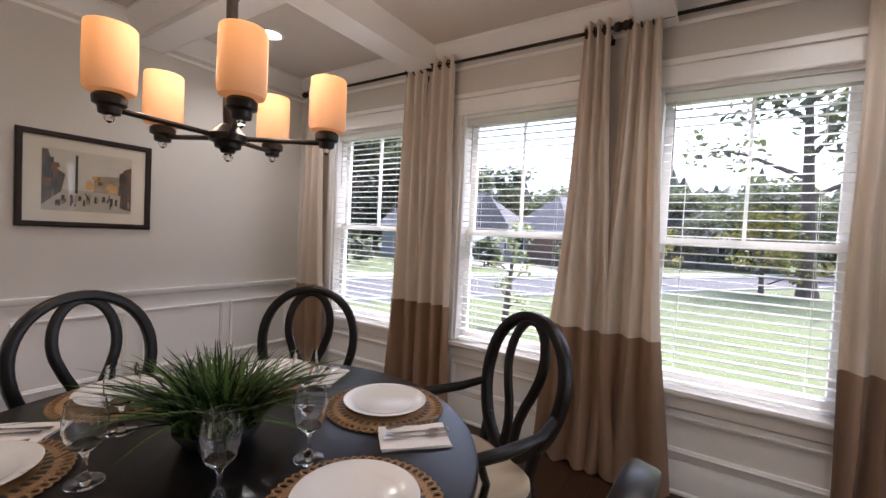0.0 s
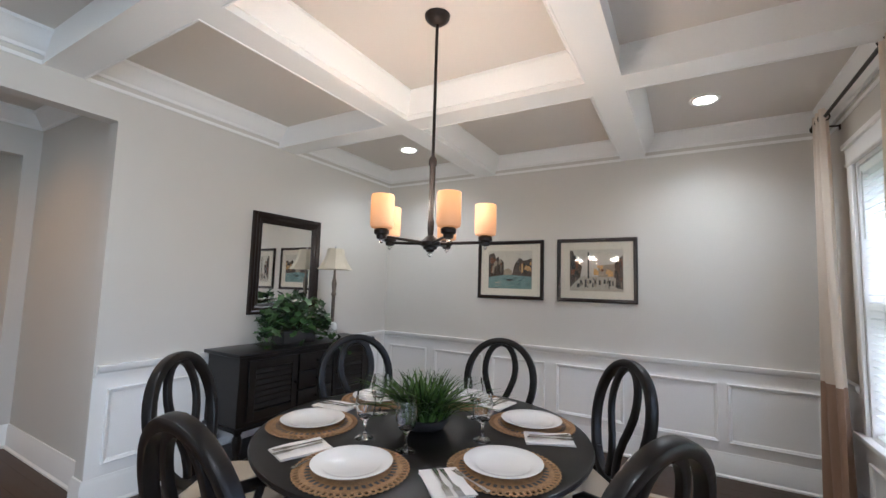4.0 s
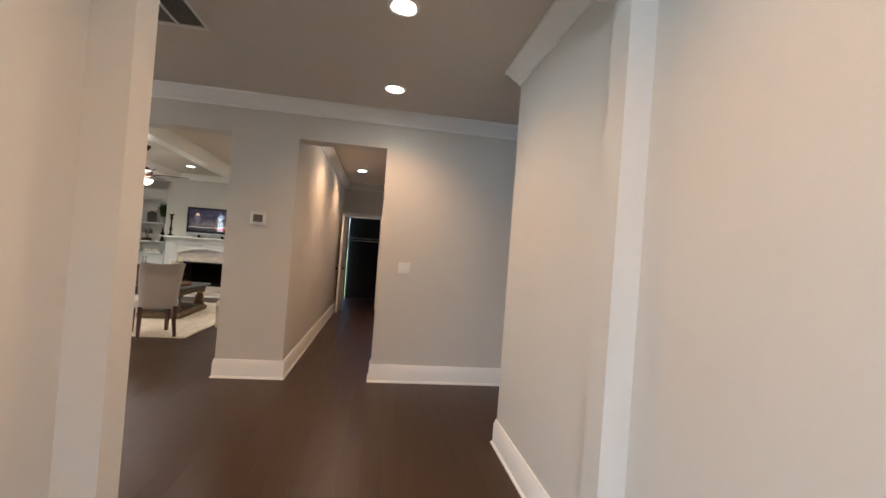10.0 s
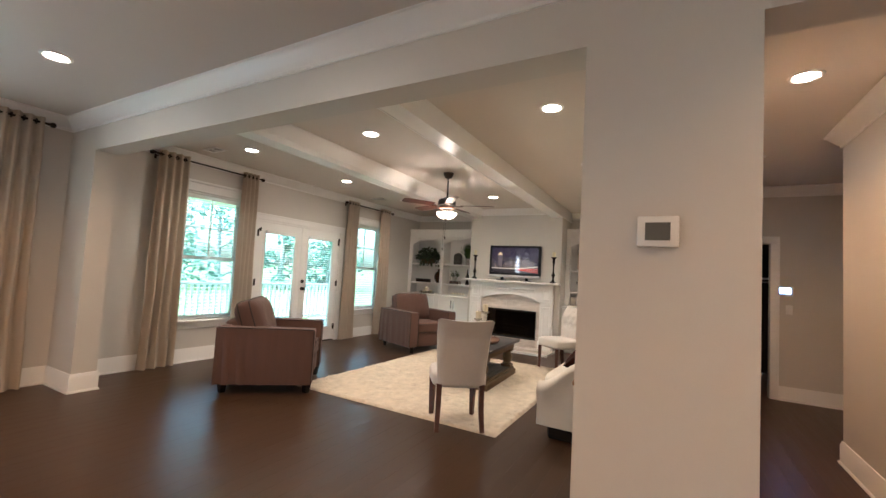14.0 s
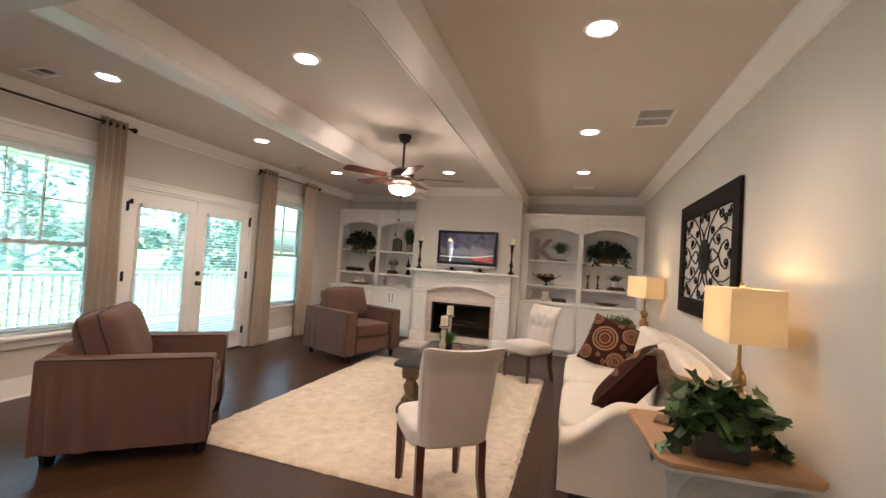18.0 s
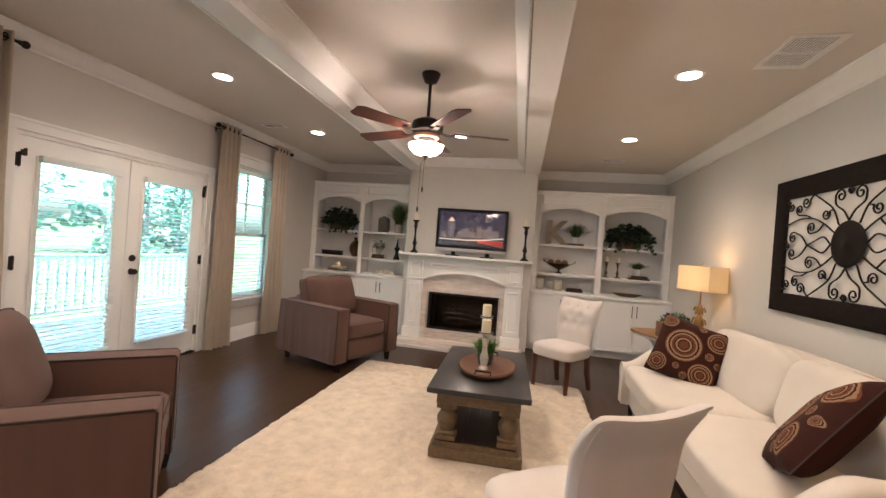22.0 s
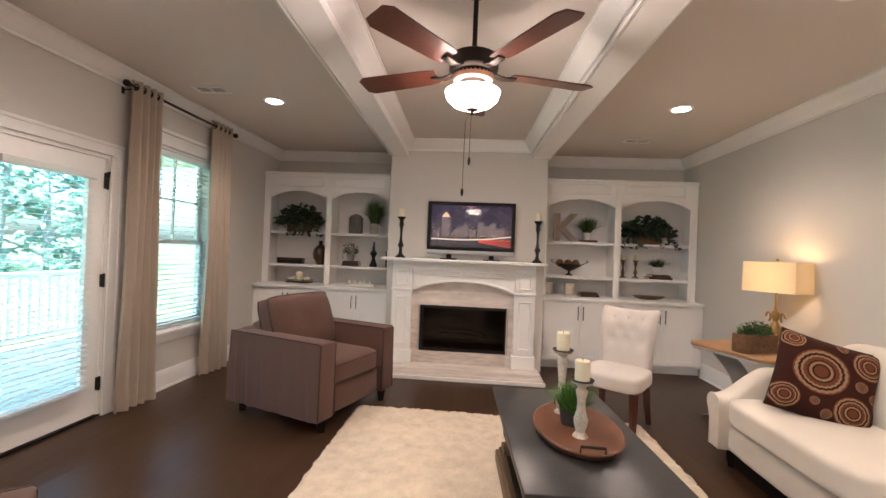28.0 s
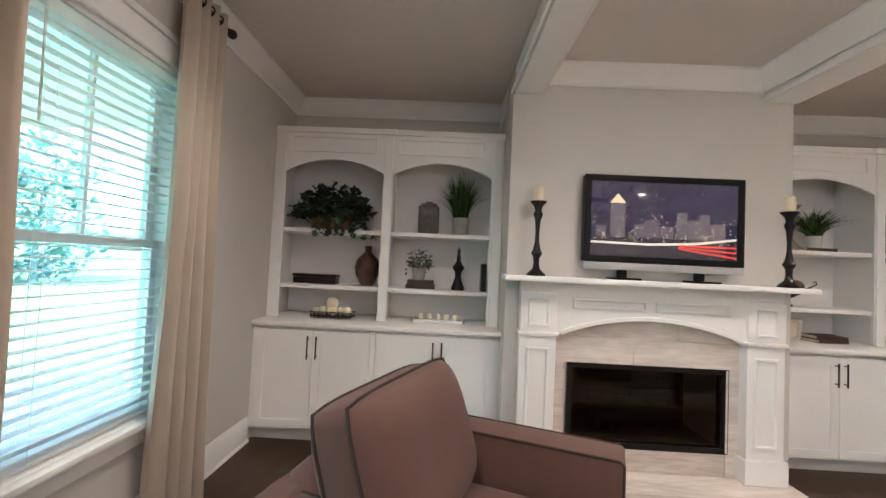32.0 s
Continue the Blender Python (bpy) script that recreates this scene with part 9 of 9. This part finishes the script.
def whorl(pts, c=None, r=0.045, turn=1):
    """A smooth bar through points that may end in a spiral round c."""
    p = [Vector(q) for q in pts]
    p = [2 * p[0] - p[1]] + p + [2 * p[-1] - p[-2]]
    out = []
    for i in range(1, len(p) - 2):
        for k in range(8):
            u = k / 8
            out.append(0.5 * (2 * p[i] + (p[i + 1] - p[i - 1]) * u + (2 * p[i - 1] - 5 * p[i] + 4 * p[i + 1] - p[i + 2]) * u * u + (3 * p[i] - p[i - 1] - 3 * p[i + 1] + p[i + 2]) * u ** 3))
    out.append(p[-2])
    if c:
        d = p[-2] - Vector(c)
        a0, r0 = math.atan2(d.y, d.x), d.length
        for k in range(1, 25):
            u = k / 24
            a = a0 + turn * u * 8.6
            out.append(Vector(c) + Vector((math.cos(a), math.sin(a))) * (r0 + (r - r0) * min(1, u * 4)) * (1 - 0.78 * u))
    return out


SCROLLS = [whorl(((0.13, 0.08), (0.24, 0.15), (0.36, 0.195), (0.52, 0.20), (0.674, 0.16))), whorl(((0.09, 0.13), (0.15, 0.24), (0.25, 0.31), (0.36, 0.374))),
           whorl(((0.0, 0.155), (0.05, 0.22), (0.125, 0.27), (0.135, 0.33)), (0.085, 0.325), 0.046, 1), whorl(((0.24, 0.15), (0.30, 0.10), (0.38, 0.085)), (0.37, 0.13), 0.045, 1),
           whorl(((0.36, 0.374), (0.40, 0.34)), (0.445, 0.325), 0.046, 1), whorl(((0.674, 0.345), (0.63, 0.345)), (0.615, 0.305), 0.040, -1), whorl(((0.36, 0.195), (0.44, 0.225), (0.53, 0.235)), (0.52, 0.275), 0.042, 1),
           whorl(((0.155, 0.0), (0.23, 0.055), (0.32, 0.03), (0.40, 0.0))), whorl(((0.40, 0.0), (0.47, 0.07), (0.56, 0.105)), (0.575, 0.062), 0.044, -1), whorl(((0.15, 0.24), (0.19, 0.235)), (0.225, 0.215), 0.042, 1),
           whorl(((0.0, 0.374), (0.025, 0.345)), (0.0, 0.345), 0.024, 1), whorl(((0.674, 0.03), (0.64, 0.035)), (0.635, 0.005), 0.03, -1)]
for sx in (-1, 1):
    for sz in (-1, 1):
        for k, path in enumerate(SCROLLS):
            pts = [(cx + sx * max(min(q.x, 0.676), -0.03), -0.016 - 0.002 * (k % 3), cz + sz * max(min(q.y, 0.376), -0.04)) for q in path]
            part("iron_scroll", Build().tube(pts, 0.0058, 7), IRON, art)
part("medallion", Build().lathe([(0.15, 0), (0.155, 0.008), (0.14, 0.014), (0.12, 0.010), (0.09, 0.018), (0.05, 0.016), (0.03, 0.024), (0, 0.026)], 28).moved(pose(cx, -0.010, cz, 90)), IRON, art, "round embossed iron medallion")

# ---- breakfast corner of the hall ----
TREL = mat("dark brown rug pile", (0.013, 0.0075, 0.005), 0.95, var=0.3, scale=12, fine=200, bump=0.6)
kr = thing("trellis_rug", pose(3.50, -4.455, 0), "dark brown rug with a cream trellis pattern", "rug")
part("rug_surface", Build().box(0, 0, 0.0005, 2.6, 1.5, 0.010), TREL, kr, bevel=0.003, seg=1)
for i in range(10):
    for j in range(6):
        cxx, cyy = 0.13 + 0.26 * i, 0.125 + 0.25 * j
        pts = [(cxx + 0.118 * math.cos(a) * (1 + 0.18 * math.cos(4 * a)), cyy + 0.113 * math.sin(a) * (1 + 0.18 * math.cos(4 * a)), 0.0102) for a in (math.tau * k_ / 32 for k_ in range(32))]
        pts = [(min(max(x, 0.01), 2.59), min(max(y, 0.01), 1.49), z) for x, y, z in pts]
        part("trellis_line", Build().bar(pts, 0.012, 0.002, True), NAPKIN, kr, "cream trellis line")
kt = thing("breakfast_table", pose(4.97, -3.82, 0.0105), "dark brown wooden breakfast table with block legs", "table")
part("top", Build().box(-0.92, -0.52, 0.715, 0.92, 0.52, 0.745), ESPRESSO, kt, bevel=0.008)
part("apron", Build().box(-0.82, -0.42, 0.61, 0.82, 0.42, 0.7149), BLACKWOOD, kt, bevel=0.003, seg=1)
for sx in (-1, 1):
    for sy in (-1, 1):
        b = Build()
        pr = [(0.075, 0.7149), (0.075, 0.52), (0.055, 0.30), (0.042, 0.10), (0.045, 0.0)]
        for (w0, z0), (w1, z1) in zip(pr, pr[1:]):
            b.add([(x * w0 + sx * 0.80, y * w0 + sy * 0.40, z0) for x, y in ((-1, -1), (1, -1), (1, 1), (-1, 1))] + [(x * w1 + sx * 0.80, y * w1 + sy * 0.40, z1) for x, y in ((-1, -1), (1, -1), (1, 1), (-1, 1))],
                  [(0, 1, 5, 4), (1, 2, 6, 5), (2, 3, 7, 6), (3, 0, 4, 7)])
        part("leg", b, BLACKWOOD, kt, smooth=0)


def slat_chair(m):
    t = thing("breakfast_chair", m, "black wooden chair with a cream padded back", "chair")
    part("seat", puff(Build(), (0, 0, 0.45), (0.45, 0.44, 0.07), 6, 8), CUSHION, t, "cream seat pad", smooth=60)
    part("seat_frame", Build().box(-0.22, -0.21, 0.38, 0.22, 0.21, 0.42), BLACKWOOD, t, bevel=0.006)
    for sx in (-1, 1):
        part("front_leg", Build().lathe([(0.018, 0), (0.028, 0.38)], 4, (sx * 0.19, 0.18)), BLACKWOOD, t, smooth=0)
        part("rear_post", Build().bar([(sx * 0.20, -0.26, 0.0), (sx * 0.20, -0.20, 0.40), (sx * 0.205, -0.24, 0.70), (sx * 0.21, -0.31, 0.98)], 0.035, 0.04, False, (1, 0, 0)), BLACKWOOD, t, bevel=0.005, seg=1)
    part("top_rail", Build().bar([(-0.225, -0.31, 0.975), (0, -0.325, 0.98), (0.225, -0.31, 0.975)], 0.03, 0.07), BLACKWOOD, t, bevel=0.006, seg=1)
    part("back_pad", puff(Build(), (0, 0, 0), (0.375, 0.05, 0.36), 6, 8, pose(0, -0.262, 0.76, 13, 0, 0)), CUSHION, t, "cream padded back", smooth=60)
    return t


slat_chair(pose(4.63, -4.14, 0.0105, 0, 0, 0))


# ---- floor planks: long boards from north to south ----
floor_ob = bpy.data.objects["floor"]
rng = random.Random(11)
PW, GAPW = 0.127, 0.0006
rest = Build()
plank_mesh, plank_n = {}, 0


def plank_shape(b, x, y0, y1):
    h, c = 0.0, 0.0004
    x0, x1 = x + GAPW / 2, x + PW - GAPW / 2
    y0, y1 = float(y0), float(y1)
    b.add([(x0, y0, -0.012), (x1, y0, -0.012), (x1, y1, -0.012), (x0, y1, -0.012), (x0, y0, h - c), (x1, y0, h - c), (x1, y1, h - c), (x0, y1, h - c),
           (x0 + c, y0, h), (x1 - c, y0, h), (x1 - c, y1, h), (x0 + c, y1, h)],
          [(1, 2, 6, 5), (3, 0, 4, 7), (5, 6, 10, 9), (7, 4, 8, 11), (8, 9, 10, 11)])


LENGTHS = (0.75, 1.0, 1.25, 1.5, 1.75)
row = 0
x = -3.36
while x < 7.5:
    y = -12.9
    y_end = 3.24 if x < 3.6 else -2.75
    first = True
    while y < y_end - 0.01:
        ln = rng.choice(LENGTHS)
        if first:
            ln, first = rng.choice((0.5, 0.75, 1.0, 1.25, 1.5)), False
        ln = min(ln, y_end - y)
        if (x < -2.2 and y + ln < -1.1) or (x < -1.4 and y + ln < -5.9):
            y += ln
            continue
        near = (-0.5 < x < 2.4 and -5.8 < y < -0.9) or (2.0 < x < 3.0 and -7.3 < y < -4.4) or (5.2 < x < 6.6 and -9.8 < y < -5.5)
        if near and plank_n < 300:
            ln = round(ln, 4)
            if ln not in plank_mesh:
                pb = Build()
                plank_shape(pb, 0, 0, ln)
                plank_mesh[ln] = mesh_of("plank", pb, PLANK, smooth=0)
            again("plank", plank_mesh[ln], floor_ob, pose(x, y, 0))
            plank_n += 1
        else:
            plank_shape(rest, x, y, y + ln)
        y += ln
    x += PW
tagged(part("planking", rest, PLANKS, floor_ob, smooth=0), kind="stuff")
